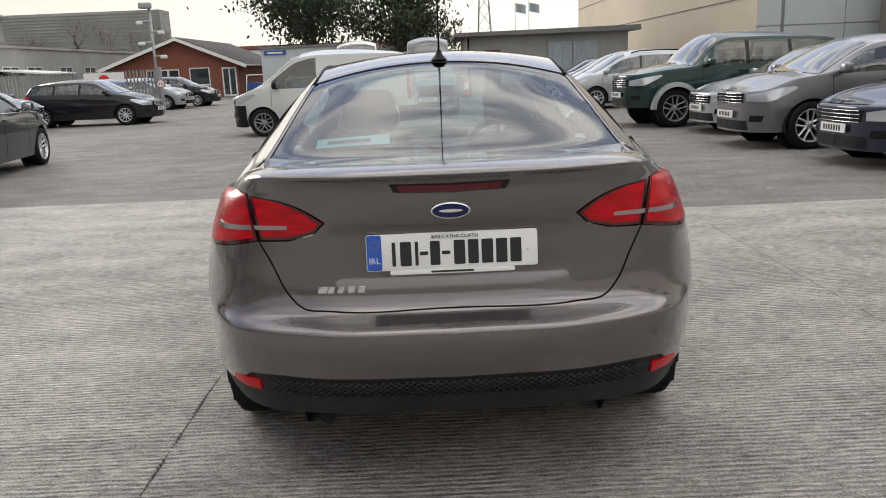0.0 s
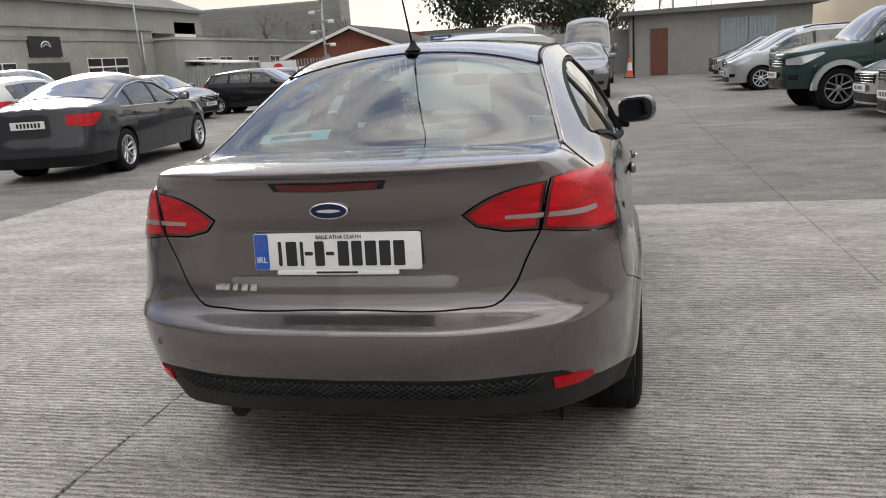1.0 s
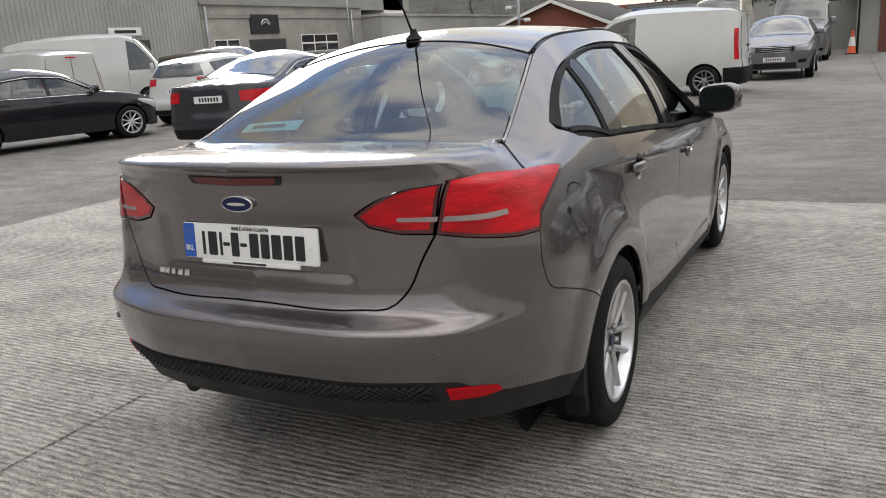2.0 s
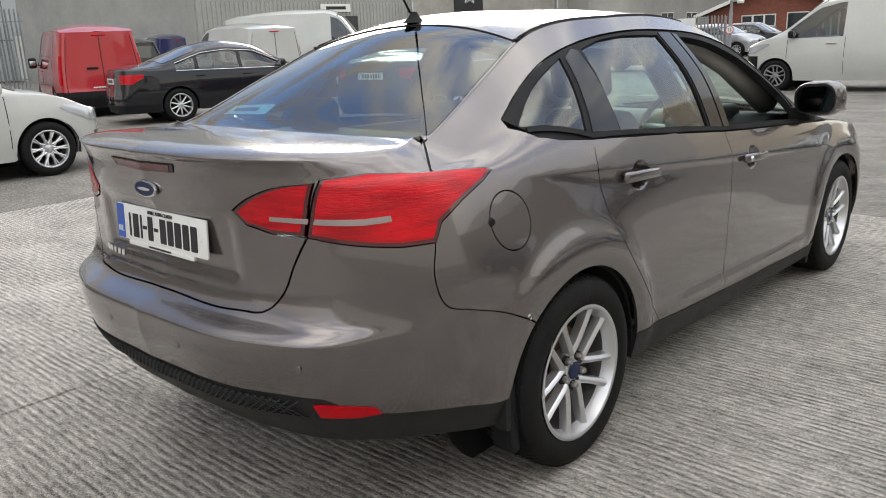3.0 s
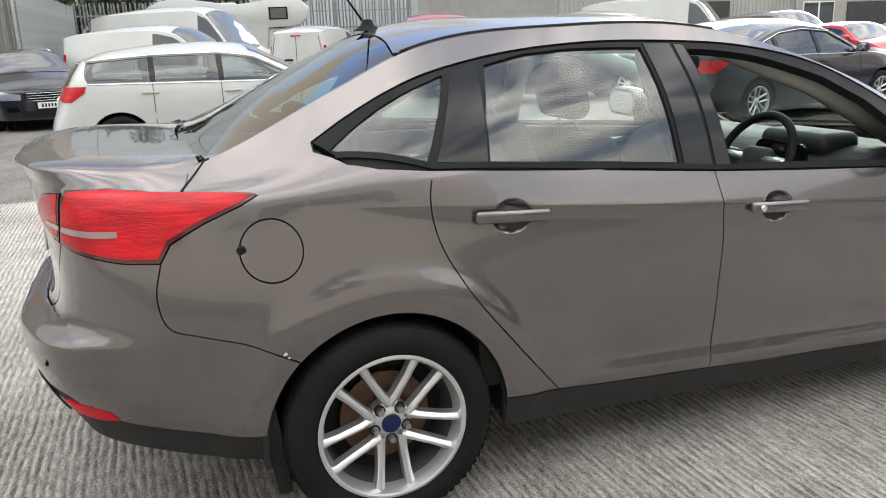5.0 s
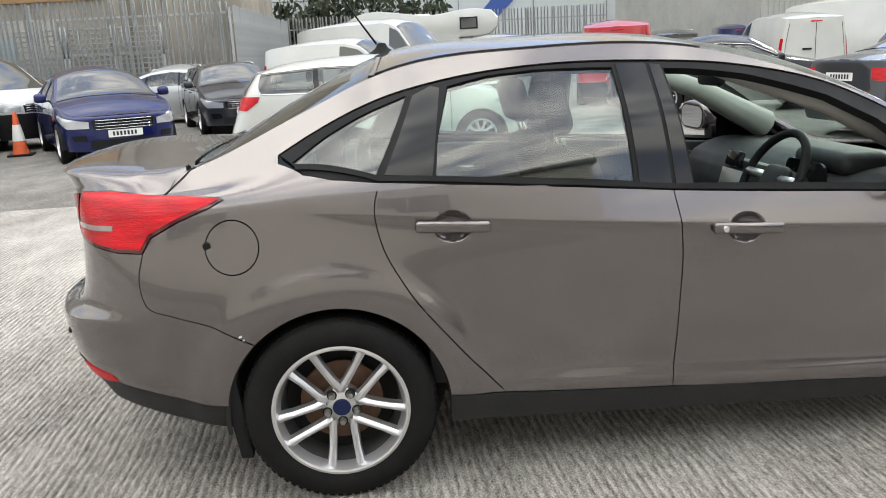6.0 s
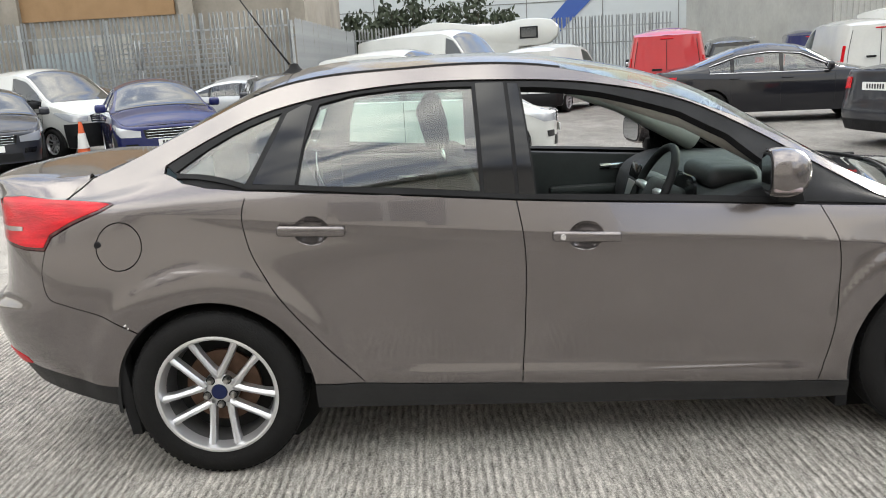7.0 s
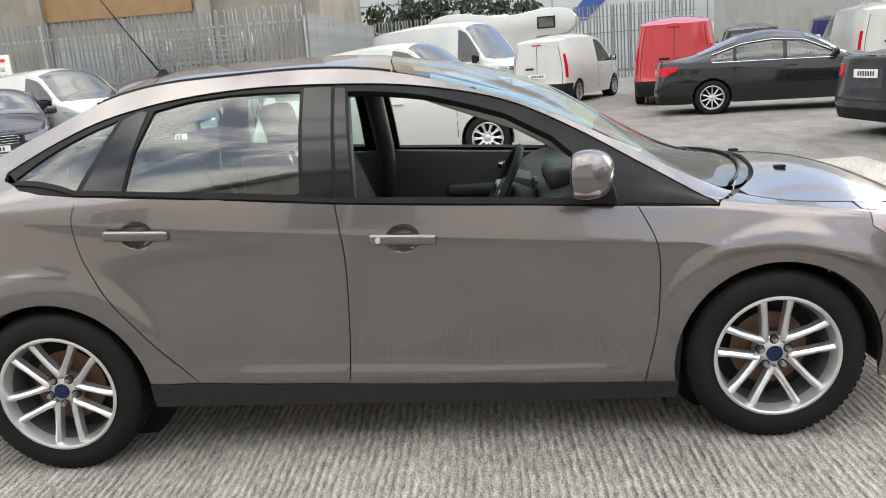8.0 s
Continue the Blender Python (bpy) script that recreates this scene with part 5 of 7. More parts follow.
        if len(ys) < 3:
            continue
        wins.append(S([(yy, zb(yy) + .03) for yy in ys] + [(yy, zt(yy) - .065) for yy in ys[::-1]]))
    rg = []
    if bt["rear_glass"]:
        z0, z1 = bt["rear_glass"]
        rg = [uv(.02, z0), uv(h * .5, z0), uv(h * .80, z0 + .02), uv(h * .76, z1), uv(h * .45, z1 + .01), uv(.02, z1 + .01)]
        rg = [(0.0, rg[0][1])] + rg[1:-1] + [(0.0, rg[-1][1])]
    bottom = [(0.0, 0.0)]
    A = r + .045
    for cy in (0.0, wb):
        lo_a = math.degrees(math.asin(max(-1, min(1, (sz + .02 - r) / A))))
        bottom += [(u, 0.0) for u in np.linspace(bottom[-1][0] + .05, ua(cy - A) - .03, 6)]
        bottom += S(arc(cy, r, A, 180 - lo_a, lo_a, 16))
    bottom += [(u, 0.0) for u in np.linspace(ua(wb + A) + .05, um, 6)]
    outline = bottom + [(um, VT)] + [(u, VT) for u in np.linspace(um, 0, 60)][1:]
    holes = list(wins)
    body = panel(f, outline, holes, .09, gap=0, lip=.03, keep_axis=False, fine=.07)
    both(body)
    # upper skin with its screens
    t0, t1 = float(deck.y[0]), float(deck.y[-1])
    ys = np.linspace(t0 + .004, t1 - .004, 50)
    up = [(0.0, t0)] + [(float(deck.edge(yy)[0]), float(yy)) for yy in ys if deck.edge(yy)[0] > .06] + [(0.0, t1)]
    s0, s1 = bt["screen"][0] * L - ro, bt["screen"][1] * L - ro
    ex = lambda yy, d=.05: float(deck.edge(yy)[0]) - d
    scr = [(0.0, s0 - .05), (ex(s0) * .6, s0 - .03), (ex(s0), s0)] + [(ex(yy), yy) for yy in np.linspace(s0 + .1, s1 - .08, 6)] + [(ex(s1), s1 - .03), (ex(s1) * .6, s1 + .05), (0.0, s1 + .08)]
    holes = []
    if bt["back"]:
        b0, b1 = bt["back"][0] * L - ro, bt["back"][1] * L - ro
        bk = [(0.0, b0 - .02), (ex(b0) * .7, b0), (ex(b0, .07), b0 + .03)] + [(ex(yy, .06), yy) for yy in np.linspace(b0 + .1, b1 - .08, 5)] + [(ex(b1, .07), b1 - .01), (ex(b1) * .6, b1 + .02), (0.0, b1 + .03)]
    top = panel(deck, up, (), .09, gap=0, lip=0, keep_axis=True, fine=.07)
    bw = part("bodywork", join(body, top), paint_, car)
    part("windscreen", panel(deck, scr, (), .12, gap=0, lip=.006, push=.008, keep_axis=True, fine=.08), M_SCREEN, car)
    if bt["back"]:
        part("rear_screen", panel(deck, bk, (), .12, gap=0, lip=.006, push=.008, keep_axis=True, fine=.08), M_SCREEN, car)
    if rg:
        part("rear_screen", panel(f, rg, (), .12, gap=0, lip=.006, push=.008, keep_axis=True, fine=.08), M_SCREEN, car)
    for mir in (False, True):
        s_ = -1 if mir else 1
        for q in wins:
            part("side_pane", panel(f, q, (), .12, gap=0, lip=0, push=-.008, mirror=mir, fine=.08), M_GLASSB, car)
        for qa, qb in zip(wins[:-1], wins[1:]):
            na, nb = len(qa) // 2, len(qb) // 2
            p = [qa[na - 1], qb[0], qb[-1], qa[na]]
            part("pillar", panel(f, p, (), .12, gap=0, lip=0, push=.003, mirror=mir, fine=.08), M_GLOSS, car)
        if chrome and wins:
            lo_ = f(np.array([p for q in wins for p in q[:len(q) // 2]]))
            part("window_trim", tube([(p[0] * s_ + .006 * s_, p[1], p[2] - .015) for p in lo_], .008, 6), M_CHROME, car)
            hi_ = f(np.array([p for q in wins[::-1] for p in q[len(q) // 2:]]))
            part("window_trim", tube([(p[0] * s_ + .004 * s_, p[1], p[2] + .02) for p in hi_], .008, 6), M_CHROME, car)
        # door gaps and handles
        ds = [k * L - ro for k in bt["pillars"]] + [bt["win"][1] * L - ro + .0]
        if not bt["blind"]:
            for i, yy in enumerate(ds):
                z1 = zb(yy) + .01
                z0 = sz + .12
                if abs(yy) < A + .05 or abs(yy - wb) < A + .05:
                    z0 = r + math.sqrt(max(A * A - min(abs(yy), abs(yy - wb)) ** 2, 0)) + .05
                zs = np.linspace(z0, z1, 7)
                p = f(np.array(S([(yy - .008, z) for z in zs] + [(yy + .0, z) for z in zs[::-1]][:0] or [(yy, z) for z in zs])))
                part("door_gap", tube([(q[0] * s_ - .002 * s_, q[1], q[2]) for q in p], .006, 5), M_DARK, car)
            for yy in ds[1:] if len(ds) > 1 else ds:
                yh = yy - .86
                if yh < -.2:
                    continue
                q = f(np.array(S([(yh, zb(yh) - .09)])))[0]
                part("door_handle", box(.03, .20, .026, (q[0] * s_ + .014 * s_, q[1], q[2]), .008), paint_, car)
        # mirrors
        ym = bt["win"][1] * L - ro - .12
        q = f(np.array(S([(ym, zb(ym) + .02)])))[0]
        m = part("door_mirror", box(.19, .12, .15 if bt["L"] < 5 else .26, ((q[0] + .12) * s_, ym, q[2] + .09), .045, seg=3), paint_ if not black_bumper else M_TRIM, car)
        part("mirror_glass", box(.15, .004, .11, ((q[0] + .12) * s_, ym - .061, q[2] + .09), .001), M_MIRROR, m)
        part("mirror_arm", box(.10, .05, .03, ((q[0] + .03) * s_, ym, q[2] + .04), .01), M_TRIM, m)
        # lamps
        k = bt["bumper_z"]
        tall = bt["blind"] or bt["rear_glass"] is None and bt["back"] is None
        if tall:
            tl = [uv(h * .90, k + .12), uv(h * 1.02, k + .12), uv(h * 1.03, k + .75), uv(h * .90, k + .75)]
        else:
            zz = pz[0] - .10 if bt["back"] else bt["belt"][0] - .02
            tl = [uv(h * .62, zz - .16), uv(h * 1.02, zz - .18), uv(h * 1.25, zz - .07), uv(h * 1.28, zz), uv(h * .62, zz)]
        part("tail_lamp", panel(f, tl, (), .05, gap=0, lip=.006, push=.008, mirror=mir, fine=.04), M_RED, car)
        hz = min(zt(nf - .5) - .06, bt["belt"][1] - .06)
        hl = [uv(um - h * .56, hz - .20), uv(um - h * .95, hz - .20), uv(um - h * 1.38, hz - .02), uv(um - h * 1.34, hz + .01), uv(um - h * .9, hz - .05), uv(um - h * .56, hz - .10)]
        part("headlamp", panel(f, hl, (), .05, gap=0, lip=.006, push=.008, mirror=mir, fine=.04), M_GREYLAMP, car)
        fg = [uv(um - h * .62, sz + .16), uv(um - h * .85, sz + .16), uv(um - h * .88, sz + .25), uv(um - h * .64, sz + .25)]
        part("fog_lamp", panel(f, fg, (), .05, gap=0, lip=.004, push=.006, mirror=mir, fine=.04), M_GLOSS, car)
        for cy in (0.0, wb):
            wheel(car, ((h - .115) * s_, cy, r), s_, r=r, rim_r=r * .69, width=.21, spokes=spokes, twin=twin, fine=False, material=rim)
            a = lathe([(A + .01, s_ * (h - .30)), (A + .01, s_ * (h - .035)), (A - .008, s_ * (h - .03))], 28, at=(0, cy, r))
            bmesh.ops.delete(a, geom=[w for w in a.verts if w.co.z < sz - .01], context="VERTS")
            join(a, lathe([(0.02, s_ * (h - .30)), (A + .01, s_ * (h - .30))], 24, at=(0, cy, r)))
            part("wheel_housing", a, M_DARK, car)
            if arch_paint:
                b = lathe([(A + .10, s_ * (h - .02)), (A + .09, s_ * (h + .05)), (A + .0, s_ * (h + .06)), (A - .01, s_ * (h - .03))], 32, at=(0, cy, r))
                bmesh.ops.delete(b, geom=[w for w in b.verts if w.co.z < sz - .05], context="VERTS")
                part("wheel_arch", b, arch_paint, car)
        if rails:
            part("roof_rail", tube([(ex(yy, .07) * s_, yy, zt(yy) + .07) for yy in np.linspace(py[1] + .1, s0 - .2, 8)], .018, 8), M_ALLOY if rails == 1 else M_TRIM, car)
    if bt["rear_glass"] is None and bt["back"] is None:
        zs = np.linspace(bt["bumper_z"] - .05, pz[0] - .10, 8)
        p = [sh.at([.004], [uv(.004, z)[1]])[0] for z in zs]
        part("door_seam", tube([(0, q[1] - .001, q[2]) for q in p], .008, 5), M_DARK, car)
        q = p[3]
        part("door_handle", box(.24, .04, .05, (-.22, q[1] - .015, q[2]), .012), M_TRIM, car)
        q = p[-1]
        part("high_brake_lamp", box(.30, .03, .035, (0, q[1] + .0, q[2] + .03), .01), M_RED, car)
        for s_ in (-1, 1):
            e = [sh.at([h * .80], [uv(h * .80, z)[1]])[0] for z in zs]
            part("door_seam", tube([(k[0] * s_, k[1] - .001, k[2]) for k in e], .007, 5), M_DARK, car)
    # front: grille, lower intake, plates
    hz = min(zt(nf - .5) - .06, bt["belt"][1] - .06)
    g = [uv(um - .01, hz - .24), uv(um - h * .48, hz - .22), uv(um - h * .52, hz - .08), uv(um - .01, hz - .06)]
    g = [(um, g[0][1]), g[1], g[2], (um, g[3][1])]
    gm = panel(f, g, (), .06, gap=0, lip=.004, push=.006, fine=.05)
    gr = part("grille", both(gm), M_GLOSS, car)
    for i in range(4):
        z = hz - .22 + i * .045
        pts = [sh.at([um - h * .46 * t], [uv(um - h * .46 * t, z)[1]])[0] for t in (1, .66, .33, .02)]
        pts = [(p[0], p[1] + .012, p[2]) for p in pts]
        part("grille_bar", tube([(-p[0], p[1], p[2]) for p in pts] + pts[::-1], .006, 5), M_CHROME if grille == "bars" else M_TRIM, gr)
    g = [uv(um - .01, sz + .03), uv(um - h * .62, sz + .03), uv(um - h * .58, sz + .17), uv(um - .01, sz + .17)]
    g = [(um, g[0][1]), g[1], g[2], (um, g[3][1])]
    part("lower_intake", both(panel(f, g, (), .06, gap=0, lip=.004, push=.006, fine=.05)), M_TRIM, car)
    v_k = bt["bumper_z"] - (0.0 if black_bumper else .20)
    for end in (0, 1):
        us_ = np.linspace(0, ua(-A - .02), 10) if end == 0 else np.linspace(um, ua(wb + A + .02), 10)
        q = [uv(u, sz + .005) for u in us_] + [uv(u, v_k - (.04 if end == 0 else .06 if not black_bumper else -.10)) for u in us_[::-1]]
        q[0], q[-1] = (float(us_[0]), q[0][1]), (float(us_[0]), q[-1][1])
        if black_bumper or end == 0:
            part("bumper_trim", both(panel(f, q, (), .08, gap=0, lip=.004, push=.005, fine=.06)), M_TRIM, car)
    ry = float(sh.at([0.01], [uv(.01, .80)[1]])[0][1])
    zz = (pz[0] - .22) if bt["back"] else (.80 if bt["L"] < 4.9 else .62)
    pr = part("rear_plate", prism(rounded(.52, .11, .01, cy=zz), .012, "y", (0, ry - .045 + .035, 0)), M_PLATE, car)
    for i in range(7):
        part("dark_bar", prism(rounded(.032, .065, .004, cx=-.15 + i * .055, cy=zz), .002, "y", (0, ry - .018, 0)), M_BLACKINK, pr)
    fy = float(sh.at([um - .01], [uv(um - .01, sz + .28)[1]])[0][1])
    pf = part("front_plate", prism(rounded(.52, .11, .01, cy=sz + .26), .012, "y", (0, fy + .02, 0)), M_PLATE, car)
    for i in range(7):
        part("dark_bar", prism(rounded(.032, .065, .004, cx=-.15 + i * .055, cy=sz + .26), .002, "y", (0, fy + .0275, 0)), M_BLACKINK, pf)
    # inside
    part("floor_pan", box(W - .35, L - .9, .10, (0, (nf - ro) / 2, sz + .05), .02), M_DARK, car)
    dash_y = s1 - .25
    part("dashboard", box(W - .32, .5, .22, (0, dash_y, zb(dash_y) - .10), .06), M_DASH, car)
    if not bt["blind"]:
        seat_y = [dash_y - .95] + ([dash_y - 1.80] if bt["rear_glass"] or bt["back"] else [])
        for yy in seat_y:
            for xx in (-.37, .37):
                zz = zb(yy)
                st = part("seat", box(.48, .14, .75, (xx, yy, zz - .22), .06, rot=(0, 0, 0)), M_SEAT, car)
                part("headrest", box(.26, .10, .18, (xx, yy - .05, zz + .25), .04), M_SEAT, st)
    return car


M_SCREEN = mat("screen_glass", (0.035, 0.038, 0.038), 0.06, coat=1.0, spec=0.6)
WHITE = colour("white_paint", (0.50, 0.505, 0.48), 0.0)
BLACK = colour("black_paint", (0.009, 0.009, 0.012), 0.0)
DKGREY = colour("dark_grey_paint", (0.03, 0.032, 0.04), 0.4)
SILVER = colour("silver_paint", (0.42, 0.43, 0.44), 0.6)
GREY = colour("grey_paint", (0.17, 0.17, 0.18), 0.6)
BLUE = colour("blue_paint", (0.006, 0.011, 0.085), 0.35)
REDP = colour("red_paint", (0.42, 0.010, 0.018), 0.1)
GREEN = colour("dark_green_paint", (0.012, 0.04, 0.035), 0.3)
NAVY = colour("navy_paint", (0.03, 0.035, 0.06), 0.4)
OLIVE = colour("olive_brown_paint", (0.10, 0.085, 0.06), 0.2)
STEELRIM = mat("steel_rim", (0.28, 0.28, 0.29), 0.5, metal=0.5)

CARS = "parked cars"
VANS = "parked vans"
vehicle("executive_saloon", "dark grey executive saloon with chrome window trim", "car", SALOON, -7.45, 11.1, 97, DKGREY, CARS, chrome=True)
vehicle("long_saloon", "black long saloon with chrome door strips", "car", SALOON, -13.1, 9.65, 76, BLACK, CARS, spokes=10, twin=False, chrome=True)
vehicle("white_hatchback", "white five-door hatchback with grey alloy wheels", "car", HATCH, -8.35, 2.31, 90, WHITE, CARS, spokes=10, chrome=True)
vehicle("blue_saloon", "deep blue metallic saloon with wide chrome grille", "car", SALOON, -13.1, -2.1, 26, BLUE, CARS)
vehicle("dark_saloon", "dark grey saloon with wide grille", "car", SALOON, -13.3, -5.55, 28, DKGREY, CARS)
vehicle("silver_saloon", "silver saloon parked side-on by the fence", "car", SALOON, -19.5, -2.6, 80, SILVER, CARS)
vehicle("dark_estate", "dark grey estate car with roof rails", "car", WAGON, -17.2, -.2, 18, DKGREY, CARS, rails=1)
vehicle("black_saloon", "black saloon parked by the fence", "car", SALOON, -18.2, -6.8, 78, BLACK, CARS)
vehicle("white_suv", "white sport utility car with dark rear window", "car", CROSS, -12.6, 15.2, 100, WHITE, CARS)
vehicle("black_hatchback", "black hatchback with bright alloy wheels", "car", HATCH, -12.4, 26.4, 0, BLACK, CARS, spokes=10, twin=False)
vehicle("red_hatchback", "bright red five-door hatchback beside the office wall", "car", HATCH, -15.5, 21.3, -4, REDP, CARS)
vehicle("grey_hatchback", "blue-grey hatchback parked near the offices", "car", HATCH, -15.0, 23.9, -8, colour("blue_grey_paint", (0.15, 0.165, 0.20), 0.6), CARS)
vehicle("round_blue_car", "small round-backed blue car by the gate", "car", HATCH, -12.6, 31.4, 113, BLUE, CARS)
vehicle("dark_hatchback", "dark hatchback in the gateway", "car", HATCH, -14.0, 40.0, 0, BLACK, CARS)
vehicle("silver_hatchback", "silver hatchback in the gateway", "car", HATCH, -14.6, 37.6, -4, SILVER, CARS)
vehicle("grey_crossover", "grey crossover with V-shaped chrome grille", "car", CROSS, -.05, 26.2, 270, GREY, CARS)
vehicle("silver_people_carrier", "pale silver people carrier with roof rails", "car", MPV, 7.6, 24.2, 180, SILVER, CARS, rails=2)
vehicle("silver_people_carrier", "pale silver people carrier parked in the row", "car", MPV, 8.0, 27.3, 180, SILVER, CARS)
vehicle("silver_hatchback", "silver hatchback parked in the row", "car", HATCH, 8.0, 30.4, 180, SILVER, CARS)
vehicle("dark_hatchback", "dark hatchback by the shed gate", "car", HATCH, 8.2, 33.5, 180, BLACK, CARS)
vehicle("off_roader", "dark green off-roader with pale wheel arches and bull-nosed grille", "car", OFFROAD, 7.6, 17.3, 187, GREEN, CARS, rim=STEELRIM, arch_paint=SILVER)
vehicle("silver_saloon", "silver saloon with three-part grille", "car", SALOON, 8.7, 15.0, 184, SILVER, CARS)
vehicle("grey_crossover", "dark grey crossover with chrome V grille", "car", CROSS, 8.15, 12.55, 184, GREY, CARS)
vehicle("navy_saloon", "dark navy saloon with slatted grille", "car", SALOON, 8.75, 10.0, 184, NAVY, CARS)
vehicle("red_van", "red panel van seen from its twin rear doors", "van", PANEL_VAN, -16.4, 9.75, 164, REDP, VANS, black_bumper=True, rim=STEELRIM)
vehicle("small_white_van", "small white panel van with black bumpers", "van", SMALL_VAN, -19.2, 6.9, 150, WHITE, VANS, black_bumper=True, rim=STEELRIM)
vehicle("large_white_van", "long white high-roofed van by the fence", "van", LARGE_VAN, -25.0, 2.4, 52, WHITE, VANS, black_bumper=True, rim=STEELRIM)
vehicle("small_white_van", "small white van with its bonnet out", "van", SMALL_VAN, -16.6, 2.0, 60, WHITE, VANS, black_bumper=True, rim=STEELRIM)
vehicle("white_city_van", "white city van with black lower bumper", "van", SMALL_VAN, -15.2, -6.1, 60, WHITE, VANS, black_bumper=True)
vehicle("pickup", "dark pickup with a rear canopy", "truck", PICKUP, -22.5, 13.6, 165, BLACK, CARS, rails=1)
vehicle("blue_van", "dark blue van beside the far warehouse", "van", PANEL_VAN, -29.0, 19.0, 160, BLUE, VANS)
vehicle("large_white_van", "long white high-roofed van by the workshop", "van", LARGE_VAN, -24.0, 19.6, 40, WHITE, VANS, rim=STEELRIM)
vehicle("small_white_van", "white panel van by the workshop", "van", PANEL_VAN, -18.0, 15.6, 170, WHITE, VANS, rim=STEELRIM)
vehicle("olive_pickup", "olive brown pickup with a canopy", "truck", PICKUP, -17.5, 20.6, 0, OLIVE, CARS)
vehicle("white_delivery_van", "white delivery van with black rubbing strips and bumpers", "van", SMALL_VAN, -1.1, 19.2, 180, WHITE, VANS, black_bumper=True, rim=STEELRIM)
vehicle("cream_van", "cream high-roofed van parked by the wall", "van", LARGE_VAN, -3.0, 37.5, 270, colour("cream_paint", (.60, .55, .42), 0.0), VANS)
vehicle("grey_van", "dark grey high-roofed van by the wall", "van", LARGE_VAN, 0.0, 36.8, 270, GREY, VANS)


# ---- buildings, fences, trees ----
M_RENDER = mat("weathered_render", (0.42, 0.405, 0.36), 0.9, var=0.45, vscale=0.5, bump=0.3, bscale=30)
M_RENDER2 = mat("grey_render", (0.34, 0.335, 0.31), 0.9, var=0.3, vscale=0.4, bump=0.25, bscale=30)
M_PEBBLE = mat("pebble_dash", (0.29, 0.262, 0.22), 0.95, var=0.35, vscale=0.9, bump=0.6, bscale=55)
M_PALEWALL = mat("pale_rendered_wall", (0.70, 0.68, 0.62), 0.9, var=0.12, vscale=0.5)
M_CREAM = mat("cream_cladding", (0.62, 0.53, 0.40), 0.6, var=0.12, vscale=0.3)
M_GREYCLAD = mat("pale_grey_cladding", (0.47, 0.50, 0.51), 0.55, var=0.10, vscale=0.25)
M_CORRUG = mat("corrugated_sheet", (0.40, 0.40, 0.375), 0.6, metal=0.1, var=0.3, vscale=0.5)
M_ROOFSHEET = mat("grey_roof_sheet", (0.19, 0.19, 0.18), 0.8, var=0.4, vscale=0.6, stretch=(1, 1, 4), bump=0.3, bscale=6)
M_TILE = mat("brown_roof_tiles", (0.085, 0.075, 0.068), 0.85, var=0.4, vscale=2.0, stretch=(1, 1, 5), bump=0.4, bscale=8)
M_TWIG = mat("grey_twigs", (0.20, 0.18, 0.155), 0.95, var=0.3, vscale=4)
M_SLATE = mat("slate_courses", (0.36, 0.36, 0.335), 0.8, var=0.4, vscale=0.25, stretch=(1, 1, 9), bump=0.3, bscale=3)
M_BRICK = mat("red_brick", (0.27, 0.095, 0.062), 0.85, var=0.4, vscale=3.0, stretch=(1, 1, 3), bump=0.4, bscale=25)
M_FASCIA = mat("white_fascia", (0.75, 0.74, 0.70), 0.5, var=0.1, vscale=2)
M_BLUEBAND = mat("blue_band", (0.03, 0.08, 0.30), 0.5, var=0.1, vscale=1)
M_BROWN = mat("brown_panel", (0.28, 0.17, 0.08), 0.7, var=0.2, vscale=2)
M_GALV = mat("galvanised_steel", (0.40, 0.415, 0.42), 0.5, metal=0.5, var=0.3, vscale=3)
M_PANE = mat("window_pane", (0.03, 0.035, 0.04), 0.05, coat=1.0, spec=0.8)
M_WDOOR = mat("brown_door", (0.16, 0.055, 0.03), 0.6, var=0.3, vscale=4)
M_GATE = mat("blue_grey_gate", (0.33, 0.38, 0.40), 0.6, var=0.2, vscale=3)
M_SIGN = mat("sign_white", (0.78, 0.77, 0.74), 0.5, var=0.06, vscale=3)
M_SIGNRED = mat("sign_red", (0.55, 0.03, 0.03), 0.5)
M_CONE = mat("cone_orange", (0.75, 0.13, 0.04), 0.6, var=0.2, vscale=8)
M_BARK = mat("bark", (0.09, 0.07, 0.05), 0.95, var=0.4, vscale=6, bump=0.6, bscale=20)
M_LEAF = mat("dark_leaves", (0.045, 0.065, 0.03), 0.7, var=0.5, vscale=2.0)
M_CONIF = mat("conifer_green", (0.05, 0.065, 0.035), 0.8, var=0.5, vscale=2.0)
M_DKDOOR = mat("dark_shutter", (0.045, 0.045, 0.045), 0.6, var=0.3, vscale=3)


def build(name, label, category="building"):
    return empty(name, pose(0, 0, 0), label, category, kind="structure")


def block(parent, name, x0, x1, y0, y1, z0, z1, material, bevel=0.0):
    return part(name, box(abs(x1 - x0), abs(y1 - y0), z1 - z0, ((x0 + x1) / 2, (y0 + y1) / 2, (z0 + z1) / 2), bevel), material, parent, smooth=False)


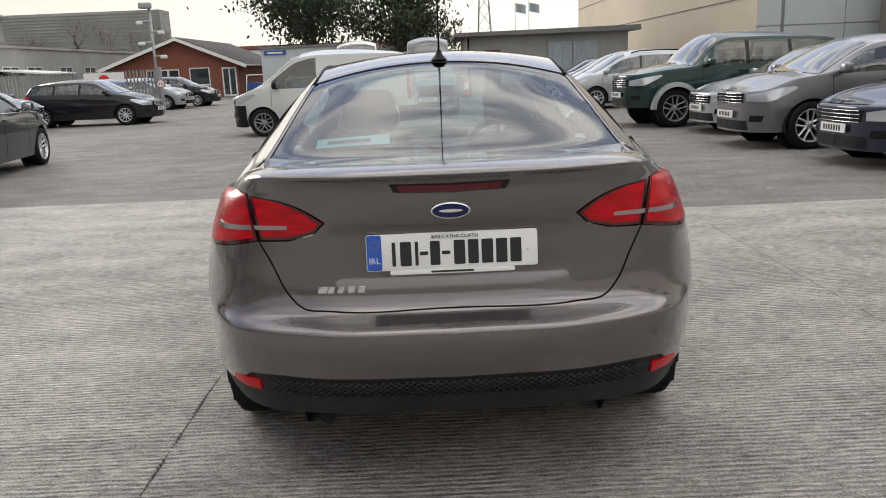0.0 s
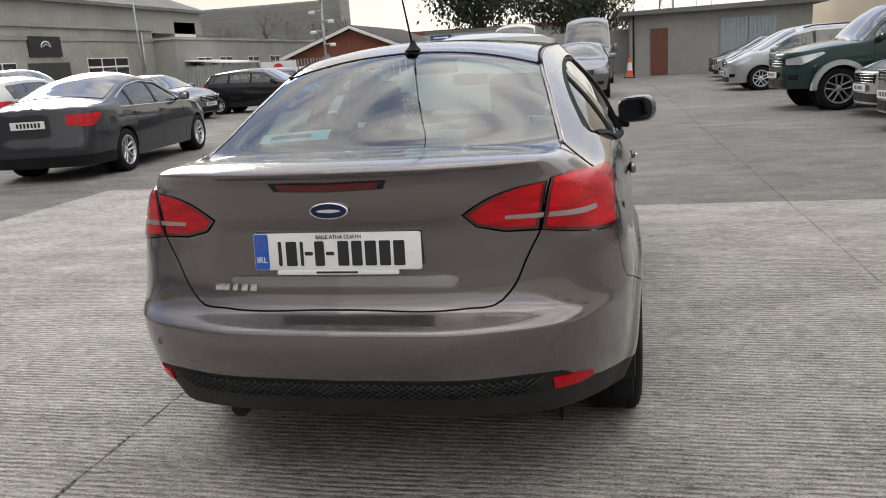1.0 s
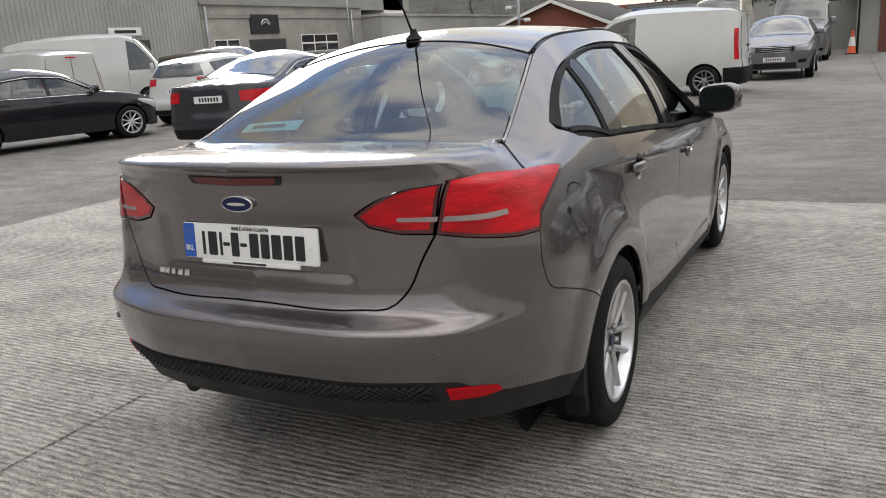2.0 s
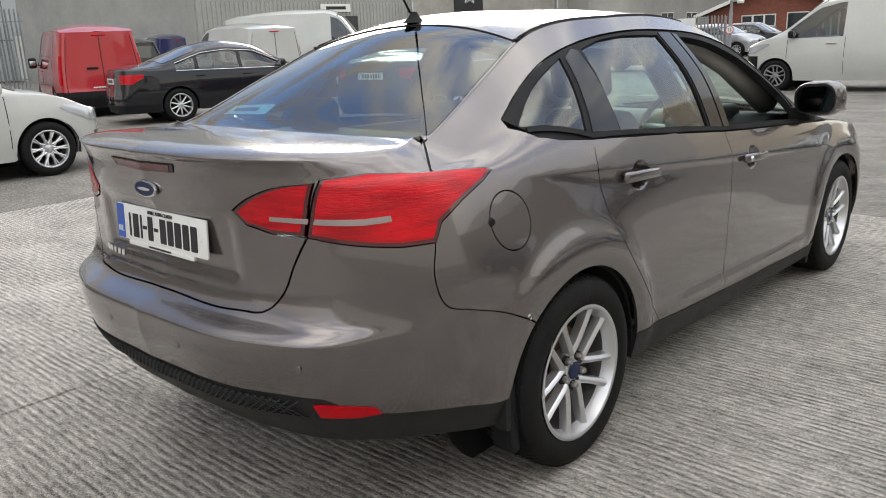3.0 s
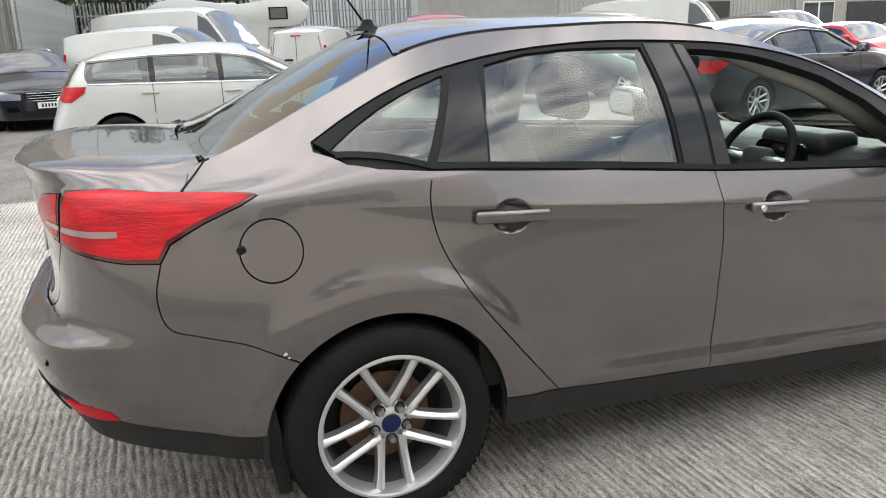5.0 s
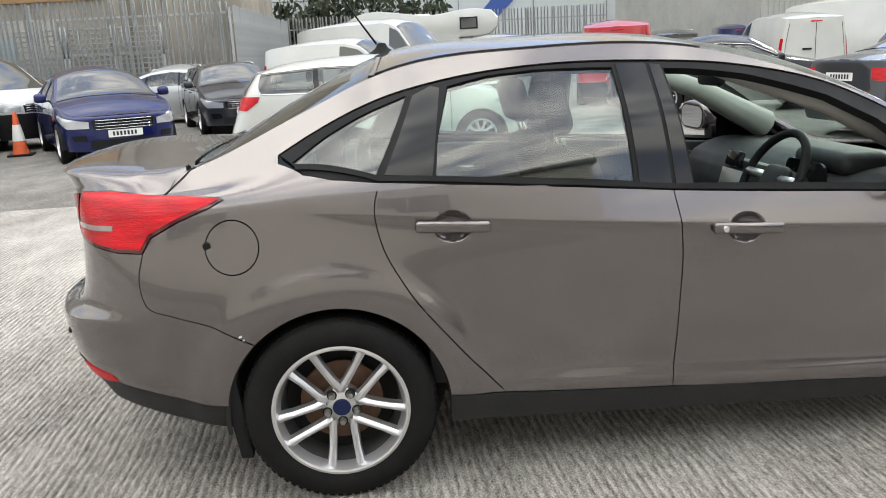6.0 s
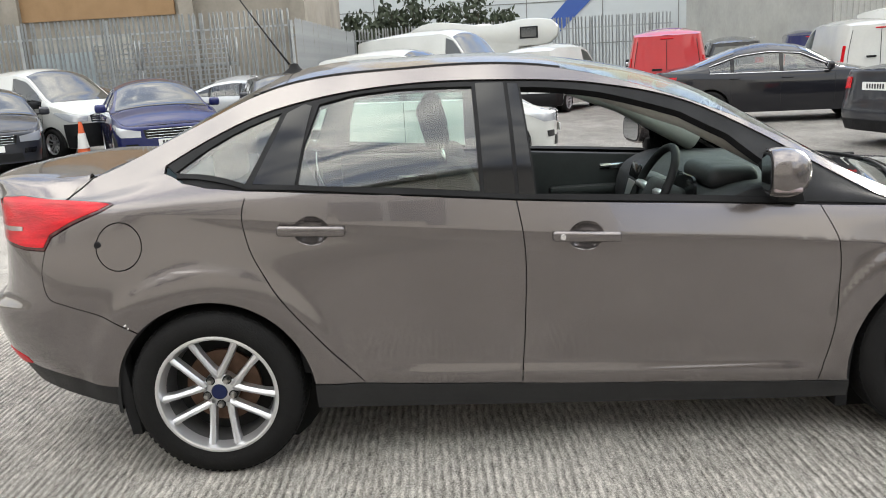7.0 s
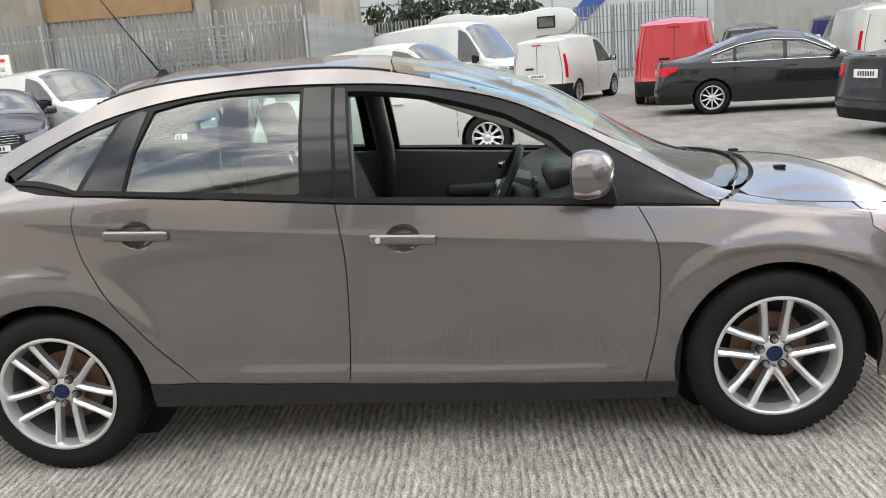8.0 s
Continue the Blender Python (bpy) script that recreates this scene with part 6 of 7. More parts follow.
def window_x(parent, x, y0, y1, z0, z1, bars=2, rows=1, face=1):
    """A window in a wall of constant x; face: which way it looks."""
    w = block(parent, "window", x - .02, x + .03 * face, y0, y1, z0, z1, M_FASCIA)
    n = bars
    for i in range(n):
        for j in range(rows):
            a, b = y0 + (y1 - y0) * i / n + .05, y0 + (y1 - y0) * (i + 1) / n - .05
            c, d = z0 + (z1 - z0) * j / rows + .05, z0 + (z1 - z0) * (j + 1) / rows - .05
            block(w, "pane", x, x + .036 * face, a, b, c, d, M_PANE)
    block(w, "sill", x, x + .12 * face, y0 - .1, y1 + .1, z0 - .1, z0 - .004, M_RENDER2)


def window_y(parent, y, x0, x1, z0, z1, bars=1, face=-1):
    w = block(parent, "window", x0, x1, y - .02, y + .03 * face, z0, z1, M_FASCIA)
    for i in range(bars):
        a, b = x0 + (x1 - x0) * i / bars + .07, x0 + (x1 - x0) * (i + 1) / bars - .07
        block(w, "pane", a, b, y, y + .036 * face, z0 + .07, z1 - .07, M_PANE)
    block(w, "sill", x0 - .08, x1 + .08, y, y + .12 * face, z0 - .1, z0 - .004, M_RENDER2)


def corrugated(parent, x, y0, y1, z0, z1, pitch=.22, depth=.04):
    n = int((y1 - y0) / pitch)
    vs, fs = [], []
    for i in range(n + 1):
        for dy, dx in ((0, 0), (.25, 0), (.35, 1), (.75, 1), (.85, 0)):
            for z in (z0, z1):
                vs.append((x + dx * depth, y0 + (i + dy) * pitch, z))
    for k in range(len(vs) // 2 - 1):
        fs.append((2 * k, 2 * k + 2, 2 * k + 3, 2 * k + 1))
    return part("sheet_wall", mesh_of(vs, fs), M_CORRUG, parent, smooth=False)


def workshops():
    b = build("workshop", "grey corrugated workshop beside the yard")
    block(b, "wall", -45, -27.05, 19, 31.2, 0, 8.0, M_CORRUG)
    corrugated(b, -27.0, 19, 31.0, .6, 7.9)
    block(b, "plinth", -27.05, -26.9, 19, 31.2, 0, .6, M_RENDER2)
    block(b, "shutter", -27.0, -26.88, 24.2, 27.6, 0, 2.6, M_DKDOOR)
    s = block(b, "sign_board", -26.95, -26.9, 25.4, 27.2, 2.8, 3.15, M_SIGN)
    block(s, "dark_bar", -26.9, -26.893, 25.7, 26.9, 2.9, 3.04, M_BLACKINK)
    b = build("concrete_offices", "weathered concrete single-storey offices with a flat roof and old windows")
    block(b, "wall", -40, -27, 31.2, 46.0, 0, 4.2, M_RENDER)
    block(b, "coping", -40, -26.85, 31.1, 46.1, 4.2, 4.38, M_RENDER2)
    block(b, "band", -27, -26.93, 31.2, 46.0, 3.55, 3.75, M_RENDER2)
    window_x(b, -27, 39.2, 43.0, 1.65, 2.65, 3, 2)
    window_x(b, -27, 31.9, 33.8, 1.45, 2.5, 2)
    block(b, "shutter", -27, -26.96, 34.6, 37.7, 0, 2.45, M_DKDOOR)
    s = block(b, "sign_board", -27, -26.92, 34.8, 37.2, 2.75, 3.75, M_BLACKINK)
    part("sign_mark", tube([(-26.90, 36 + .34 * math.cos(a), 3.2 + .30 * math.sin(a)) for a in np.linspace(0, math.pi, 14)], .035, 6), M_SIGN, s)
    part("sign_mark", tube([(-26.90, 35.8, 3.25), (-26.90, 36.0, 3.38), (-26.90, 36.25, 3.25)], .03, 6), M_GREYCLAD, s)
    part("drain_pipe", tube([(-26.88, 44.6, 0), (-26.88, 44.6, 4.1)], .06, 8), M_GALV, b)
    part("drain_pipe", tube([(-26.88, 31.4, 0), (-26.88, 31.4, 4.1)], .06, 8), M_GALV, b)
    part("lamp_post", tube([(-26.6, 43.8, 0), (-26.6, 43.8, 6.2)], .05, 8), M_GALV, b)
    block(b, "roof_store", -42, -30, 31, 58, 4.38, 5.9, M_RENDER2)
    part("pitched_roof", prism([(-43, 5.9), (-29.6, 5.9), (-29.6, 6.1), (-36.5, 8.6), (-43, 6.1)], 27.5, "y", (0, 44.5, 0)), M_ROOFSHEET, b)
    b = build("low_wing", "low grey outbuildings with small windows beside the yard gate")
    block(b, "wall", -38, -25.5, 46.0, 72, 0, 3.6, M_RENDER2)
    block(b, "coping", -38, -25.4, 45.9, 72, 3.6, 3.75, M_RENDER)
    for y in (48.5, 51.5, 56, 60, 64):
        window_x(b, -25.5, y, y + 1.9, 1.5, 2.5, 2)
    block(b, "lean_to", -25.5, -22.5, 47.0, 51.0, 0, 1.9, M_RENDER)
    part("lean_to_roof", prism([(-25.6, 2.25), (-22.3, 1.95), (-22.3, 2.03), (-25.6, 2.33)], 4.3, "y", (0, 49, 0)), M_FASCIA, b)
    block(b, "roof_light", -33, -30, 54, 57, 3.75, 5.2, M_FASCIA)
    b = build("slate_roofed_hall", "large old hall with a long grey coursed roof behind bare trees")
    block(b, "wall", -58, -26.0, 80, 83, 0, 8.0, M_SLATE)
    for i in range(24):
        z = .8 + i * .30
        block(b, "course", -58, -25.97, 79.93, 80, z, z + .06, M_RENDER2)


def brick_house():
    b = build("brick_bungalow", "red brick bungalow with white bargeboards", "house")
    x0, x1, y0, y1, ze, zr = -22.0, -13.2, 56, 70, 2.2, 4.0
    xm = (x0 + x1) / 2 + .4
    block(b, "wall", x0, x1, y0, y1, 0, ze, M_BRICK)
    part("gable", prism([(x0, ze), (x1, ze), (xm, zr - .12)], .3, "y", (0, y0 + .15, 0)), M_BRICK, b)
    for xa in (x0 - .7, x1 + .7):
        part("roof_slope", prism([(xa, ze - .16), (xm, zr), (xm, zr + .14), (xa, ze - .02)], y1 - y0 + 1.2, "y", (0, (y0 + y1) / 2, 0)), M_TILE, b)
        part("bargeboard", prism([(xa, ze - .30), (xm, zr - .12), (xm, zr + .10), (xa, ze - .05)], .08, "y", (0, y0 - .64, 0)), M_FASCIA, b)
        part("gutter", tube([(xa, y0 - .6, ze - .10), (xa, y1 + .6, ze - .10)], .07, 8), M_FASCIA, b)
    window_y(b, y0, -19.6, -17.3, 1.2, 2.0, 3)
    window_y(b, y0, -16.6, -15.2, .85, 2.05)
    d = block(b, "door", -14.35, -13.35, y0 - .04, y0 + .02, .02, 2.0, M_FASCIA)
    block(d, "pane", -14.25, -13.9, y0 - .046, y0, .15, 1.9, M_PANE)
    block(d, "pane", -13.8, -13.45, y0 - .046, y0, .15, 1.9, M_PANE)
    b = build("site_cabin", "grey site cabin with a blue sign and a white-framed window", "cabin")
    block(b, "wall", -9.9, -4.4, 48, 54, .2, 2.85, M_GREYCLAD)
    block(b, "roof_edge", -10.0, -4.3, 47.9, 54.1, 2.85, 3.0, M_ROOFSHEET)
    s = block(b, "sign_board", -9.7, -8.4, 47.93, 48, 2.5, 2.75, M_BLUEBAND)
    block(s, "pale_bar", -9.5, -8.6, 47.92, 47.93, 2.58, 2.66, M_SIGN)
    window_y(b, 48, -8.2, -6.7, 1.1, 2.3)
    block(b, "foot", -9.8, -4.5, 48.2, 53.8, 0, .2, M_DARK)
    b = build("trolley_rack", "blue and white metal trolley rack beside the bungalow", "rack")
    for x in (-11.9, -10.7):
        part("post", tube([(x, 52, 0), (x + .15, 52, 1.4)], .04, 6), M_FASCIA, b)
    part("rail", tube([(-11.75, 52, 1.4), (-10.55, 52, 1.4)], .04, 6), M_FASCIA, b)
    block(b, "load", -11.7, -10.8, 51.9, 52.8, .1, .9, M_BLUEBAND)
    b = build("far_shop", "far low shop roofs with a white sign band")
    block(b, "wall", -26, -4, 95, 105, 0, 4.3, M_RENDER2)
    block(b, "sign_band", -22, -9, 94.9, 95, 3.2, 4.2, M_SIGN)
    block(b, "roof_edge", -26.3, -3.7, 94.7, 105.3, 4.3, 4.7, M_BRICK)


def shed():
    b = build("flat_roofed_shed", "grey rendered flat-roofed shed with a brown door and blue-grey gates", "shed")
    block(b, "wall", 1.9, 9.6, 38.5, 46, 0, 2.75, M_RENDER2)
    part("roof_edge", prism([(1.3, 2.74), (10.1, 2.74), (10.1, 2.98), (1.3, 2.92)], 8.4, "y", (0, 42.2, 0)), M_ROOFSHEET, b)
    block(b, "door", 2.72, 3.48, 38.44, 38.5, .02, 2.1, M_WDOOR)
    for x in (5.75, 6.95):
        g = block(b, "gate_leaf", x, x + 1.16, 38.42, 38.48, .05, 2.35, M_GATE)
        for k in range(7):
            block(g, "slat", x + .05 + k * .16, x + .14 + k * .16, 38.39, 38.42, .1, 2.3, M_GATE)
    part("drain_pipe", tube([(1.95, 38.42, 0), (1.95, 38.42, 2.7)], .045, 8), M_DARK, b)
    b = build("back_wall", "grey block wall beside the shed", "wall")
    block(b, "wall", -4.3, 1.9, 45.0, 45.3, 0, 2.3, M_RENDER2)
    b = build("cream_warehouse", "tall cream and grey panelled warehouse", "warehouse")
    block(b, "wall", 13.5, 46, 33, 72, 0, 11, M_CREAM)
    for z in (1.6, 3.7, 5.8, 7.9, 10.0):
        block(b, "panel_joint", 13.47, 13.5, 33, 72, z, z + .04, M_ROOFSHEET)
    for k in range(6):
        x = 13.52 + k * 3.6
        for j in range(5):
            block(b, "panel", x, x + 3.56, 32.94, 33.0, .4 + j * 2.1, 2.46 + j * 2.1, M_GREYCLAD)
    part("lamp_post", tube([(13.9, 31.5, 0), (13.9, 31.5, 9)], .07, 8), M_GALV, b)
    # plain walls that close the yard behind the camera
    b = build("east_building", "long beige rendered building closing the yard")
    block(b, "wall", 7.6, 22, -34, 6.5, 0, 6.3, M_PALEWALL)
    block(b, "coping", 7.45, 22, -34, 6.6, 6.3, 6.5, M_RENDER2)
    block(b, "plinth", 7.55, 7.6, -34, 6.5, 0, .9, M_RENDER2)
    for k in range(9):
        y = -30.5 + k * 4.1
        window_x(b, 7.6, y, y + 1.9, 4.2, 5.5, 2, face=-1)
    block(b, "rear_wall", 18, 30, 6.5, 32, 0, 4.6, M_PEBBLE)
    b = build("south_building", "long grey building closing the yard")
    block(b, "wall", -30, 18, -40, -34, 0, 5.2, M_RENDER)
    block(b, "coping", -30, 18, -40, -33.9, 5.2, 5.4, M_RENDER2)


def west_side():
    b = build("pebble_dashed_building", "beige pebble-dashed building with a brown shutter panel")
    block(b, "wall", -36, -24.6, -34, -.6, 0, 9, M_PEBBLE)
    block(b, "shutter_panel", -24.6, -24.5, -10.2, -4.9, 3.75, 5.2, M_BROWN)
    block(b, "shutter", -24.6, -24.53, -10.0, -6.5, 0, 3.2, M_RENDER)
    for y in (-10.7, -4.7, -.9):
        block(b, "pier", -24.6, -24.3, y, y + .5, 0, 9, M_PEBBLE)
    b = build("west_warehouse", "pale grey clad warehouse with blue bands", "warehouse")
    block(b, "wall", -70, -50, -4, 31.0, 0, 11.5, M_GREYCLAD)
    for z in (2.4, 5.2, 8.0):
        block(b, "clad_joint", -50, -49.97, -4, 31.0, z, z + .05, M_ROOFSHEET)
    for y in range(0, 31, 5):
        block(b, "clad_joint", -50, -49.97, y, y + .05, 0, 11.5, M_ROOFSHEET)
    part("blue_stripe", prism([(10.8, 3.3), (12.2, 3.3), (14.9, 5.8), (29, 5.8), (29, 6.9), (14.2, 6.9)], .06, "x", (-49.95, 0, 0)), M_BLUEBAND, b)
    block(b, "site_hut", -49, -46, 20, 23, 0, 2.6, M_FASCIA)
    b = build("blue_banded_store", "far store with blue and red bands", "warehouse")
    block(b, "wall", -90, -70, 31, 70, 0, 4.0, M_GREYCLAD)
    block(b, "blue_band", -70, -69.9, 31, 70, 1.7, 3.7, M_BLUEBAND)
    block(b, "red_band", -70, -69.88, 31, 70, 1.45, 1.7, M_SIGNRED)
    # cages stacked behind the fence
    for y, n in ((-6.4, 3), (-4.9, 3), (-3.4, 3)):
        c = empty("steel_cage_stack", pose(-23.2, y, 0), "stack of grey steel mesh cages behind the fence", "cage", "stacked cages")
        for k in range(n):
            z = k * .95
            block(c, "tray", -.6, .6, -.7, .7, z + .02, z + .12, M_GALV)
            for dx, dy in ((-.58, -.68), (.58, -.68), (-.58, .68), (.58, .68)):
                part("post", tube([(dx, dy, z), (dx, dy, z + .94)], .03, 6), M_GALV, c)
            for j in range(5):
                part("rail", tube([(.58, -.68, z + .25 + j * .15), (.58, .68, z + .25 + j * .15)], .022, 5), M_GALV, c)
    c = empty("grey_sheet_stack", pose(-23.1, -8.3, 0), "pale grey sheet panel behind the fence", "panel")
    block(c, "sheet", -.1, .1, -1.0, 1.0, 0, 2.6, M_GATE)


def palisade(x0, y0, x1, y1, h, label, name="palisade_fence", step=.155, every=2.75):
    """Steel fence of split-topped pales on two rails."""
    L = math.hypot(x1 - x0, y1 - y0)
    fnc = empty(name, pose(x0, y0, 0, 0, 0, math.degrees(math.atan2(y1 - y0, x1 - x0))), label, "fence", kind="structure")
    w = .07
    vs, fs = [], []
    prof = [(-w / 2, .026), (-w / 4, -.012), (0, .016), (w / 4, -.012), (w / 2, .026)]
    for k, (a, d) in enumerate(prof):
        t = h - (.10 if k in (0, 4) else .02 if k in (1, 3) else .06)
        vs += [(a, d, .05), (a, d, t)]
    for k in range(4):
        fs.append((2 * k, 2 * k + 2, 2 * k + 3, 2 * k + 1))
    bm = mesh_of(vs, fs)
    me = bpy.data.meshes.new("pale")
    bm.to_mesh(me)
    bm.free()
    me.materials.append(M_GALV)
    n = int(L / step)
    for i in range(n):
        o = new("pale", me)
        o.parent = fnc
        o.matrix_local = pose((i + .5) * step, -.03, 0, random.uniform(-.4, .4), random.uniform(-.8, .8), 0)
    for z in (.45, h - .55):
        part("rail", box(L, .05, .06, (L / 2, .03, z), .005), M_GALV, fnc, smooth=False)
    k = 0.0
    while k <= L:
        part("post", box(.10, .07, h - .1, (k, .06, (h - .1) / 2), .006), M_GALV, fnc, smooth=False)
        k += every
    return fnc


def cone(x, y, h=.75, lean=0):
    c = empty("traffic_cone", pose(x, y, 0, 0, 0, lean), "orange traffic cone with a pale sleeve on a dark base", "cone", "traffic cones")
    k = h / .75
    part("base", box(.40 * k, .40 * k, .04, (0, 0, .02), .015), M_TRIM, c)
    part("body", lathe([(.14 * k, .04), (.125 * k, .09), (.028 * k, h), (0, h)], 24, "z"), M_CONE, c)
    part("sleeve", lathe([(.105 * k, .26 * k), (.064 * k, .54 * k)], 24, "z"), M_SIGN, c)


def tree(x, y, height, spread, seed, name="evergreen_tree", label="large dark evergreen tree with an uneven crown", leaves=5200, material=None, size=.30, trunk=.28, low=.22):
    rnd = random.Random(seed)
    t = empty(name, pose(x, y, 0), label, "tree")
    limbs = tube([(0, 0, 0), (.1, 0, height * .25), (-.1, .1, height * .5), (.1, 0, height * .8)], trunk, 8, [1.2, .9, .6, .2])
    tips = []
    for i in range(16):
        a, z0 = rnd.uniform(0, 6.28), height * rnd.uniform(.2, .6)
        r = spread * rnd.uniform(.45, .95)
        z1 = z0 + height * rnd.uniform(.1, .38)
        p1 = (r * .5 * math.cos(a), r * .5 * math.sin(a), (z0 + z1) / 2 + .2)
        p2 = (r * math.cos(a), r * math.sin(a), min(z1, height * .95))
        join(limbs, tube([(0, 0, z0), p1, p2], trunk * .4, 6, [1, .6, .2]))
        tips += [p1, p2]
    part("trunk", limbs, M_BARK, t)
    tips += [(rnd.gauss(0, spread * .35), rnd.gauss(0, spread * .35), height * rnd.uniform(.55, .95)) for _ in range(26)]
    vs, fs = [], []
    for i in range(leaves):
        c = tips[rnd.randrange(len(tips))]
        k = spread * .17
        p = Vector((c[0] + rnd.gauss(0, k), c[1] + rnd.gauss(0, k), max(c[2] + rnd.gauss(0, k * .75), height * low)))
        q = Euler((rnd.uniform(0, 6.3), rnd.uniform(0, 6.3), rnd.uniform(0, 6.3))).to_matrix()
        s = size * rnd.uniform(.5, 1.2)
        b = len(vs)
        vs += [p + q @ Vector(v) for v in ((-s, 0, 0), (0, -s * .5, s * .1), (s, 0, 0), (0, s * .5, s * .1))]
        fs.append((b, b + 1, b + 2, b + 3))
    me = bpy.data.meshes.new("crown")
    me.from_pydata([tuple(v) for v in vs], [], fs)
    me.materials.append(material or M_LEAF)
    o = new("crown", me)
    o.parent = t
    return t


def bare_tree(x, y, h, seed):
    rnd = random.Random(seed)
    t = empty("bare_tree", pose(x, y, 0), "leafless winter tree in front of the hall", "tree", "bare trees")
    vs, fs = [], []

    def grow(p, d, l, r, n):
        e = p + d * l
        v_, f_ = tube_data([p, (p + e) / 2 + Vector((rnd.uniform(-.1, .1), rnd.uniform(-.1, .1), 0)) * l * .4, e], r, 4, [1, .85, .7])
        b = len(vs)
        vs.extend(v_)
        fs.extend(tuple(i + b for i in k) for k in f_)
        if n:
            for _ in range(3):
                k = (d + Vector((rnd.uniform(-.7, .7), rnd.uniform(-.7, .7), rnd.uniform(-.1, .5)))).normalized()
                grow(e, k, l * rnd.uniform(.6, .8), r * .6, n - 1)

    grow(Vector((0, 0, 0)), Vector((0, 0, 1)), h * .34, h * .011, 4)
    part("trunk", mesh_of(vs, fs), M_TWIG, t)


def gate_side():
    palisade(-18.5, 34.4, -11.5, 34.4, 1.85, "galvanised palisade gate with a white notice", "palisade_gate", .15, 3.4)
    s = empty("notice_board", pose(-13.8, 34.3, 0), "white notice board with a red round mark", "sign")
    block(s, "board", -.85, .85, -.03, .03, .6, 1.75, M_SIGN)
    part("red_mark", lathe([(0, -.04), (.26, -.04), (.26, -.03)], 28, "y", (0, 0, 1.40)), M_SIGNRED, s)
    part("pale_bar", box(.36, .012, .10, (0, -.045, 1.40)), M_SIGN, s)
    for i in range(3):
        block(s, "dark_bar", -.7, .7 - i * .15, -.036, -.03, .72 + i * .11, .77 + i * .11, M_GREYCLAD)
    s = empty("speed_sign", pose(-11.4, 34.2, 0), "round speed limit sign on the gate post", "sign")
    part("disc", lathe([(0, -.02), (.17, -.02), (.17, .0)], 32, "y", (0, 0, 1.20)), M_SIGNRED, s)
    part("field", lathe([(0, -.026), (.145, -.026), (.145, -.02)], 32, "y", (0, 0, 1.20)), M_SIGN, s)
    bm = letters("15", .20)
    bmesh.ops.translate(bm, vec=(0, -.03, 1.20), verts=bm.verts)
    part("figures", bm, M_BLACKINK, s, smooth=False)
    block(s, "post", -.06, .06, .0, .1, 0, 1.9, M_GALV)
    cone(-12.0, 33.9, .75)
    p = empty("camera_pole", pose(-12.2, 36.2, 0), "grey mast with lamps and boxes by the gate", "mast")
    part("mast", tube([(0, 0, 0), (0, 0, 4.6)], .065, 10), M_GALV, p)
    part("lamp_head", box(.5, .35, .25, (-.1, -.2, 4.55), .04), M_GALV, p)
    for z, a in ((3.9, -1), (3.45, 1), (3.0, -1), (2.4, 1)):
        part("arm", box(.55, .08, .08, (.25 * a, -.05, z), .02), M_GALV, p)
        part("box", box(.28, .16, .14, (.45 * a, -.12, z - .05), .03), M_FASCIA, p)
    tree(-8.2, 58, 12.5, 5.6, 3, leaves=19000, size=.18, low=.26)
    tree(-2.2, 60, 11.0, 4.4, 4, leaves=12000, size=.17)
    tree(-.6, 64, 6.0, 2.8, 9, label="dark evergreen bush behind the wall", leaves=5000, size=.16)
    for i, (x, y, h) in enumerate(((-30.5, 76, 7.0), (-33.5, 77, 7.5), (-37, 77, 7), (-27, 76, 6.5), (-24.2, 78, 6.8), (2.0, 66, 5.5))):
        bare_tree(x, y, h, 20 + i)
    for i in range(6):
        tree(-42 - (i % 2) * 3, -.5 + i * 1.7, 4.8 + (i * 37 % 5) * .3, 1.5, 40 + i, "conifer", "dark green conifer behind the fence", 600, M_CONIF, .22, .12, .1)
    tree(-47.5, 27.0, 4.8, 1.8, 71, "bush", "green bush by the far store", 900, M_LEAF, .25, .1, .1)
    m = empty("lattice_mast", pose(12.5, 175, 0), "far steel lattice mast", "mast")
    for dx, dy in ((-1.8, -1.8), (1.8, -1.8), (1.8, 1.8), (-1.8, 1.8)):
        part("leg", tube([(dx, dy, 0), (dx * .12, dy * .12, 30)], .10, 5), M_GALV, m)
    for k in range(9):
        z0, z1 = k * 3.2, k * 3.2 + 3.2
        a, b = 1.8 * (1 - z0 / 34), 1.8 * (1 - z1 / 34)
        for s_ in (-1, 1):
            part("brace", tube([(-a * s_, -a, z0), (b * s_, -b, z1)], .06, 4), M_GALV, m)
    for x in (10.4, 12.0):
        f_ = empty("flagpole", pose(x, 95, 0), "far white flagpole with a limp flag", "flagpole", "flagpoles")
        part("pole", tube([(0, 0, 0), (0, 0, 8.6)], .07, 6), M_FASCIA, f_)
        vs = [(.08 + i * .2, .12 * math.sin(i * 1.3), 8.3 - i * .05 - j * 1.0) for i in range(7) for j in (0, 1)]
        part("flag", mesh_of(vs, [(2 * i, 2 * i + 1, 2 * i + 3, 2 * i + 2) for i in range(6)]), M_GATE, f_)


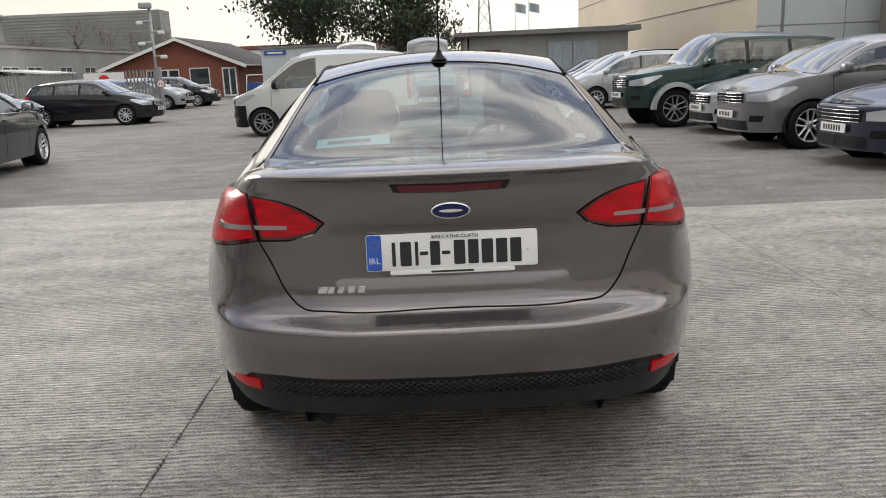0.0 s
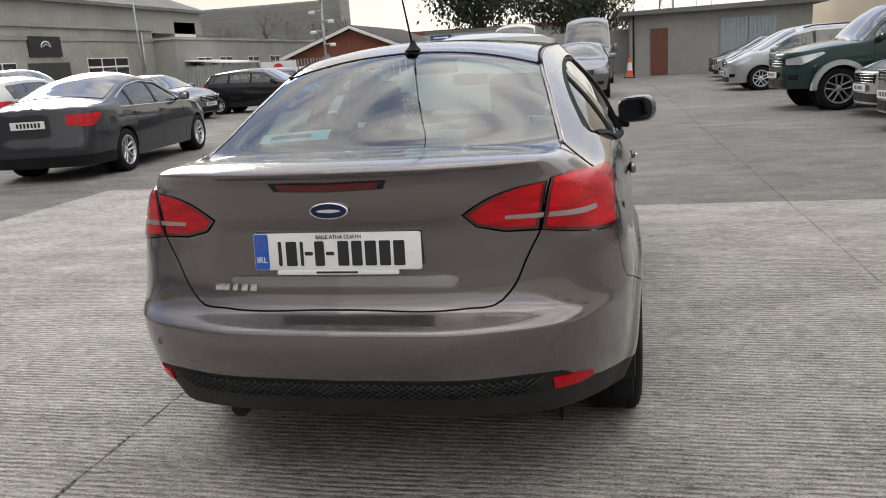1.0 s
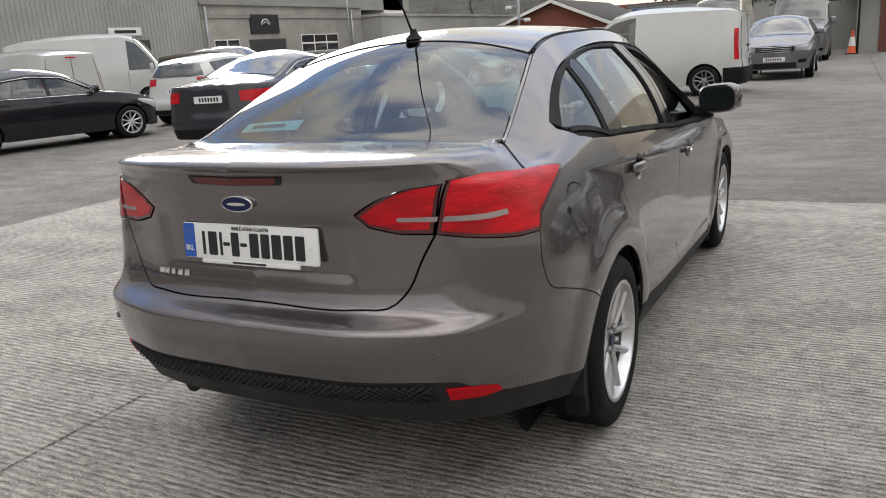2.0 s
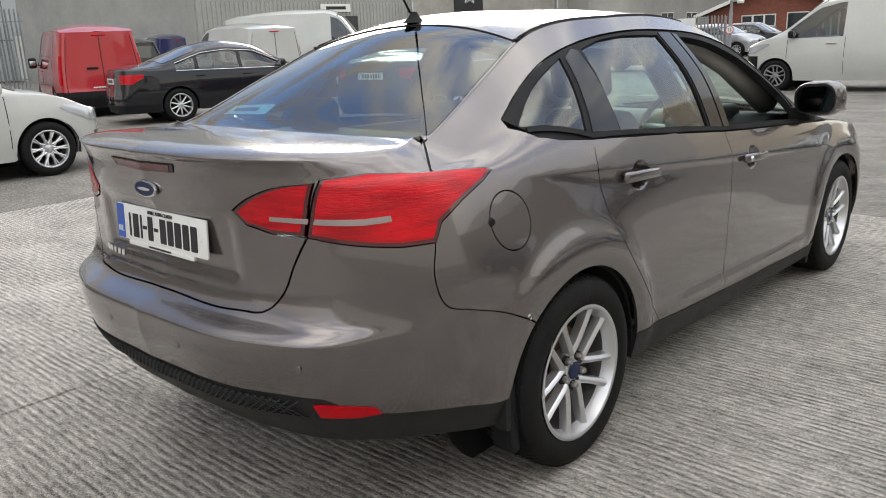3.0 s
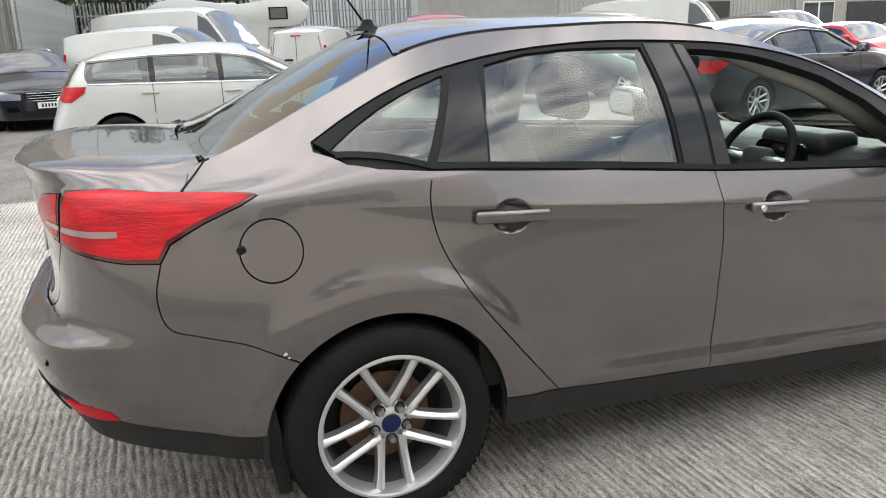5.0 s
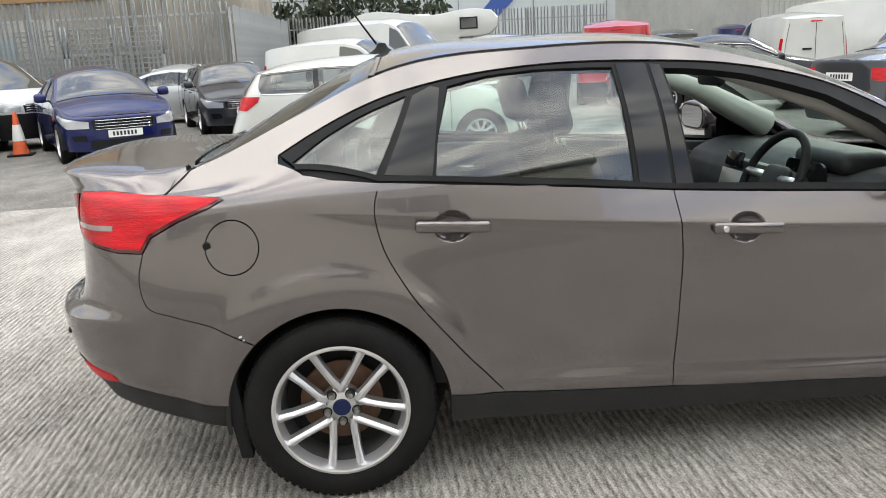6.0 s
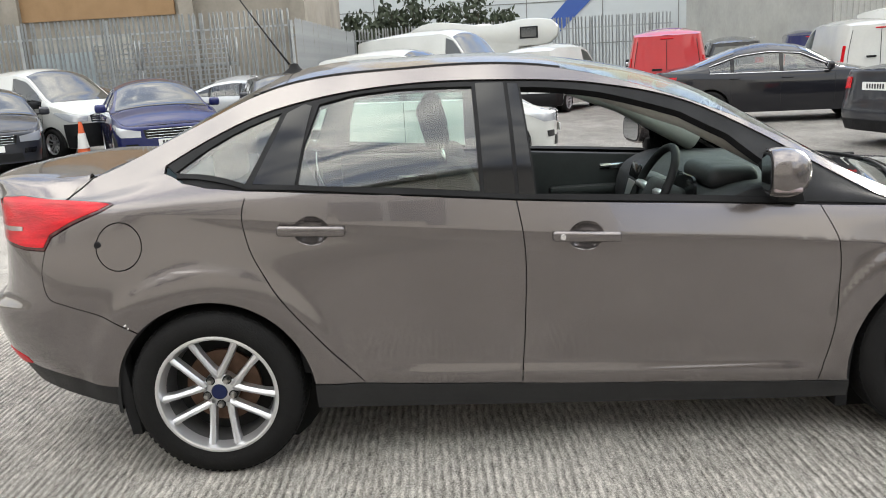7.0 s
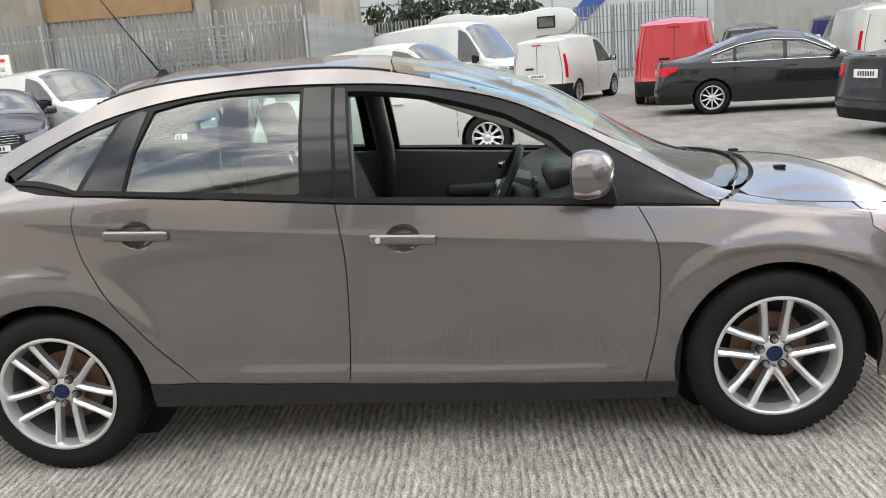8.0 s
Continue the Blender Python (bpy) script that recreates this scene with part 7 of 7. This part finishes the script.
def motorhome(x, y, heading):
    m = empty("motorhome", pose(x, y, 0, 0, 0, heading - 90), "white coach-built motorhome with an overcab bed", "motorhome")
    side = [(-1.3, .5), (-1.3, 2.75), (-1.1, 2.9), (2.3, 2.95), (3.9, 3.1), (4.6, 2.95), (4.8, 2.6), (4.55, 2.25), (3.2, 2.05), (3.1, 1.2), (3.1, .5)]
    part("coach_body", prism(curve(side[1:9], 3) + side[9:] + side[:1], 2.25, "x", (0, 0, 0), .06), WHITE, m)
    for s_ in (-1, 1):
        w = block(m, "window", s_ * 1.12, s_ * 1.145, 3.25, 3.95, 2.35, 2.80, M_TRIM)
        block(w, "pane", s_ * 1.14, s_ * 1.155, 3.31, 3.89, 2.40, 2.75, M_PANE)
        w = block(m, "window", s_ * 1.12, s_ * 1.145, .2, 1.4, 1.5, 2.1, M_TRIM)
        block(w, "pane", s_ * 1.14, s_ * 1.155, .26, 1.34, 1.55, 2.05, M_PANE)
        for yy in (0.0, 3.6):
            wheel(m, (.92 * s_, yy, .34), s_, r=.34, rim_r=.22, fine=False, spokes=8, twin=False, material=STEELRIM)
    cab = [(3.1, .45), (5.15, .45), (5.2, .95), (4.95, 1.1), (4.35, 1.25), (3.75, 2.05), (3.1, 2.05)]
    c = part("cab", prism(cab, 1.95, "x", (0, 0, 0), .07), WHITE, m)
    part("windscreen", prism([(-.85, 0), (.85, 0), (.78, .85), (-.78, .85)], .02, "y", (0, 0, 0)), M_SCREEN, c).matrix_local = pose(0, 4.40, 1.28, 37, 0, 0)
    for s_ in (-1, 1):
        part("cab_pane", prism([(3.35, 1.3), (4.15, 1.3), (3.75, 1.92), (3.35, 1.92)], .02, "x", (.985 * s_, 0, 0)), M_PANE, c)
        part("headlamp", box(.35, .1, .2, (.72 * s_, 5.17, .88), .04), M_GREYLAMP, c)
    block(m, "chassis", -1.0, 1.0, -1.2, 5.0, .3, .5, M_DARK)
    for yy in (.3, 1.7):
        part("roof_vent", box(.6, .6, .12, (0, yy, 2.98), .03), M_FASCIA, m)


workshops()
brick_house()
shed()
west_side()
palisade(-21.8, -20, -21.8, -.4, 3.55, "tall galvanised palisade fence with split tops")
palisade(-21.8, -.4, -34.0, 0.2, 3.25, "tall galvanised palisade fence running back")
palisade(-34.0, 0.2, -34.0, 15.0, 3.4, "tall galvanised palisade fence behind the vans")
gate_side()
motorhome(-29.75, 4.3, 80)
cone(-12.0, -3.05, .80, 12)
cone(1.75, 37.6, .95)
sg = empty("parking_sign", pose(-21.6, -10.6, 0, 0, 0, 90), "white parking notice fixed to the fence", "sign")
block(sg, "board", -.55, .55, -.03, .03, 1.5, 2.65, M_SIGN)
for i, wd in enumerate(("REVERSE", "PARKING", "ONLY")):
    bm = letters(wd, .19)
    bmesh.ops.translate(bm, vec=(0, -.035, 2.18 - i * .22), verts=bm.verts)
    part("words", bm, M_BLACKINK, sg, smooth=False)
for dx in (-.45, .45):
    block(sg, "post", dx - .03, dx + .03, .0, .06, 0, 2.6, M_GALV)
block(sg, "red_bar", -.40, .40, -.034, -.03, 2.42, 2.52, M_SIGNRED)
